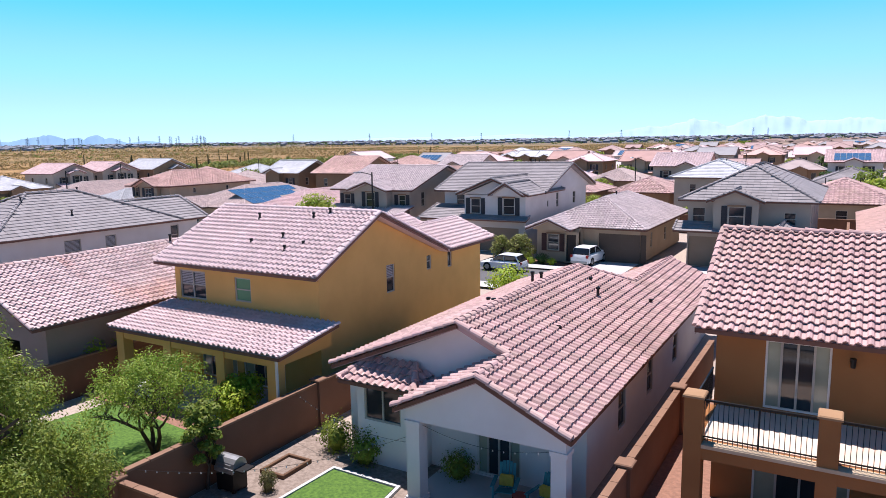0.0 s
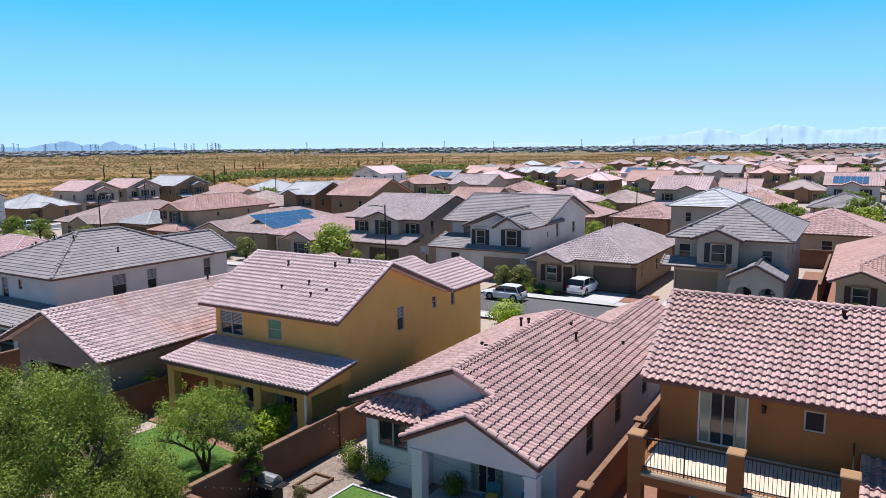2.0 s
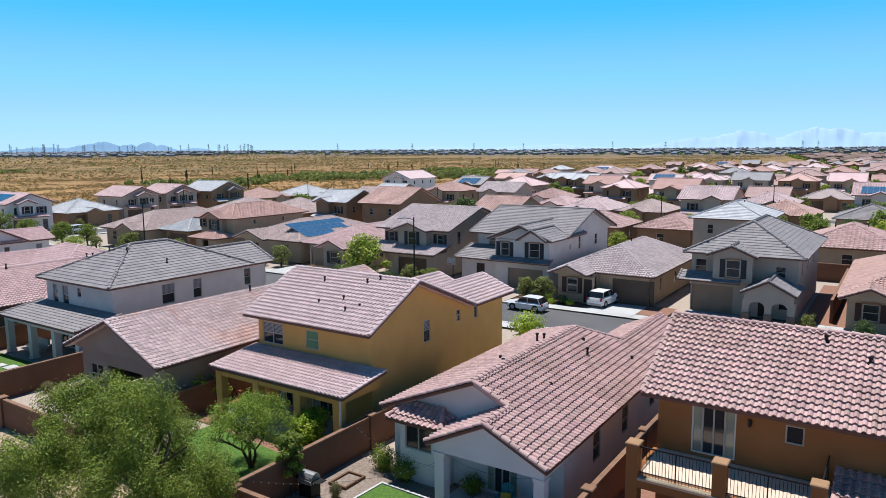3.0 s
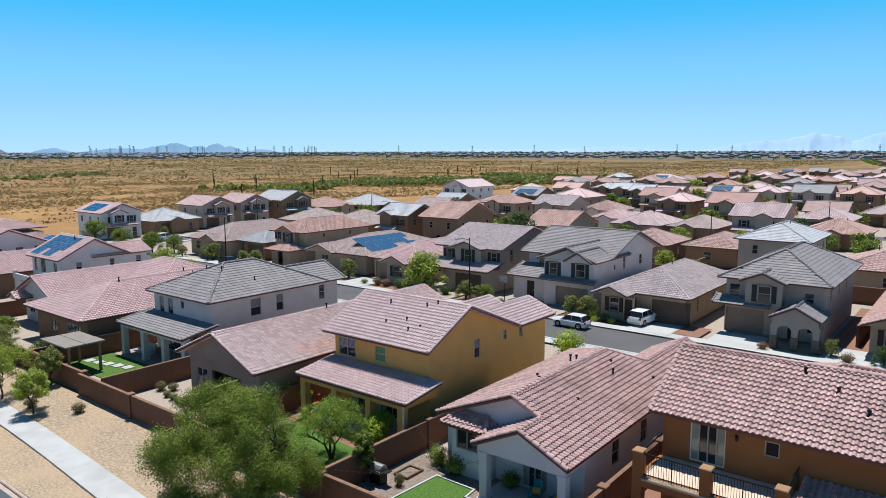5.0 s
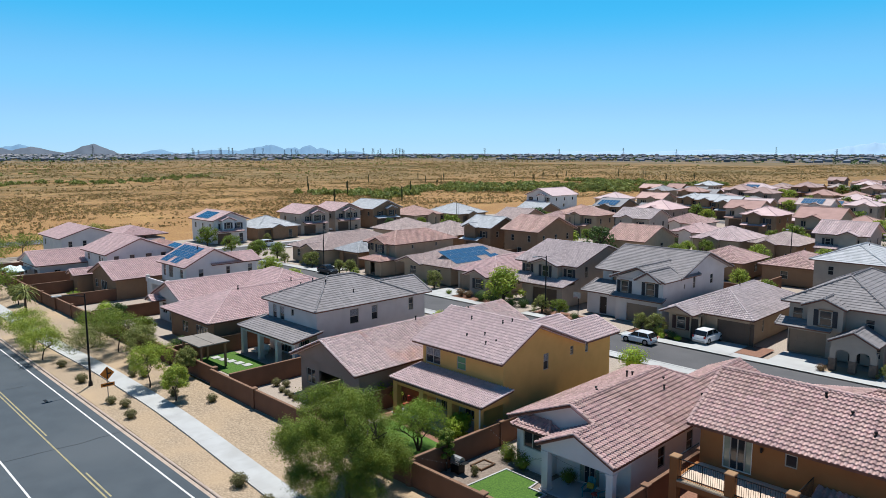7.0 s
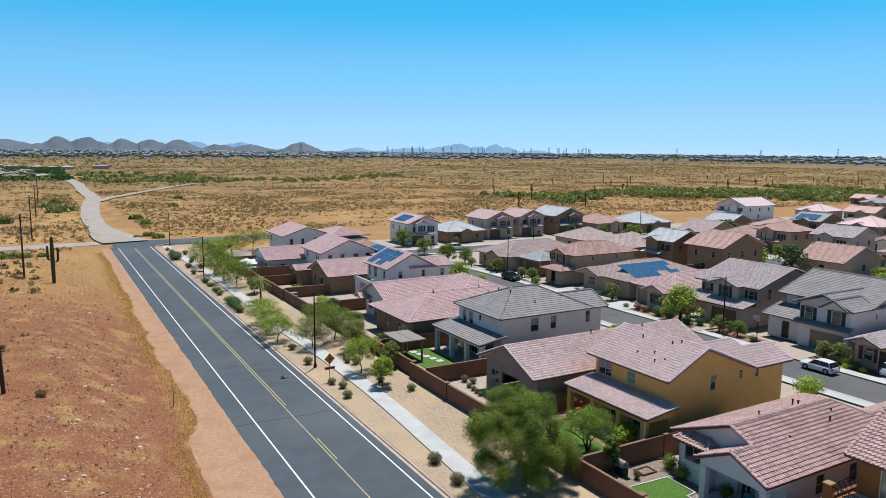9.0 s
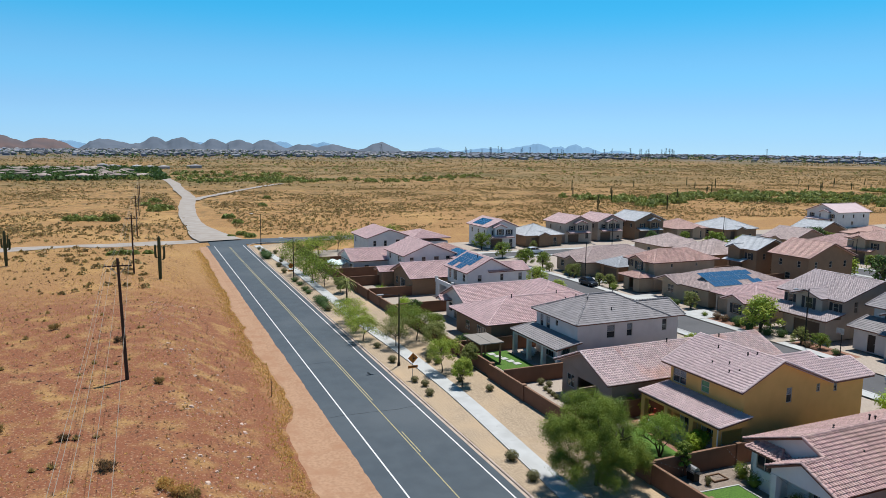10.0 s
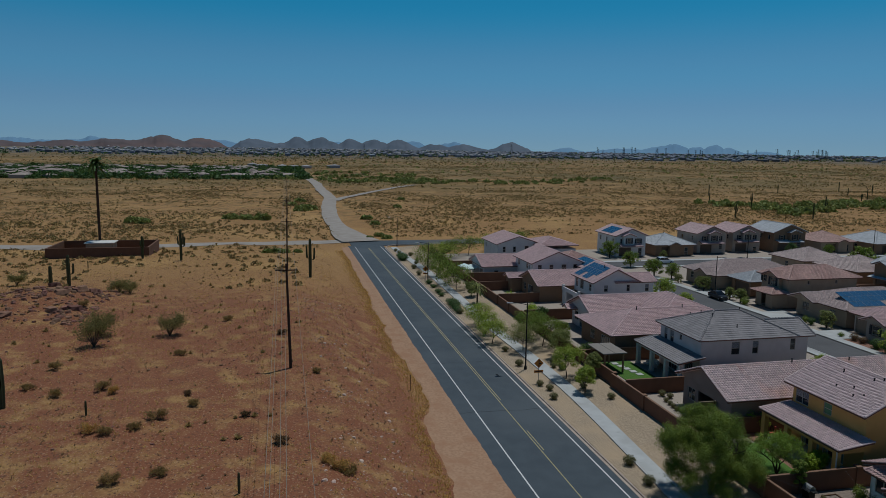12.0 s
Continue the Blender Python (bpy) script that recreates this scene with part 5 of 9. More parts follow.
I.hip(-106.5, -97.0, 33.5, 40.5, 4.6, 0.3)
panels(-105.5, -98.5, 34.2, 37.0, lambda x, y: 4.62 + (y - 33.5) * 0.3, 6, 2, I.ob)
I.done()
zg = lots_z(-116, 20)
K = House("pale single-storey house with rose tile roof", -115, 22, zg, "stucco_pale", "rose", detail=1)
K.block(-120.0, -110.8, 17.4, 32, zg, 3.2, [("S", -118.6, 0.9, 1.2, 1.2, "window"), ("S", -113.0, 0.1, 2.2, 2.1, "slider"), ("E", 20, 0.9, 0.9, 1.2, "window")])
K.hip(-120.5, -110.2, 16.7, 32.5, 3.3, 0.35, gable_ends="S")
K.done()
zg = lots_z(-132, 30)
J = House("white two-storey house with rose tile roof at the row's end", -133, 33, zg, "stucco_pale", "rose", detail=1)
J.block(-140.5, -129.0, 26.0, 36.0, zg, 5.2, [("S", -139, 3.2, 0.8, 1.2, "window"), ("E", 27.5, 3.2, 0.7, 1.3, "window"), ("E", 30.0, 3.2, 0.7, 1.3, "window"), ("E", 33.0, 3.0, 1.0, 1.6, "window"), ("E", 35.0, 3.4, 0.7, 1.0, "window")])
J.gable(-141, -128.5, 25.4, 36.5, 5.3, 0.33, "x", over=0.45)
J.block(-136, -126.0, 36, 44, zg, 4.4, [("E", 38.5, 2.4, 0.8, 1.0, "window")])
J.hip(-137, -125.5, 34.5, 44.5, 5.2, 0.28)
J.done()
zg = lots_z(-120, 42)
J2 = House("brown single-storey house with salmon tile hip roof", -118, 42, zg, "stucco_dark", "salmon", detail=1)
J2.block(-122, -112.5, 34.5, 44, zg, 3.2, [("E", 38, 0.9, 1.0, 1.2, "window")])
J2.hip(-122.6, -112.0, 34.0, 44.6, 3.3, 0.36)
J2.done()

# ---- the row across the street ----
def z_at(x, y):
    return lots_z(x, y) + 0.12


# grey-white two-storey with two front gables
z = z_at(-32, 65)
gw = House("pale grey two-storey house with dark shutters and grey flat tile roof", -32, 66, z, "stucco_lilac", "grey", detail=1, flat=True, tw=0.45, tl=0.40)
gw.block(-37.0, -26.6, 62.6, 74.6, z, 6.3, [("S", -35.2, 3.6, 0.9, 1.3, "window"), ("E", 63.8, 3.7, 0.35, 0.6, "plain"), ("E", 66.3, 3.5, 0.6, 1.4, "window"), ("E", 71, 3.5, 0.8, 1.2, "window")])
gw.block(-32.6, -26.6, 58.6, 62.6, z, 6.3, [("S", -31.5, 3.4, 0.95, 1.35, "shut"), ("S", -28.2, 3.4, 1.1, 1.45, "shut"), ("S", -29.2, 0.05, 3.9, 2.15, "garage_tan")])
gw.gable(-37.7, -26.0, 61.8, 76.0, 6.35, 0.34, "x", over=0.5)
gw.gable(-33.2, -26.1, 58.0, 67, 6.35, 0.40, "y", over=0.4, walls=False)
gw.gable(-29.8, -26.5, 57.7, 63, 6.35, 0.62, "y", over=0.35)
gw.fresh().prism([(-32.8, 58.6, 6.25), (-26.5, 58.6, 6.25), (-29.65, 58.6, 7.5)], (0, 0.05, 0))
gw.shed(-33.0, -26.2, 57.7, 58.6, 4.15, 4.5, "S")
gw.block(-37.2, -32.6, 59.5, 62.6, z, 3.9, [("S", -34.9, 0.1, 1.0, 2.1, "door")])
gw.shed(-37.8, -32.4, 58.9, 62.6, 3.95, 5.0, "S")
gw.done()

# single-storey behind the white off-roader
z = z_at(-20, 60)
sh = House("tan stucco single-storey house with double garage and pale tile roof", -20, 63, z, "stucco_tan", "ash", detail=1)
sh.block(-20.9, -16.3, 57.4, 72, z, 3.95, [("S", -17.75, 0.05, 3.85, 2.3, "garage"), ("E", 61, 0.9, 0.5, 1.3, "window"), ("E", 66, 0.9, 0.8, 1.2, "window")])
sh.block(-24.5, -20.9, 56.2, 72, z, 3.95, [("S", -23.1, 0.9, 1.0, 1.35, "shut_red")])
sh.block(-22.0, -20.9, 55.9, 56.6, z, 3.7, [("S", -21.45, 0.1, 0.8, 2.2, "door")])
sh.hip(-25.0, -15.7, 56.8, 73.0, 4.02, 0.45)
sh.gable(-25.0, -21.2, 54.9, 60, 3.95, 0.42, "y", over=0.45)
sh.pipe(-20.2, 64, 6.0, 0.5)
sh.pipe(-18.5, 66, 5.1, 0.25)
sh.done()

# two-storey with arched porch
z = z_at(-9, 60)
R = House("grey stucco two-storey house with arched porch and grey tile hip roof", -9, 64, z, "stucco_greige", "grey", detail=1, flat=True, tw=0.45, tl=0.40)
R.block(-13.0, -4.6, 58.6, 73.5, z, 6.35, [("S", -12.2, 3.3, 0.95, 1.3, "window"), ("S", -5.9, 3.4, 0.8, 1.0, "window"), ("E", 61, 3.4, 0.7, 1.2, "window"), ("E", 65, 3.4, 0.6, 1.2, "window"), ("E", 69, 3.4, 0.6, 1.2, "window"), ("S", -11.2, 0.05, 3.4, 2.3, "garage_tan"), ("S", -7.0, 0.05, 1.0, 2.1, "door"), ("S", -5.4, 0.8, 1.1, 1.3, "window")])
R.block(-11.0, -7.9, 57.6, 58.6, z + 3.0, 6.35, [("S", -9.4, 0.35, 1.1, 1.45, "shut")])
R.hip(-13.6, -4.0, 57.9, 74.2, 6.4, 0.5)
R.gable(-11.4, -7.5, 56.9, 62, 6.4, 0.42, "y", over=0.5)
R.shed(-13.8, -8.8, 57.2, 58.6, 4.1, 4.7, "S")
R.gable(-8.2, -4.2, 54.7, 59, 3.9, 0.52, "y", over=0.25)
R.fresh().box(-8.0, -4.4, 55.0, 55.25, 3.3, 3.95)
for px in (-7.85, -6.2, -4.55):
    R.fresh().box(px - 0.25, px + 0.25, 55.003, 55.4, z, 3.3)
for cx in (-7.025, -5.375):
    for k in range(8):
        a0, a1 = math.pi * k / 8, math.pi * (k + 1) / 8
        R.fresh().prism([(cx + 0.575 * math.cos(a0), 55.0, 2.75 + 0.45 * math.sin(a0)), (cx + 0.575 * math.cos(a0), 55.0, 3.3), (cx + 0.575 * math.cos(a1), 55.0, 3.3), (cx + 0.575 * math.cos(a1), 55.0, 2.75 + 0.45 * math.sin(a1))], (0, 0.25, 0))
for px in (-7.85, -6.2, -4.55):
    part("stone_skirt", MB().box(px - 0.3, px + 0.3, 54.93, 55.45, z, z + 1.1), M["stone_veneer"], R.ob, "stone veneer pier base")
R.pipe(-9.6, 62, 8.2, 0.3)
R.done()

# salmon single-storey beyond it
z = z_at(3, 64)
sp = House("tan single-storey house with salmon tile hip roof", 4, 66, z, "stucco_tan", "salmon", detail=1)
sp.block(-1.0, 9.5, 57.5, 76, z, 3.9, [("S", 0.6, 0.9, 1.1, 1.3, "shut_red"), ("S", 6, 0.05, 4.2, 2.3, "garage"), ("W", 62, 0.9, 0.9, 1.2, "window")])
sp.hip(-1.6, 10.1, 56.9, 76.6, 3.98, 0.42)
sp.gable(-1.5, 2.6, 55.8, 61, 3.98, 0.42, "y", over=0.4)
sp.done()

# tan two-storey
z = z_at(-45, 64)
T = House("dark tan two-storey house with shutters and mauve tile roof", -45, 66, z, "stucco_greige", "ash", detail=1)
T.block(-49.2, -40.4, 61.4, 74.5, z, 6.25, [("S", -48.2, 3.5, 0.8, 1.1, "shut"), ("S", -41.3, 3.5, 0.8, 1.1, "shut"), ("E", 64.0, 3.3, 0.7, 1.5, "window"), ("E", 69.2, 3.6, 0.9, 1.1, "window")])
T.block(-46.4, -42.5, 60.4, 61.4, z + 2.8, 6.2, [("S", -44.5, 0.6, 1.1, 1.5, "shut")])
T.gable(-49.9, -39.7, 60.7, 75.2, 6.3, 0.30, "x", over=0.5)
T.gable(-46.8, -42.0, 59.5, 66, 6.3, 0.36, "y", over=0.6)
T.block(-46.3, -40.4, 58.6, 61.4, z, 3.9, [("S", -43.2, 0.05, 3.9, 2.2, "garage")])
T.shed(-46.9, -39.9, 57.9, 61.4, 3.95, 4.7, "S")
T.shed(-49.9, -46.4, 58.6, 61.4, 3.9, 4.7, "S")
T.post(-49.3, 59.0, z, 3.85)
T.done()

# single-storey with its garage to one side
z = z_at(-56, 62)
s4 = House("tan single-storey house with rose tile roof and garage", -56, 66, z, "stucco_greige", "rose", detail=1)
s4.block(-59.4, -51.8, 59.2, 74, z, 3.9, [("S", -58.0, 0.05, 2.3, 2.2, "garage_tan"), ("E", 64, 0.9, 0.8, 1.2, "window")])
s4.block(-55.6, -52.4, 57.6, 60, z, 3.8, [("S", -54.0, 0.9, 1.1, 1.3, "shut")])
s4.hip(-60.0, -51.2, 58.6, 74.6, 3.98, 0.42)
s4.gable(-56.2, -51.8, 56.8, 64, 3.9, 0.42, "y", over=0.5)
s4.done()

# solar single-storey
z = z_at(-66, 62)
s5 = House("tan single-storey house with blue solar panels on tan tile roof", -66, 67, z, "stucco_tan", "tan", detail=1)
s5.block(-71.6, -61.2, 59.4, 76, z, 3.9, [("S", -69.6, 0.9, 1.4, 1.3, "window"), ("E", 65, 0.9, 0.8, 1.2, "window"), ("S", -64, 0.9, 1.3, 1.3, "window")])
s5.hip(-72.3, -60.6, 58.7, 76.6, 3.98, 0.36)
s5.gable(-72.2, -66.4, 57.9, 64, 3.98, 0.36, "y", over=0.5)
panels(-65.4, -61.3, 60.8, 71.2, lambda x, y: 3.98 + (-60.6 - x) * 0.36, 3, 9, s5.ob, {(2, 6), (2, 5), (1, 8)})
s5.done()

# brown two-storey
z = z_at(-78, 62)
b6 = House("brown stucco two-storey house with salmon tile hip roof", -78, 65, z, "stucco_tan", "salmon", detail=1)
b6.block(-81.6, -74.7, 60.2, 73.6, z, 6.1, [("S", -81.0, 3.6, 0.6, 1.1, "shut"), ("E", 64, 3.9, 0.5, 0.7, "plain"), ("E", 69.5, 3.9, 0.5, 0.7, "plain")])
b6.block(-79.6, -76.4, 59.6, 60.2, z + 2.7, 6.1, [("S", -78.0, 0.7, 1.2, 1.3, "shut")])
b6.hip(-82.2, -74.1, 59.4, 74.2, 6.15, 0.42)
b6.gable(-80.2, -75.8, 58.8, 64, 6.15, 0.42, "y", over=0.5)
b6.block(-79, -74.8, 57.2, 60.2, z, 3.6, [("S", -77, 0.1, 1.2, 2.1, "void")])
b6.hip(-79.6, -74.2, 56.4, 60.5, 3.7, 0.34)
b6.done()

# long grey-tan single-storeys at the bend
z = z_at(-95, 62)
l7 = House("dark tan single-storey house with tan tile roof", -95, 66, z, "stucco_tan", "tan", detail=1)
l7.block(-101, -91.0, 57.5, 76, z, 3.8, [("S", -99, 0.9, 1.1, 1.3, "window"), ("S", -93.0, 0.9, 1.3, 1.3, "window")])
l7.hip(-101.7, -90.4, 56.8, 76.6, 3.9, 0.4)
l7.gable(-96.5, -91.8, 56.0, 63, 3.9, 0.42, "y", over=0.5)
l7.done()
l8 = House("tan single-storey house with pale slate tile roof", -87, 66, z, "stucco_dark", "slate", detail=1)
l8.block(-90.0, -84.4, 60.2, 77, z, 3.8, [("S", -87, 0.05, 4.0, 2.2, "garage")])
l8.hip(-90.8, -83.8, 59.4, 77.6, 3.9, 0.4)
l8.done()


# ---- rows further in ----
def estate_house(x0, x1, y0, y1, storeys, tile, wall, front="S", roof="gable", axis="x", detail=1, eave=None, seed=0, label="", flat=False, solar=False):
    """A plain estate house filling the given eaves outline."""
    rr = random.Random(seed)
    cx, cy = (x0 + x1) / 2, (y0 + y1) / 2
    z = z_at(cx, cy)
    ze = eave or z + (5.25 if storeys == 2 else 2.85)
    words = {1: "single-storey", 2: "two-storey"}[storeys]
    hs = House(label or "%s %s house with %s tile roof" % (wall.split("_")[1], words, tile), cx, cy, z, wall, tile, detail=detail, flat=flat, tw=0.45 if detail else 0.33, tl=0.42)
    o = 0.55
    opens = []
    for side, a0, a1 in (("S", x0, x1), ("E", y0, y1)):
        L = a1 - a0
        if storeys == 2 and (detail or side == front or cy < 260):
            for q in ((0.28, 0.72) if L < 12 else (0.2, 0.5, 0.8)):
                kind = "shut" if side == front and cy < 330 else ("window" if rr.random() < 0.7 else "plain")
                opens.append((side, a0 + L * q, 3.25, 0.9 if side == front else 0.75, 1.2, kind))
        if side == front:
            opens.append((side, a0 + L * 0.33, 0.05, 3.4, 2.2, "garage"))
            opens.append((side, a0 + L * 0.78, 0.05 if rr.random() < 0.5 else 0.9, 1.0, 2.05 if rr.random() < 0.5 else 1.2, "window"))
        elif detail:
            opens.append((side, a0 + L * rr.uniform(0.35, 0.65), 0.9, 1.1, 1.2, "window"))
    hs.block(x0 + o, x1 - o, y0 + o, y1 - o, z, ze - 0.02, opens)
    pitch = 0.40
    if roof == "hip":
        zr = hs.hip(x0, x1, y0, y1, ze, pitch)
    else:
        w = (y1 - y0) if axis == "x" else (x1 - x0)
        zr = hs.gable(x0, x1, y0, y1, ze, min(pitch, 2.6 / (w / 2)), axis, over=o)
    # a small front gable over the entrance bay
    ww = 3.6
    if front in "SN":
        gx = x0 + (x1 - x0) * rr.uniform(0.35, 0.65)
        if front == "S":
            hs.gable(gx - ww / 2, gx + ww / 2, y0 - 0.9, cy, ze, 0.42, "y", over=0.45)
            hs.block(gx - ww / 2 + 0.4, gx + ww / 2 - 0.4, y0 - 0.45, y0 + o, z + (2.8 if storeys == 2 else 0), ze)
        else:
            hs.gable(gx - ww / 2, gx + ww / 2, cy, y1 + 0.9, ze, 0.42, "y", over=0.45)
    else:
        gy0 = y0 + (y1 - y0) * rr.uniform(0.35, 0.65)
        if front == "E":
            hs.gable(cx, x1 + 0.9, gy0 - ww / 2, gy0 + ww / 2, ze, 0.42, "x", over=0.45)
            hs.block(x1 - o, x1 + 0.45, gy0 - ww / 2 + 0.4, gy0 + ww / 2 - 0.4, z + (2.8 if storeys == 2 else 0), ze, [("E", gy0, 0.6, 1.0, 1.3, "shut")] if storeys == 2 else [])
    if storeys == 2:
        # porch roof on the front
        if front == "S":
            hs.shed(x0 + 0.8, x1 - 2.5, y0 - 1.3, y0 + o, z + 2.75, z + 3.3, "S", caps=False)
        elif front == "E":
            hs.shed(x1 - o, x1 + 1.3, y0 + 1, y1 - 2, z + 2.75, z + 3.3, "E", caps=False)
    if solar:
        yb = y0 + 0.6
        panels(cx - 3.5, cx + 2.5, yb, yb + 3.0, lambda x, y: ze + 0.03 + (y - y0) * min(pitch, 2.6 / ((y1 - y0) / 2)), 6, 2, hs.ob)
    for k in range(2 if detail else 0):
        hs.pipe(cx + rr.uniform(-2, 2), cy + (0.8 if axis == "x" else rr.uniform(-2, 2)), zr - 0.5, 0.5, 0.05)
    return hs.done()


ESTATE = [
    # x0, x1, y0, y1, storeys, tile, wall, front, roof, axis
    (-86.8, -78.6, 88.0, 97.5, 2, "slate", "stucco_dark", "S", "gable", "x"),
    (-76.6, -67.5, 88.6, 101.1, 2, "salmon", "stucco_dark", "N", "gable", "x"),
    (-65.7, -56.1, 107.0, 120.5, 1, "salmon", "stucco_tan", "N", "gable", "x"),
    (-41.0, -31.8, 93.5, 104, 1, "pink", "stucco_dark", "N", "hip", "x"),
    (-30.5, -22.0, 95.5, 107, 1, "pink", "stucco_dark", "N", "hip", "x"),
    (-21.2, -11.6, 89.2, 102.5, 2, "slate", "stucco_greige", "N", "hip", "x"),
    (-8.5, 3.0, 86.0, 99, 1, "pink", "stucco_tan", "N", "hip", "x"),
    (5.0, 16.0, 88.0, 101, 1, "salmon", "stucco_tan", "N", "hip", "x"),
    (-102.0, -89.5, 88.0, 100, 1, "tan", "stucco_dark", "N", "hip", "x"),
    (-116.0, -104.5, 88.0, 100, 1, "tan", "stucco_tan", "N", "hip", "x"),
    (-90.2, -80.2, 127.5, 136.5, 2, "salmon", "stucco_tan", "S", "hip", "x"),
    (-76.8, -67.1, 128.6, 138.5, 2, "ash", "stucco_greige", "S", "gable", "x"),
    (-76.4, -65.8, 150.5, 161.6, 1, "pink", "stucco_lilac", "S", "hip", "x"),
    (-63.5, -55.8, 131.0, 142, 1, "rose", "stucco_lilac", "S", "hip", "x"),
    (-54.3, -43.8, 121.5, 135, 1, "mauve", "stucco_tan", "S", "hip", "x"),
    (-42.8, -33.5, 122.0, 134, 1, "tan", "stucco_dark", "S", "hip", "x"),
    (-32.3, -22.8, 124.8, 135.5, 2, "mauve", "stucco_greige", "S", "gable", "x"),
    (-28.0, -16.5, 155.9, 168, 1, "mauve", "stucco_tan", "S", "hip", "x"),
    (-21.0, -10.0, 127, 139, 1, "salmon", "stucco_dark", "S", "hip", "x"),
    (-7.6, 3.0, 125, 137, 1, "grey", "stucco_tan", "S", "hip", "x"),
    (-6.7, 3.3, 153, 164, 2, "rose", "stucco_lilac", "S", "gable", "x"),
    (5.5, 15.5, 126, 139, 2, "salmon", "stucco_tan", "S", "hip", "x"),
    (-102, -91, 128, 141, 1, "pink", "stucco_lilac", "S", "hip", "x"),
    (-114, -104, 128, 141, 1, "tan", "stucco_tan", "S", "gable", "x"),
    # the street beyond, fronts to the south
    (-115.3, -104.6, 205.0, 214.2, 2, "salmon", "stucco_tan", "S", "gable", "x"),
    (-103.6, -95.6, 213.0, 222.0, 2, "slate", "stucco_dark", "S", "hip", "x"),
    (-94.5, -86.0, 206.5, 215.5, 2, "slate", "stucco_dark", "S", "gable", "x"),
    (-85.0, -77.2, 200.0, 209.0, 2, "slate", "stucco_dark", "S", "gable", "x"),
    (-76.1, -67.6, 198.5, 206.4, 2, "mauve", "stucco_dark", "S", "gable", "x"),
    (-63.7, -53.6, 207.5, 216.0, 2, "tan", "stucco_lilac", "S", "gable", "x"),
    (-52.7, -43.0, 213.5, 223.6, 2, "mauve", "stucco_greige", "S", "hip", "x"),
    (-41.8, -30.9, 217.0, 228.0, 2, "lead_shaded", "stucco_greige", "S", "gable", "x"),
    (-29.5, -18.6, 217.5, 230.0, 2, "salmon", "stucco_dark", "S", "hip", "x"),
    (-16.5, -7.0, 219.0, 230.0, 2, "rose", "stucco_tan", "S", "gable", "x"),
    (-5.5, 4.5, 216.0, 228.0, 1, "mauve", "stucco_dark", "S", "hip", "x"),
    (6.5, 17.0, 217.0, 229.0, 2, "salmon", "stucco_tan", "S", "gable", "x"),
    (-148.6, -136.3, 230.0, 243.0, 1, "mauve", "stucco_tan", "S", "hip", "x"),
    (-131.0, -120.0, 232.0, 243.0, 1, "ash", "stucco_greige", "S", "hip", "x"),
    (-183.4, -172.1, 326.0, 336.0, 1, "salmon", "stucco_dark", "S", "gable", "x"),
    (-152.4, -142.1, 326.0, 338.0, 2, "slate", "stucco_greige", "S", "hip", "x"),
    (-123.6, -107.6, 306.0, 317.0, 2, "mauve", "stucco_lilac", "S", "hip", "x"),
    # west side, facing east
    (-147.4, -135.4, 58.8, 68.0, 2, "rose", "stucco_pale", "E", "gable", "x"),
    (-147.0, -135.0, 69.6, 81.5, 1, "slate", "stucco_dark", "E", "hip", "x"),
    (-149.0, -138.0, 83.4, 93.0, 2, "rose", "stucco_greige", "E", "gable", "x"),
    (-150.0, -139.5, 95.0, 104.5, 2, "rose", "stucco_greige", "E", "gable", "x"),
    (-150.0, -138.0, 106.5, 117.5, 2, "slate", "stucco_dark", "E", "gable", "x"),
    (-148.0, -135.5, 119.5, 131.0, 1, "salmon", "stucco_tan", "E", "hip", "x"),
    (-146.0, -131.0, 133.0, 146.0, 1, "slate", "stucco_dark", "E", "hip", "x"),
    (-131.0, -120.8, 158.0, 170.0, 1, "slate", "stucco_dark", "S", "gable", "x"),
    (-157.0, -144.0, 196.0, 213.0, 2, "mauve", "stucco_pale", "S", "gable", "y"),
]
WITH_SOLAR = {(-147.4, 58.8), (-6.7, 153), (-63.7, 207.5), (-123.6, 306.0)}
for i, (x0, x1, y0, y1, st, tl, wl, fr, rf, ax) in enumerate(ESTATE):
    estate_house(x0, x1, y0, y1, st, tl, wl, fr, rf, ax, detail=1, seed=i + 3, flat=(tl in ("slate", "grey", "lead_shaded")), solar=(x0, y0) in WITH_SOLAR)

# far rows
rr = random.Random(21)
row_y = [160, 178, 242, 262, 285, 310, 330, 374, 394, 440, 460, 510, 535, 590, 640, 700]
n_far = 0
for j, y in enumerate(row_y):
    x = (-112 if y < 230 else -128 - 0.55 * (min(y, 330) - 240) + 0.5 * max(0, y - 330)) + rr.uniform(-6, 6)
    while x < 40:
        w = rr.uniform(9.0, 12.0)
        d = rr.uniform(9.5, 12)
        clash = any(x < e[1] + 1 and x + w > e[0] - 1 and y < e[3] + 2 and y + d > e[2] - 2 for e in ESTATE)
        if not clash and rr.random() < 0.82:
            st = 2 if rr.random() < (0.2 if y < 300 else 0.45) else 1
            # mostly colours darkened in place of the shade between laid tiles
            estate_house(x, x + w, y, y + d, st, rr.choice(["umber_shaded", "clay_shaded", "dun_shaded", "lead_shaded", "dun_shaded", "rose", "umber_shaded", "clay_shaded", "mauve"]),
                         rr.choice(["stucco_tan", "stucco_dark", "stucco_greige", "stucco_dark", "stucco_mauve"]), "S",
                         rr.choice(["hip", "hip", "gable"]), "x", detail=0, seed=100 + n_far, solar=(rr.random() < 0.05))
            n_far += 1
        x += w + rr.uniform(1.5, 4.0)

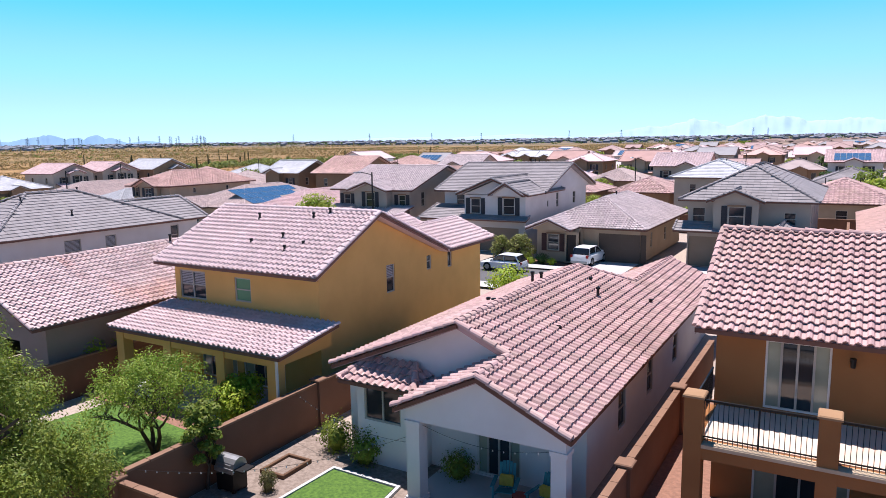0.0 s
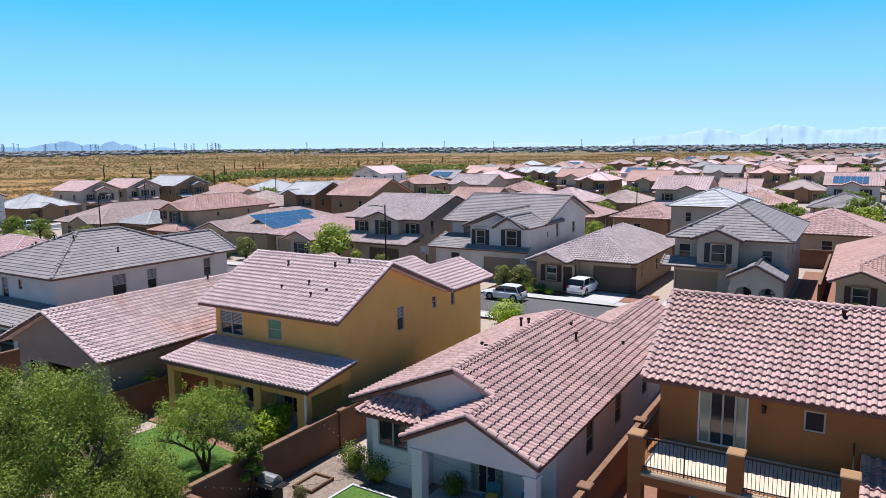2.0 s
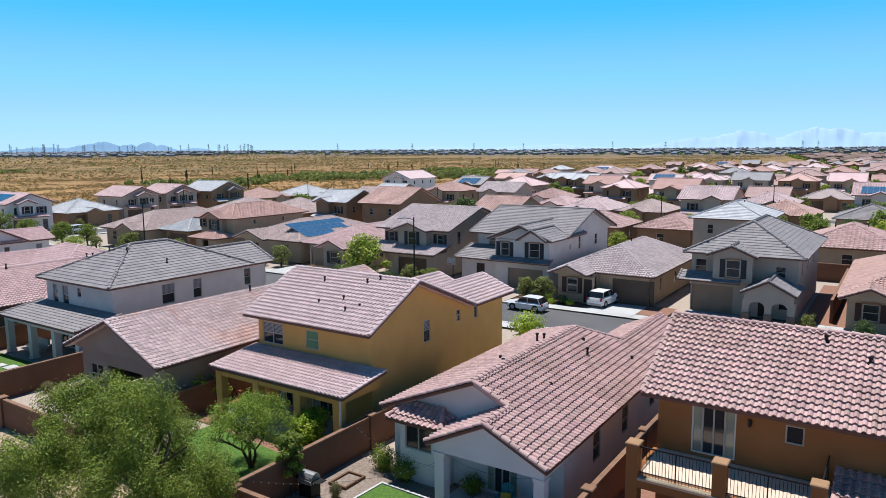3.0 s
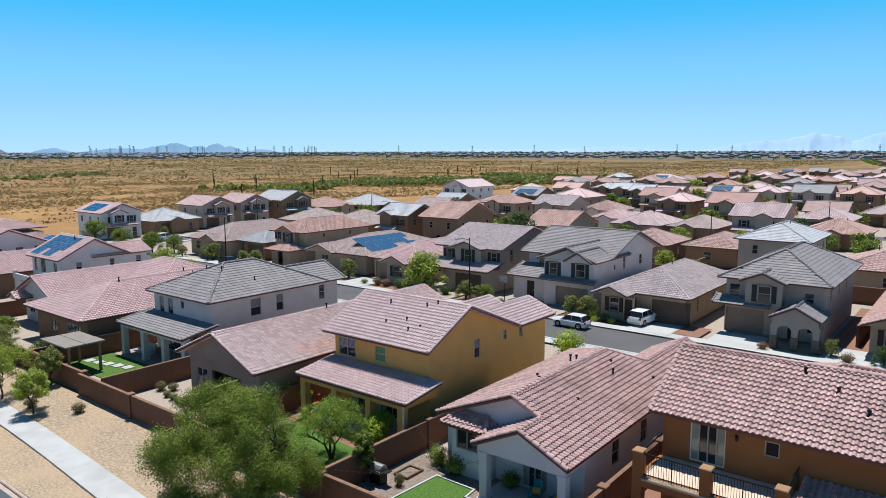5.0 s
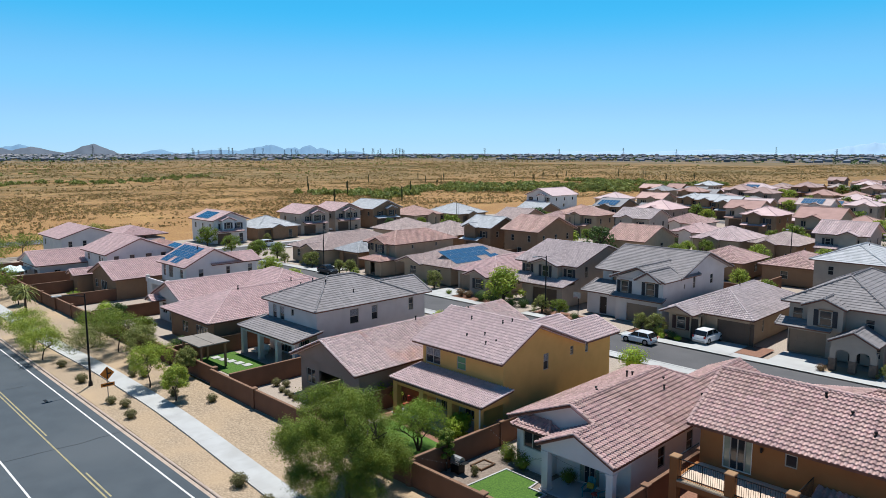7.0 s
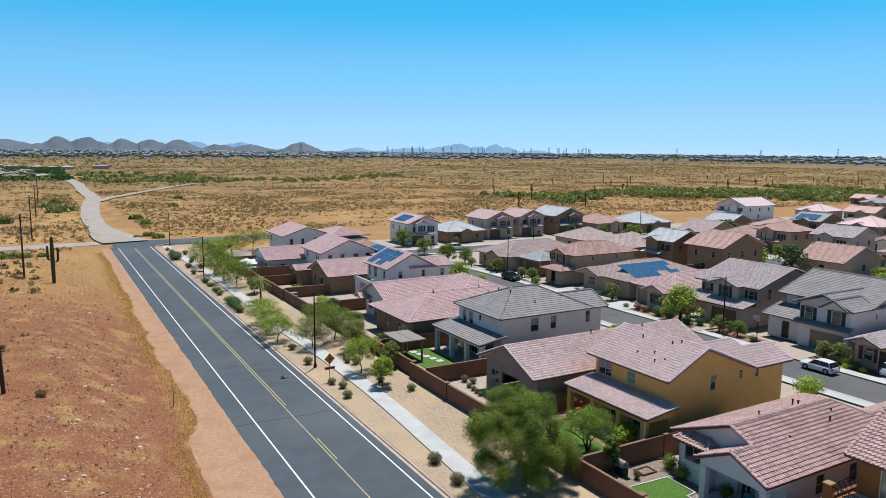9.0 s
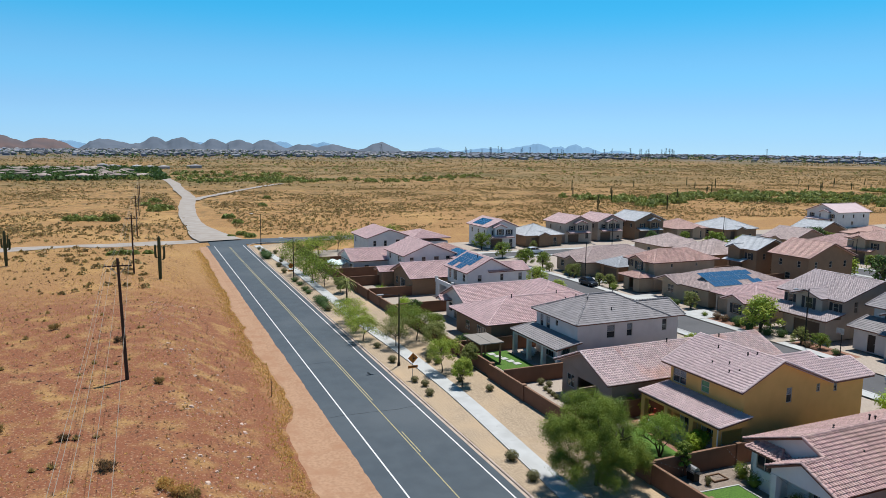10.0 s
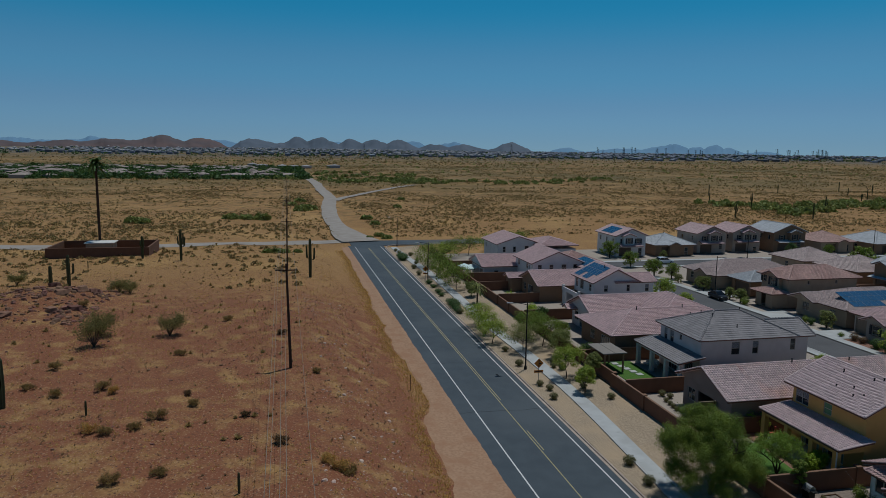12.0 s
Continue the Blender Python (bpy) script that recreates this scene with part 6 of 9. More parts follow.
# ---- garden walls ----
def garden_wall(pts, top, label, piers=True, thick=0.2, h0=None):
    """A block wall with courses, a cap and piers, on a line of points."""
    a, b = Vector((*pts[0], 0)), Vector((*pts[1], 0))
    d = b - a
    L = d.length
    d.normalize()
    s = Vector((-d.y, d.x, 0))
    zg = min(float(ground_z(a.x, a.y)), float(ground_z(b.x, b.y))) if h0 is None else h0
    ob = base("garden_wall", (a.x + b.x) / 2, (a.y + b.y) / 2, zg, label, "wall", "garden walls", "structure")
    body = MB()
    body.prism([a + s * thick / 2 + Vector((0, 0, zg - 0.3)), b + s * thick / 2 + Vector((0, 0, zg - 0.3)), b - s * thick / 2 + Vector((0, 0, zg - 0.3)), a - s * thick / 2 + Vector((0, 0, zg - 0.3))], (0, 0, top - zg + 0.3))
    part("wall_body", body, M["block"], ob)
    cap = MB()
    n = max(1, int(L / 0.8))
    for i in range(n):
        p, q = a + d * (L * i / n + 0.01), a + d * (L * (i + 1) / n - 0.01)
        w = thick / 2 + 0.01
        cap.prism([p + s * w + Vector((0, 0, top)), q + s * w + Vector((0, 0, top)), q - s * w + Vector((0, 0, top)), p - s * w + Vector((0, 0, top))], (0, 0, 0.07))
    part("coping", cap, M["block_cap"], ob, "pale concrete coping")
    if piers:
        n = max(1, round(L / 7.0))
        for i in range(1 if abs(d.x) > 0.5 else 1, n + 1 if abs(d.x) > 0.5 else n):
            p = a + d * (L * i / n)
            w = 0.2
            pr = part("pier", MB().box(p.x - w, p.x + w, p.y - w, p.y + w, zg - 0.3, top + 0.1), M["block"], ob)
            part("pier_cap", MB().bbox(p.x - w - 0.05, p.x + w + 0.05, p.y - w - 0.05, p.y + w + 0.05, top + 0.1, top + 0.18, 0.03), M["block_cap"], pr)
    return ob


BACK = "brown stuccoed block garden wall with pale coping"
for x0, x1, y in ((-7.1, 40, 13.5), (-19.0, -7.1, 13.4), (-30.2, -19.0, 13.35), (-45.0, -30.2, 13.35), (-54.0, -45.0, 13.7), (-76.0, -54.0, 13.6), (-88.0, -76.0, 13.3), (-100, -88, 13.2), (-126.0, -100.0, 13.2), (-150, -126, 14.2)):
    garden_wall(((x0, y), (x1, y)), 2.05, BACK)
for x, y0, y1 in ((-7.1, 13.6, 34.0), (-19.0, 13.6, 30.0), (-30.1, 13.6, 30.0), (-42.1, 13.6, 30.0), (-53.9, 13.8, 30.0), (-76.0, 13.8, 30.0), (-88.5, 13.5, 24), (-100.0, 13.5, 20), (-109.5, 13.4, 24), (-125.0, 13.4, 26)):
    garden_wall(((x, y0), (x, y1)), 2.2, "brown block party wall between back yards", piers=(x > -25))
for x0, x1, y in ((-26, -13, 79.5), (-13, 4, 80.5), (-40, -26, 82), (-60, -40, 82), (-84, -60, 81), (-104, -84, 82), (4, 20, 80)):
    garden_wall(((x0, y), (x1, y)), z_at(x0, y) + 1.75, "brown block garden wall behind the houses", piers=False, h0=z_at(x0, y) - 0.1)
for x in (-13.9, -26.0, -39.0, -51.0, -60.6, -73.0, -83.3):
    garden_wall(((x, 73), (x, 93)), z_at(x, 80) + 1.7, "brown block side wall between back yards", piers=False, h0=z_at(x, 80) - 0.1)


# dark sheet laid where the gap between the houses is in shade
sheet("side_yard", -4.3, -0.6, 54.3, 78.0, -0.01, M["gravel_red"], "reddish yard between two houses, dark in place of shade", "gravel", 2, 8)
garden_wall([(-2.2, 60.0), (-2.2, 78.0)], 2.9, "brown block wall between two houses", piers=False)

# ---- plants ----
def grow(seed, height, spread, leaves, size, droop=0.0, low=0.3, trunk_r=0.14, stems=1, puffs=26, narrow=0.4, forks=3):
    """Trunk and crown of a tree: forking limbs, and leaves gathered round the twigs."""
    rr = random.Random(seed)
    nr = np.random.RandomState(seed)
    wood = MB()
    tips = []

    def limb(p, d, L, r, depth):
        n = 3
        for i in range(n):
            q = p + d * (L / n)
            wood.tube(p, q, r * (1 - 0.25 * i / n), r * (1 - 0.25 * (i + 1) / n), 6 if depth < 2 else 4, False)
            p = q
            d = (d + Vector((rr.uniform(-0.2, 0.2), rr.uniform(-0.2, 0.2), rr.uniform(-0.05, 0.12)))).normalized()
            if depth >= forks - 1:
                tips.append(p.copy())
        if depth >= forks or L < 0.25:
            tips.append(p)
            return
        for k in range(3 if depth else 4):
            a = rr.uniform(0, 2 * math.pi)
            out = Vector((math.cos(a), math.sin(a), 0))
            nd = (d * 0.55 + out * rr.uniform(0.5, 1.0) * spread / max(height * 0.5, 0.1) + Vector((0, 0, rr.uniform(0.0, 0.5)))).normalized()
            limb(p, nd, L * rr.uniform(0.6, 0.85), r * 0.6, depth + 1)
    for s in range(stems):
        a = 2 * math.pi * s / stems + rr.uniform(0, 1)
        lean = 0.35 if stems > 1 else 0.1
        limb(Vector((0, 0, -0.05)), Vector((math.cos(a) * lean, math.sin(a) * lean, 1)).normalized(), height * low, trunk_r / stems ** 0.5, 0)
    T = np.array([tuple(t) for t in tips])
    # fit the crown to the wanted size
    top = T[:, 2].max()
    rad = np.percentile(np.hypot(T[:, 0], T[:, 1]), 92)
    sc = np.array([spread * 0.6 / rad, spread * 0.6 / rad, height * 0.74 / top])
    W = np.array(wood.v)
    blend = np.clip(W[:, 2:3] / (height * low), 0, 1)
    W = W * (1 + (sc - 1) * blend)
    wood.v = [tuple(w) for w in W]
    T = T * sc
    # leaves in puffs set over an uneven dome
    zb = height * low * 0.95
    cz = zb + (height - zb) * 0.4
    rc = spread * min(0.34, 1.75 / puffs ** 0.5)
    lump = nr.uniform(0, 6.28, 4)
    C = []
    for k in range(puffs):
        w = 1 - 1.45 * (k + 0.5) / puffs
        q = k * 2.39996 + nr.uniform(-0.3, 0.3)
        f = nr.uniform(0.7, 1.0) if k % 4 else nr.uniform(0.15, 0.6)
        f *= 1 + 0.15 * math.sin(2 * q + lump[0]) + 0.13 * math.sin(3 * q + lump[1]) + nr.uniform(-0.12, 0.08)
        h = math.sqrt(max(0.0, 1 - w * w)) if w > 0 else 1 - 0.25 * w * w
        C.append((math.cos(q) * h * f * (spread - rc * 0.6), math.sin(q) * h * f * (spread - rc * 0.6), cz + (w * (height - cz - rc * 0.5) * (0.75 + 0.25 * f) if w > 0 else w / 0.45 * (cz - zb) * 0.8), rc * nr.uniform(0.6, 1.15)))
    if puffs >= 50:
        # a wide crown: a handful of limbs, each with its own head of puffs
        heads = []
        levels = (0.75, 0.0, 0.4, -0.35, 0.55, 0.15, -0.4, 0.3, -0.25, 0.6, -0.45, -0.55, -0.1, -0.6, 0.2, -0.5)
        for k, w in enumerate(levels):
            q = k * 2.39996 + nr.uniform(-0.3, 0.3)
            h = math.sqrt(1 - w * w) * nr.uniform(0.45, 0.66)
            heads.append((math.cos(q) * h * spread, math.sin(q) * h * spread, cz + w * (height - cz) * 0.85))
        C = []
        for k in range(puffs):
            hx, hy, hz = heads[k % len(levels)] if k < puffs - 70 else (nr.uniform(-0.5, 0.5) * spread, nr.uniform(-0.5, 0.5) * spread, cz + nr.uniform(-0.3, 0.5) * (height - cz))
            g3 = nr.normal(0, 1, 3)
            g3 /= np.linalg.norm(g3)
            R = spread * 0.30 * nr.uniform(0.6, 1.0)
            C.append((hx + g3[0] * R, hy + g3[1] * R, max(zb + 0.2, hz + g3[2] * R * 0.7 - 0.1), spread * nr.uniform(0.07, 0.15)))
    C = np.array(C)
    wt = C[:, 3] ** 2
    pick = nr.choice(len(C), leaves, p=wt / wt.sum())
    g = nr.normal(0, 1, (leaves, 3))
    g /= np.linalg.norm(g, axis=1)[:, None]
    c = C[pick, :3] + g * C[pick, 3:4] * nr.rand(leaves, 1) ** 0.45 * np.array([1, 1, 0.72])
    c += nr.normal(0, 0.03 * spread, (leaves, 3)) * (nr.rand(leaves, 1) < 0.2)
    if droop:
        rim = np.hypot(c[:, 0], c[:, 1]) / spread
        c[:, 2] -= droop * nr.rand(leaves) ** 3 * (0.2 + rim)
    c[:, 2] = np.maximum(c[:, 2], height * low * 0.55)
    # blades face outwards and upwards from their puff, so that each clump has a lit and a shaded side
    up = g * 0.9 + nr.normal(0, 0.45, (leaves, 3)) + np.array([0, 0, 0.55])
    up /= np.linalg.norm(up, axis=1)[:, None]
    d = nr.normal(0, 1, (leaves, 3))
    d[:, 2] -= droop * 0.9
    d -= up * (d * up).sum(1)[:, None]
    d /= np.linalg.norm(d, axis=1)[:, None]
    e = np.cross(d, up)
    L = size * nr.uniform(0.7, 1.4, (leaves, 1))
    V = np.stack([c - d * L / 2, c + e * L * narrow / 2, c + d * L / 2, c - e * L * narrow / 2], 1).reshape(-1, 3)
    crown = MB()
    crown.v = [tuple(v) for v in V]
    crown.f = [(4 * i, 4 * i + 1, 4 * i + 2, 4 * i + 3) for i in range(leaves)]
    return wood, crown


def plant_tree(x, y, z, seed, leaf, label, height, spread, leaves, size, category="tree", group="", **kw):
    w, c = grow(seed, height, spread, leaves, size, **kw)
    ob = base("tree", x, y, z, label, category, group)
    for mb in (w, c):
        mb.v = [(p[0] + x, p[1] + y, p[2] + z) for p in mb.v]
    part("trunk", w, M["bark"], ob)
    part("crown", c, M[leaf], ob)
    return ob


def verge_z(x, y):
    return 0.12 + 0.42 * float(smooth(y, 8.5, 13.6))


plant_tree(-20.8, 9.9, verge_z(-21, 9.9), 5, "leaf_mesquite", "large spreading mesquite with dense feathery green crown", 7.7, 4.7, 185000, 0.088, droop=1.0, low=0.22, trunk_r=0.17, puffs=300, narrow=0.42)
plant_tree(-22.2, 17.0, 0.6, 8, "leaf_lawn", "multi-stemmed airy green tree on a back lawn", 3.7, 2.3, 15000, 0.085, puffs=44, stems=3, low=0.36, trunk_r=0.16, narrow=0.45)
plant_tree(-21.6, 20.2, 0.6, 9, "leaf_citrus", "round yellow-green citrus tree by a patio", 2.0, 1.35, 6500, 0.11, low=0.15, trunk_r=0.08, narrow=0.6)
plant_tree(-18.75, 16.2, 0.6, 10, "leaf_mesquite", "slim leafy tree beside a block wall", 2.9, 0.75, 4200, 0.12, low=0.3, trunk_r=0.06, narrow=0.5)
plant_tree(-31.5, 21.0, 0.6, 11, "leaf_citrus", "bushy bright green tree behind a wall", 2.8, 1.9, 8000, 0.13, low=0.2, trunk_r=0.1, narrow=0.5)
VERGE = [(-49.5, 9.8, 3.7, 1.5, "leaf_light"), (-44.5, 9.95, 2.8, 1.05, "leaf_light"), (-61.5, 8.6, 3.6, 2.0, "leaf_olive"), (-65.8, 5.6, 3.0, 1.9, "leaf_light"), (-62.5, 11.8, 3.9, 2.2, "leaf_mesquite"),
         (-70.5, 6.0, 3.2, 1.8, "leaf_light"), (-75.5, 6.3, 3.4, 2.0, "leaf_light"), (-67, 11.5, 3.6, 2.0, "leaf_mesquite"), (-57.5, 12.2, 3.2, 1.5, "leaf_olive"), (-49.0, 13.0, 2.4, 0.9, "leaf_olive"),
         (-103, 9.6, 4.6, 2.8, "leaf_mesquite"), (-109, 8.8, 4.6, 2.9, "leaf_mesquite"), (-117, 8.8, 4.8, 3.0, "leaf_mesquite"), (-130, 9.5, 5.0, 3.2, "leaf_mesquite"), (-136, 14, 4.6, 3.2, "leaf_light"), (-143, 18, 4.4, 3.0, "leaf_mesquite"),
         (-148, 24, 4.6, 3.4, "leaf_mesquite"), (-152, 32, 4.4, 3.2, "leaf_light"), (-156, 40, 4.6, 3.4, "leaf_mesquite"), (-96, 10.8, 2.6, 1.0, "leaf_olive")]
for i, (x, y, h, r, leaf) in enumerate(VERGE):
    plant_tree(x, y, verge_z(x, y) if y < 13 else lots_z(x, y) - 0.05, 30 + i, leaf, "young %s verge tree in gravel" % ("yellow-green" if leaf == "leaf_light" else "green"), h * 1.15, r * 1.4, 7500 if x > -90 else 3000, 0.13 if x > -90 else 0.26, group="verge trees", low=0.36 if x > -90 else 0.22, trunk_r=0.08, puffs=34)


def canopy_set(seed, leaf, label, h, r, n, size, forks=3):
    return plant_tree(0, 0, -60, seed, leaf, label, h, r, n, size, group="estate trees", low=0.14, trunk_r=0.12, narrow=0.5, forks=forks)


# street and yard trees, a few kinds repeated
KINDS = [canopy_set(71, "leaf_light", "bright green front garden tree", 3.6, 2.0, 2600, 0.22), canopy_set(72, "leaf_olive", "olive green front garden tree", 3.0, 1.6, 2000, 0.2),
         canopy_set(73, "leaf_mesquite", "leafy green garden tree", 4.0, 2.2, 2600, 0.24), canopy_set(74, "leaf_dark", "dark green yard tree", 3.6, 1.8, 1500, 0.26),
         canopy_set(75, "leaf_mesquite", "leafy green estate tree", 3.8, 2.1, 800, 0.4, 2), canopy_set(76, "leaf_light", "bright green estate tree", 3.6, 2.2, 800, 0.4, 2), canopy_set(77, "leaf_dark", "dark green estate tree", 4.2, 2.1, 800, 0.4, 2)]
SPOTS = [(-47.2, 55.0, 0, 1.5), (-41.0, 55.2, 1, 0.8), (-38.6, 55.6, 2, 0.55), (-62.2, 57.0, 1, 0.95), (-27.6, 55.8, 1, 0.75), (-26.0, 56.2, 1, 0.8), (-80.5, 55.4, 1, 0.9), (-91.0, 55.0, 1, 1.0), (-93.5, 55.6, 1, 0.85), (-86.5, 44.0, 0, 1.05),
         (-83.0, 55.0, 1, 0.8), (-99, 54.5, 1, 0.7), (-104, 56, 2, 0.9), (-107.5, 54, 2, 1.0), (-135.0, 57.2, 2, 1.15), (-120, 55, 2, 1.0), (-117, 58, 1, 0.8), (-133, 71, 1, 0.7), (-132.5, 108, 3, 1.0), (-131, 118, 2, 0.8),
         (-24.0, 82.0, 2, 0.8), (-17.5, 81.0, 0, 0.75), (-33, 83.5, 0, 0.6), (-42, 84, 2, 0.6), (-63, 84, 1, 0.8), (-56, 86, 2, 0.7), (-30, 88, 0, 0.9), (-44, 98, 0, 1.1), (-48, 104, 2, 1.0), (-50, 112, 0, 1.0), (-8, 110, 2, 1.1), (-4, 112, 3, 1.2),
         (6, 84, 2, 1.1), (2.5, 82, 3, 1.0), (-21.5, 116, 2, 1.0), (-37, 113, 0, 1.1), (-60, 121, 1, 0.8), (-15, 119, 2, 1.0), (-3.4, 55.0, 1, 0.55), (0.4, 54.6, 3, 0.5), (-55.5, 15.5, 3, 0.6), (-66, 16, 2, 0.6), (-75, 16.5, 3, 0.7), (-31.8, 15.2, 1, 0.5), (-43.5, 40, 0, 0.7), (-54, 42, 2, 0.8), (-76.5, 42, 0, 0.9), (-36, 80, 0, 0.8), (-50, 79, 2, 0.8), (-11, 83, 0, 0.8), (-70, 113, 2, 0.9), (-86, 116, 0, 0.8), (-98, 108, 2, 0.9)]
rt = random.Random(5)
for i in range(190):
    x, y = rt.uniform(-118, 45), rt.choice([106, 121, 146, 149, 174, 190, 196, 234, 238, 256, 278, 299, 303, 323, 345, 362, 368, 408, 424, 432, 474, 490, 525, 555]) + rt.uniform(-3, 3)
    if not any(e[0] - 1 < x < e[1] + 1 and e[2] - 1 < y < e[3] + 1 for e in ESTATE):
        SPOTS.append((x, y, 4 + rt.choice([0, 1, 1, 0, 2]), rt.uniform(0.8, 1.6)))
for i, (x, y, k, s) in enumerate(SPOTS):
    m = Matrix.Translation((x, y, lots_z(x, y) + 0.02)) @ pose(0, 0, 0, 0, 0, i * 47) @ Matrix.Diagonal((s, s, s, 1))
    copy_thing(KINDS[k], m)
for k in KINDS:
    for o in [*k.children_recursive, k]:
        bpy.data.objects.remove(o)


# clipped and loose shrubs
def shrub_mesh(seed, n, size, squash=0.85, loose=0.12):
    nr = np.random.RandomState(seed)
    d = nr.normal(0, 1, (n, 3))
    d /= np.linalg.norm(d, axis=1)[:, None]
    d[:, 2] = np.abs(d[:, 2] + 0.15) * np.sign(d[:, 2] + 0.6)
    c = d * (1 + nr.normal(0, loose, (n, 1))) * np.array([1, 1, squash])
    c[:, 2] = np.maximum(c[:, 2] + 0.75, 0.05)
    t = nr.normal(0, 1, (n, 3))
    t -= d * (t * d).sum(1)[:, None] * 0.6
    t /= np.linalg.norm(t, axis=1)[:, None]
    e = np.cross(t, d)
    L = size * nr.uniform(0.6, 1.3, (n, 1))
    V = np.stack([c - t * L / 2, c + e * L * 0.3, c + t * L / 2, c - e * L * 0.3], 1).reshape(-1, 3)
    mb = MB()
    mb.v = [tuple(v) for v in V]
    mb.f = [(4 * i, 4 * i + 1, 4 * i + 2, 4 * i + 3) for i in range(n)]
    mb.dome((0, 0, 0.66), 0.6, 0.6, 0.58, 8, 5)
    return mb


SH = {}
for key, mat in (("round", "leaf_shrub"), ("green", "leaf_mesquite"), ("dark", "leaf_dark"), ("rust", "brush_dead"), ("citrus", "leaf_citrus")):
    SH[key] = mesh_of("shrub_leaves", shrub_mesh(len(key) * 7, 1500, 0.17, 0.85, 0.12 if key == "round" else 0.22), M[mat])


def shrub(x, y, z, r, key, label, squash=1.0):
    ob = new("shrub", SH[key])
    ob.matrix_world = Matrix.Translation((x, y, z - 0.03)) @ pose(0, 0, 0, 0, 0, (x * 97) % 360) @ Matrix.Diagonal((r, r, r * squash, 1))
    return tagged(ob, label, "shrub", "shrubs")


for x, y, r in ((-52.6, 10.5, 0.5), (-45.75, 10.3, 0.42), (-41.6, 11.7, 0.42), (-43.35, 5.8, 0.45), (-47.8, 5.9, 0.4), (-46.2, 6.45, 0.42), (-61.7, 6.2, 0.45), (-48.2, 10.7, 0.36), (-47.5, 11.4, 0.36),
                (-53.7, 9.9, 0.4), (-55.1, 10.4, 0.4), (-55.4, 6.0, 0.5), (-84, 5.6, 0.5), (-120, 5.6, 0.6), (-128, 6.0, 0.6), (-147, 8.6, 0.6), (-151, 6.4, 0.55), (-155, 6.1, 0.5), (-138, 8.6, 0.5), (-134, 7.6, 0.5)):
    shrub(x, y, verge_z(x, y), r, "round", "clipped olive-brown ball shrub in gravel")
for x, y, r in ((-27.0, 6.2, 0.52), (-23.3, 6.0, 0.5)):
    shrub(x, y, verge_z(x, y), r, "round", "round grey-green shrub beside the kerb")
shrub(-23.4, 9.9, verge_z(-23, 9.9), 0.5, "rust", "rusty brown low bush under a tree")
for x, y, r in ((-88.0, 5.7, 0.9), (-89.5, 5.9, 1.0), (-91.2, 5.8, 0.9), (-84.5, 5.5, 0.7), (-86, 5.6, 0.75), (-140, 5.5, 1.1), (-141.5, 5.7, 1.1), (-143, 5.8, 1.2), (-145, 5.9, 1.0), (-110, 5.7, 0.7), (-106, 5.8, 0.6), (-101, 5.7, 0.7), (-98, 5.6, 0.6)):
    shrub(x, y, verge_z(x, y), r, "dark", "low dark green hedge shrub by the kerb", 0.7)
for x, y, r in ((-17.0, 20.3, 0.55), (-15.5, 19.9, 0.55), (-12.3, 20.4, 0.45)):
    shrub(x, y, 0.58, r, "green", "leafy green shrub against the house wall", 1.15)
shrub(-17.0, 17.0, 0.58, 0.25, "round", "small conical olive evergreen in gravel", 1.7)
shrub(-20.9, 42.6, lots_z(-21, 42.6), 1.15, "citrus", "large rounded bright green bush by the street")
for x, y, r in ((-41.0, 17.4, 0.4), (-40.2, 17.9, 0.36), (-39.3, 16.9, 0.28), (-38.4, 16.8, 0.28), (-37.6, 16.7, 0.28), (-36.8, 16.6, 0.28)):
    shrub(x, y, 0.58, r, "round", "clipped round shrub in a gravel yard")
for x, y, r, k in ((-25.3, 55.6, 0.5, "green"), (-23.6, 55.0, 0.5, "dark"), (-22.6, 54.6, 0.35, "citrus"), (-24.3, 54.4, 0.35, "citrus"), (-55.2, 55.4, 0.6, "rust"), (-53.8, 55.4, 0.55, "rust"), (-51.0, 55.0, 0.8, "dark"), (-48.6, 54.6, 0.8, "dark"), (-45.6, 54.6, 0.75, "dark"),
                   (-44.3, 55.6, 0.7, "dark"), (-57.2, 55.0, 0.4, "green"), (-64.5, 56.2, 0.6, "dark"), (-66, 56.4, 0.5, "green"), (-78.5, 54.8, 0.7, "green"), (-39.5, 54.6, 0.5, "rust"), (-36.0, 55.0, 0.45, "dark"), (-2.0, 53.8, 0.5, "rust"), (-8.4, 54.0, 0.4, "rust"),
                   (-71.0, 17.5, 0.6, "green"), (-79.5, 16.5, 0.9, "citrus"), (-82.0, 17.2, 0.7, "green"), (-90, 16, 0.9, "citrus"), (-57.2, 15.5, 0.7, "green")):
    shrub(x, y, lots_z(x, y) + 0.05, r, k, {"green": "small leafy green garden shrub", "dark": "dense dark green garden shrub", "rust": "reddish flowering garden shrub in bloom", "citrus": "low yellow-green garden shrub"}[k])


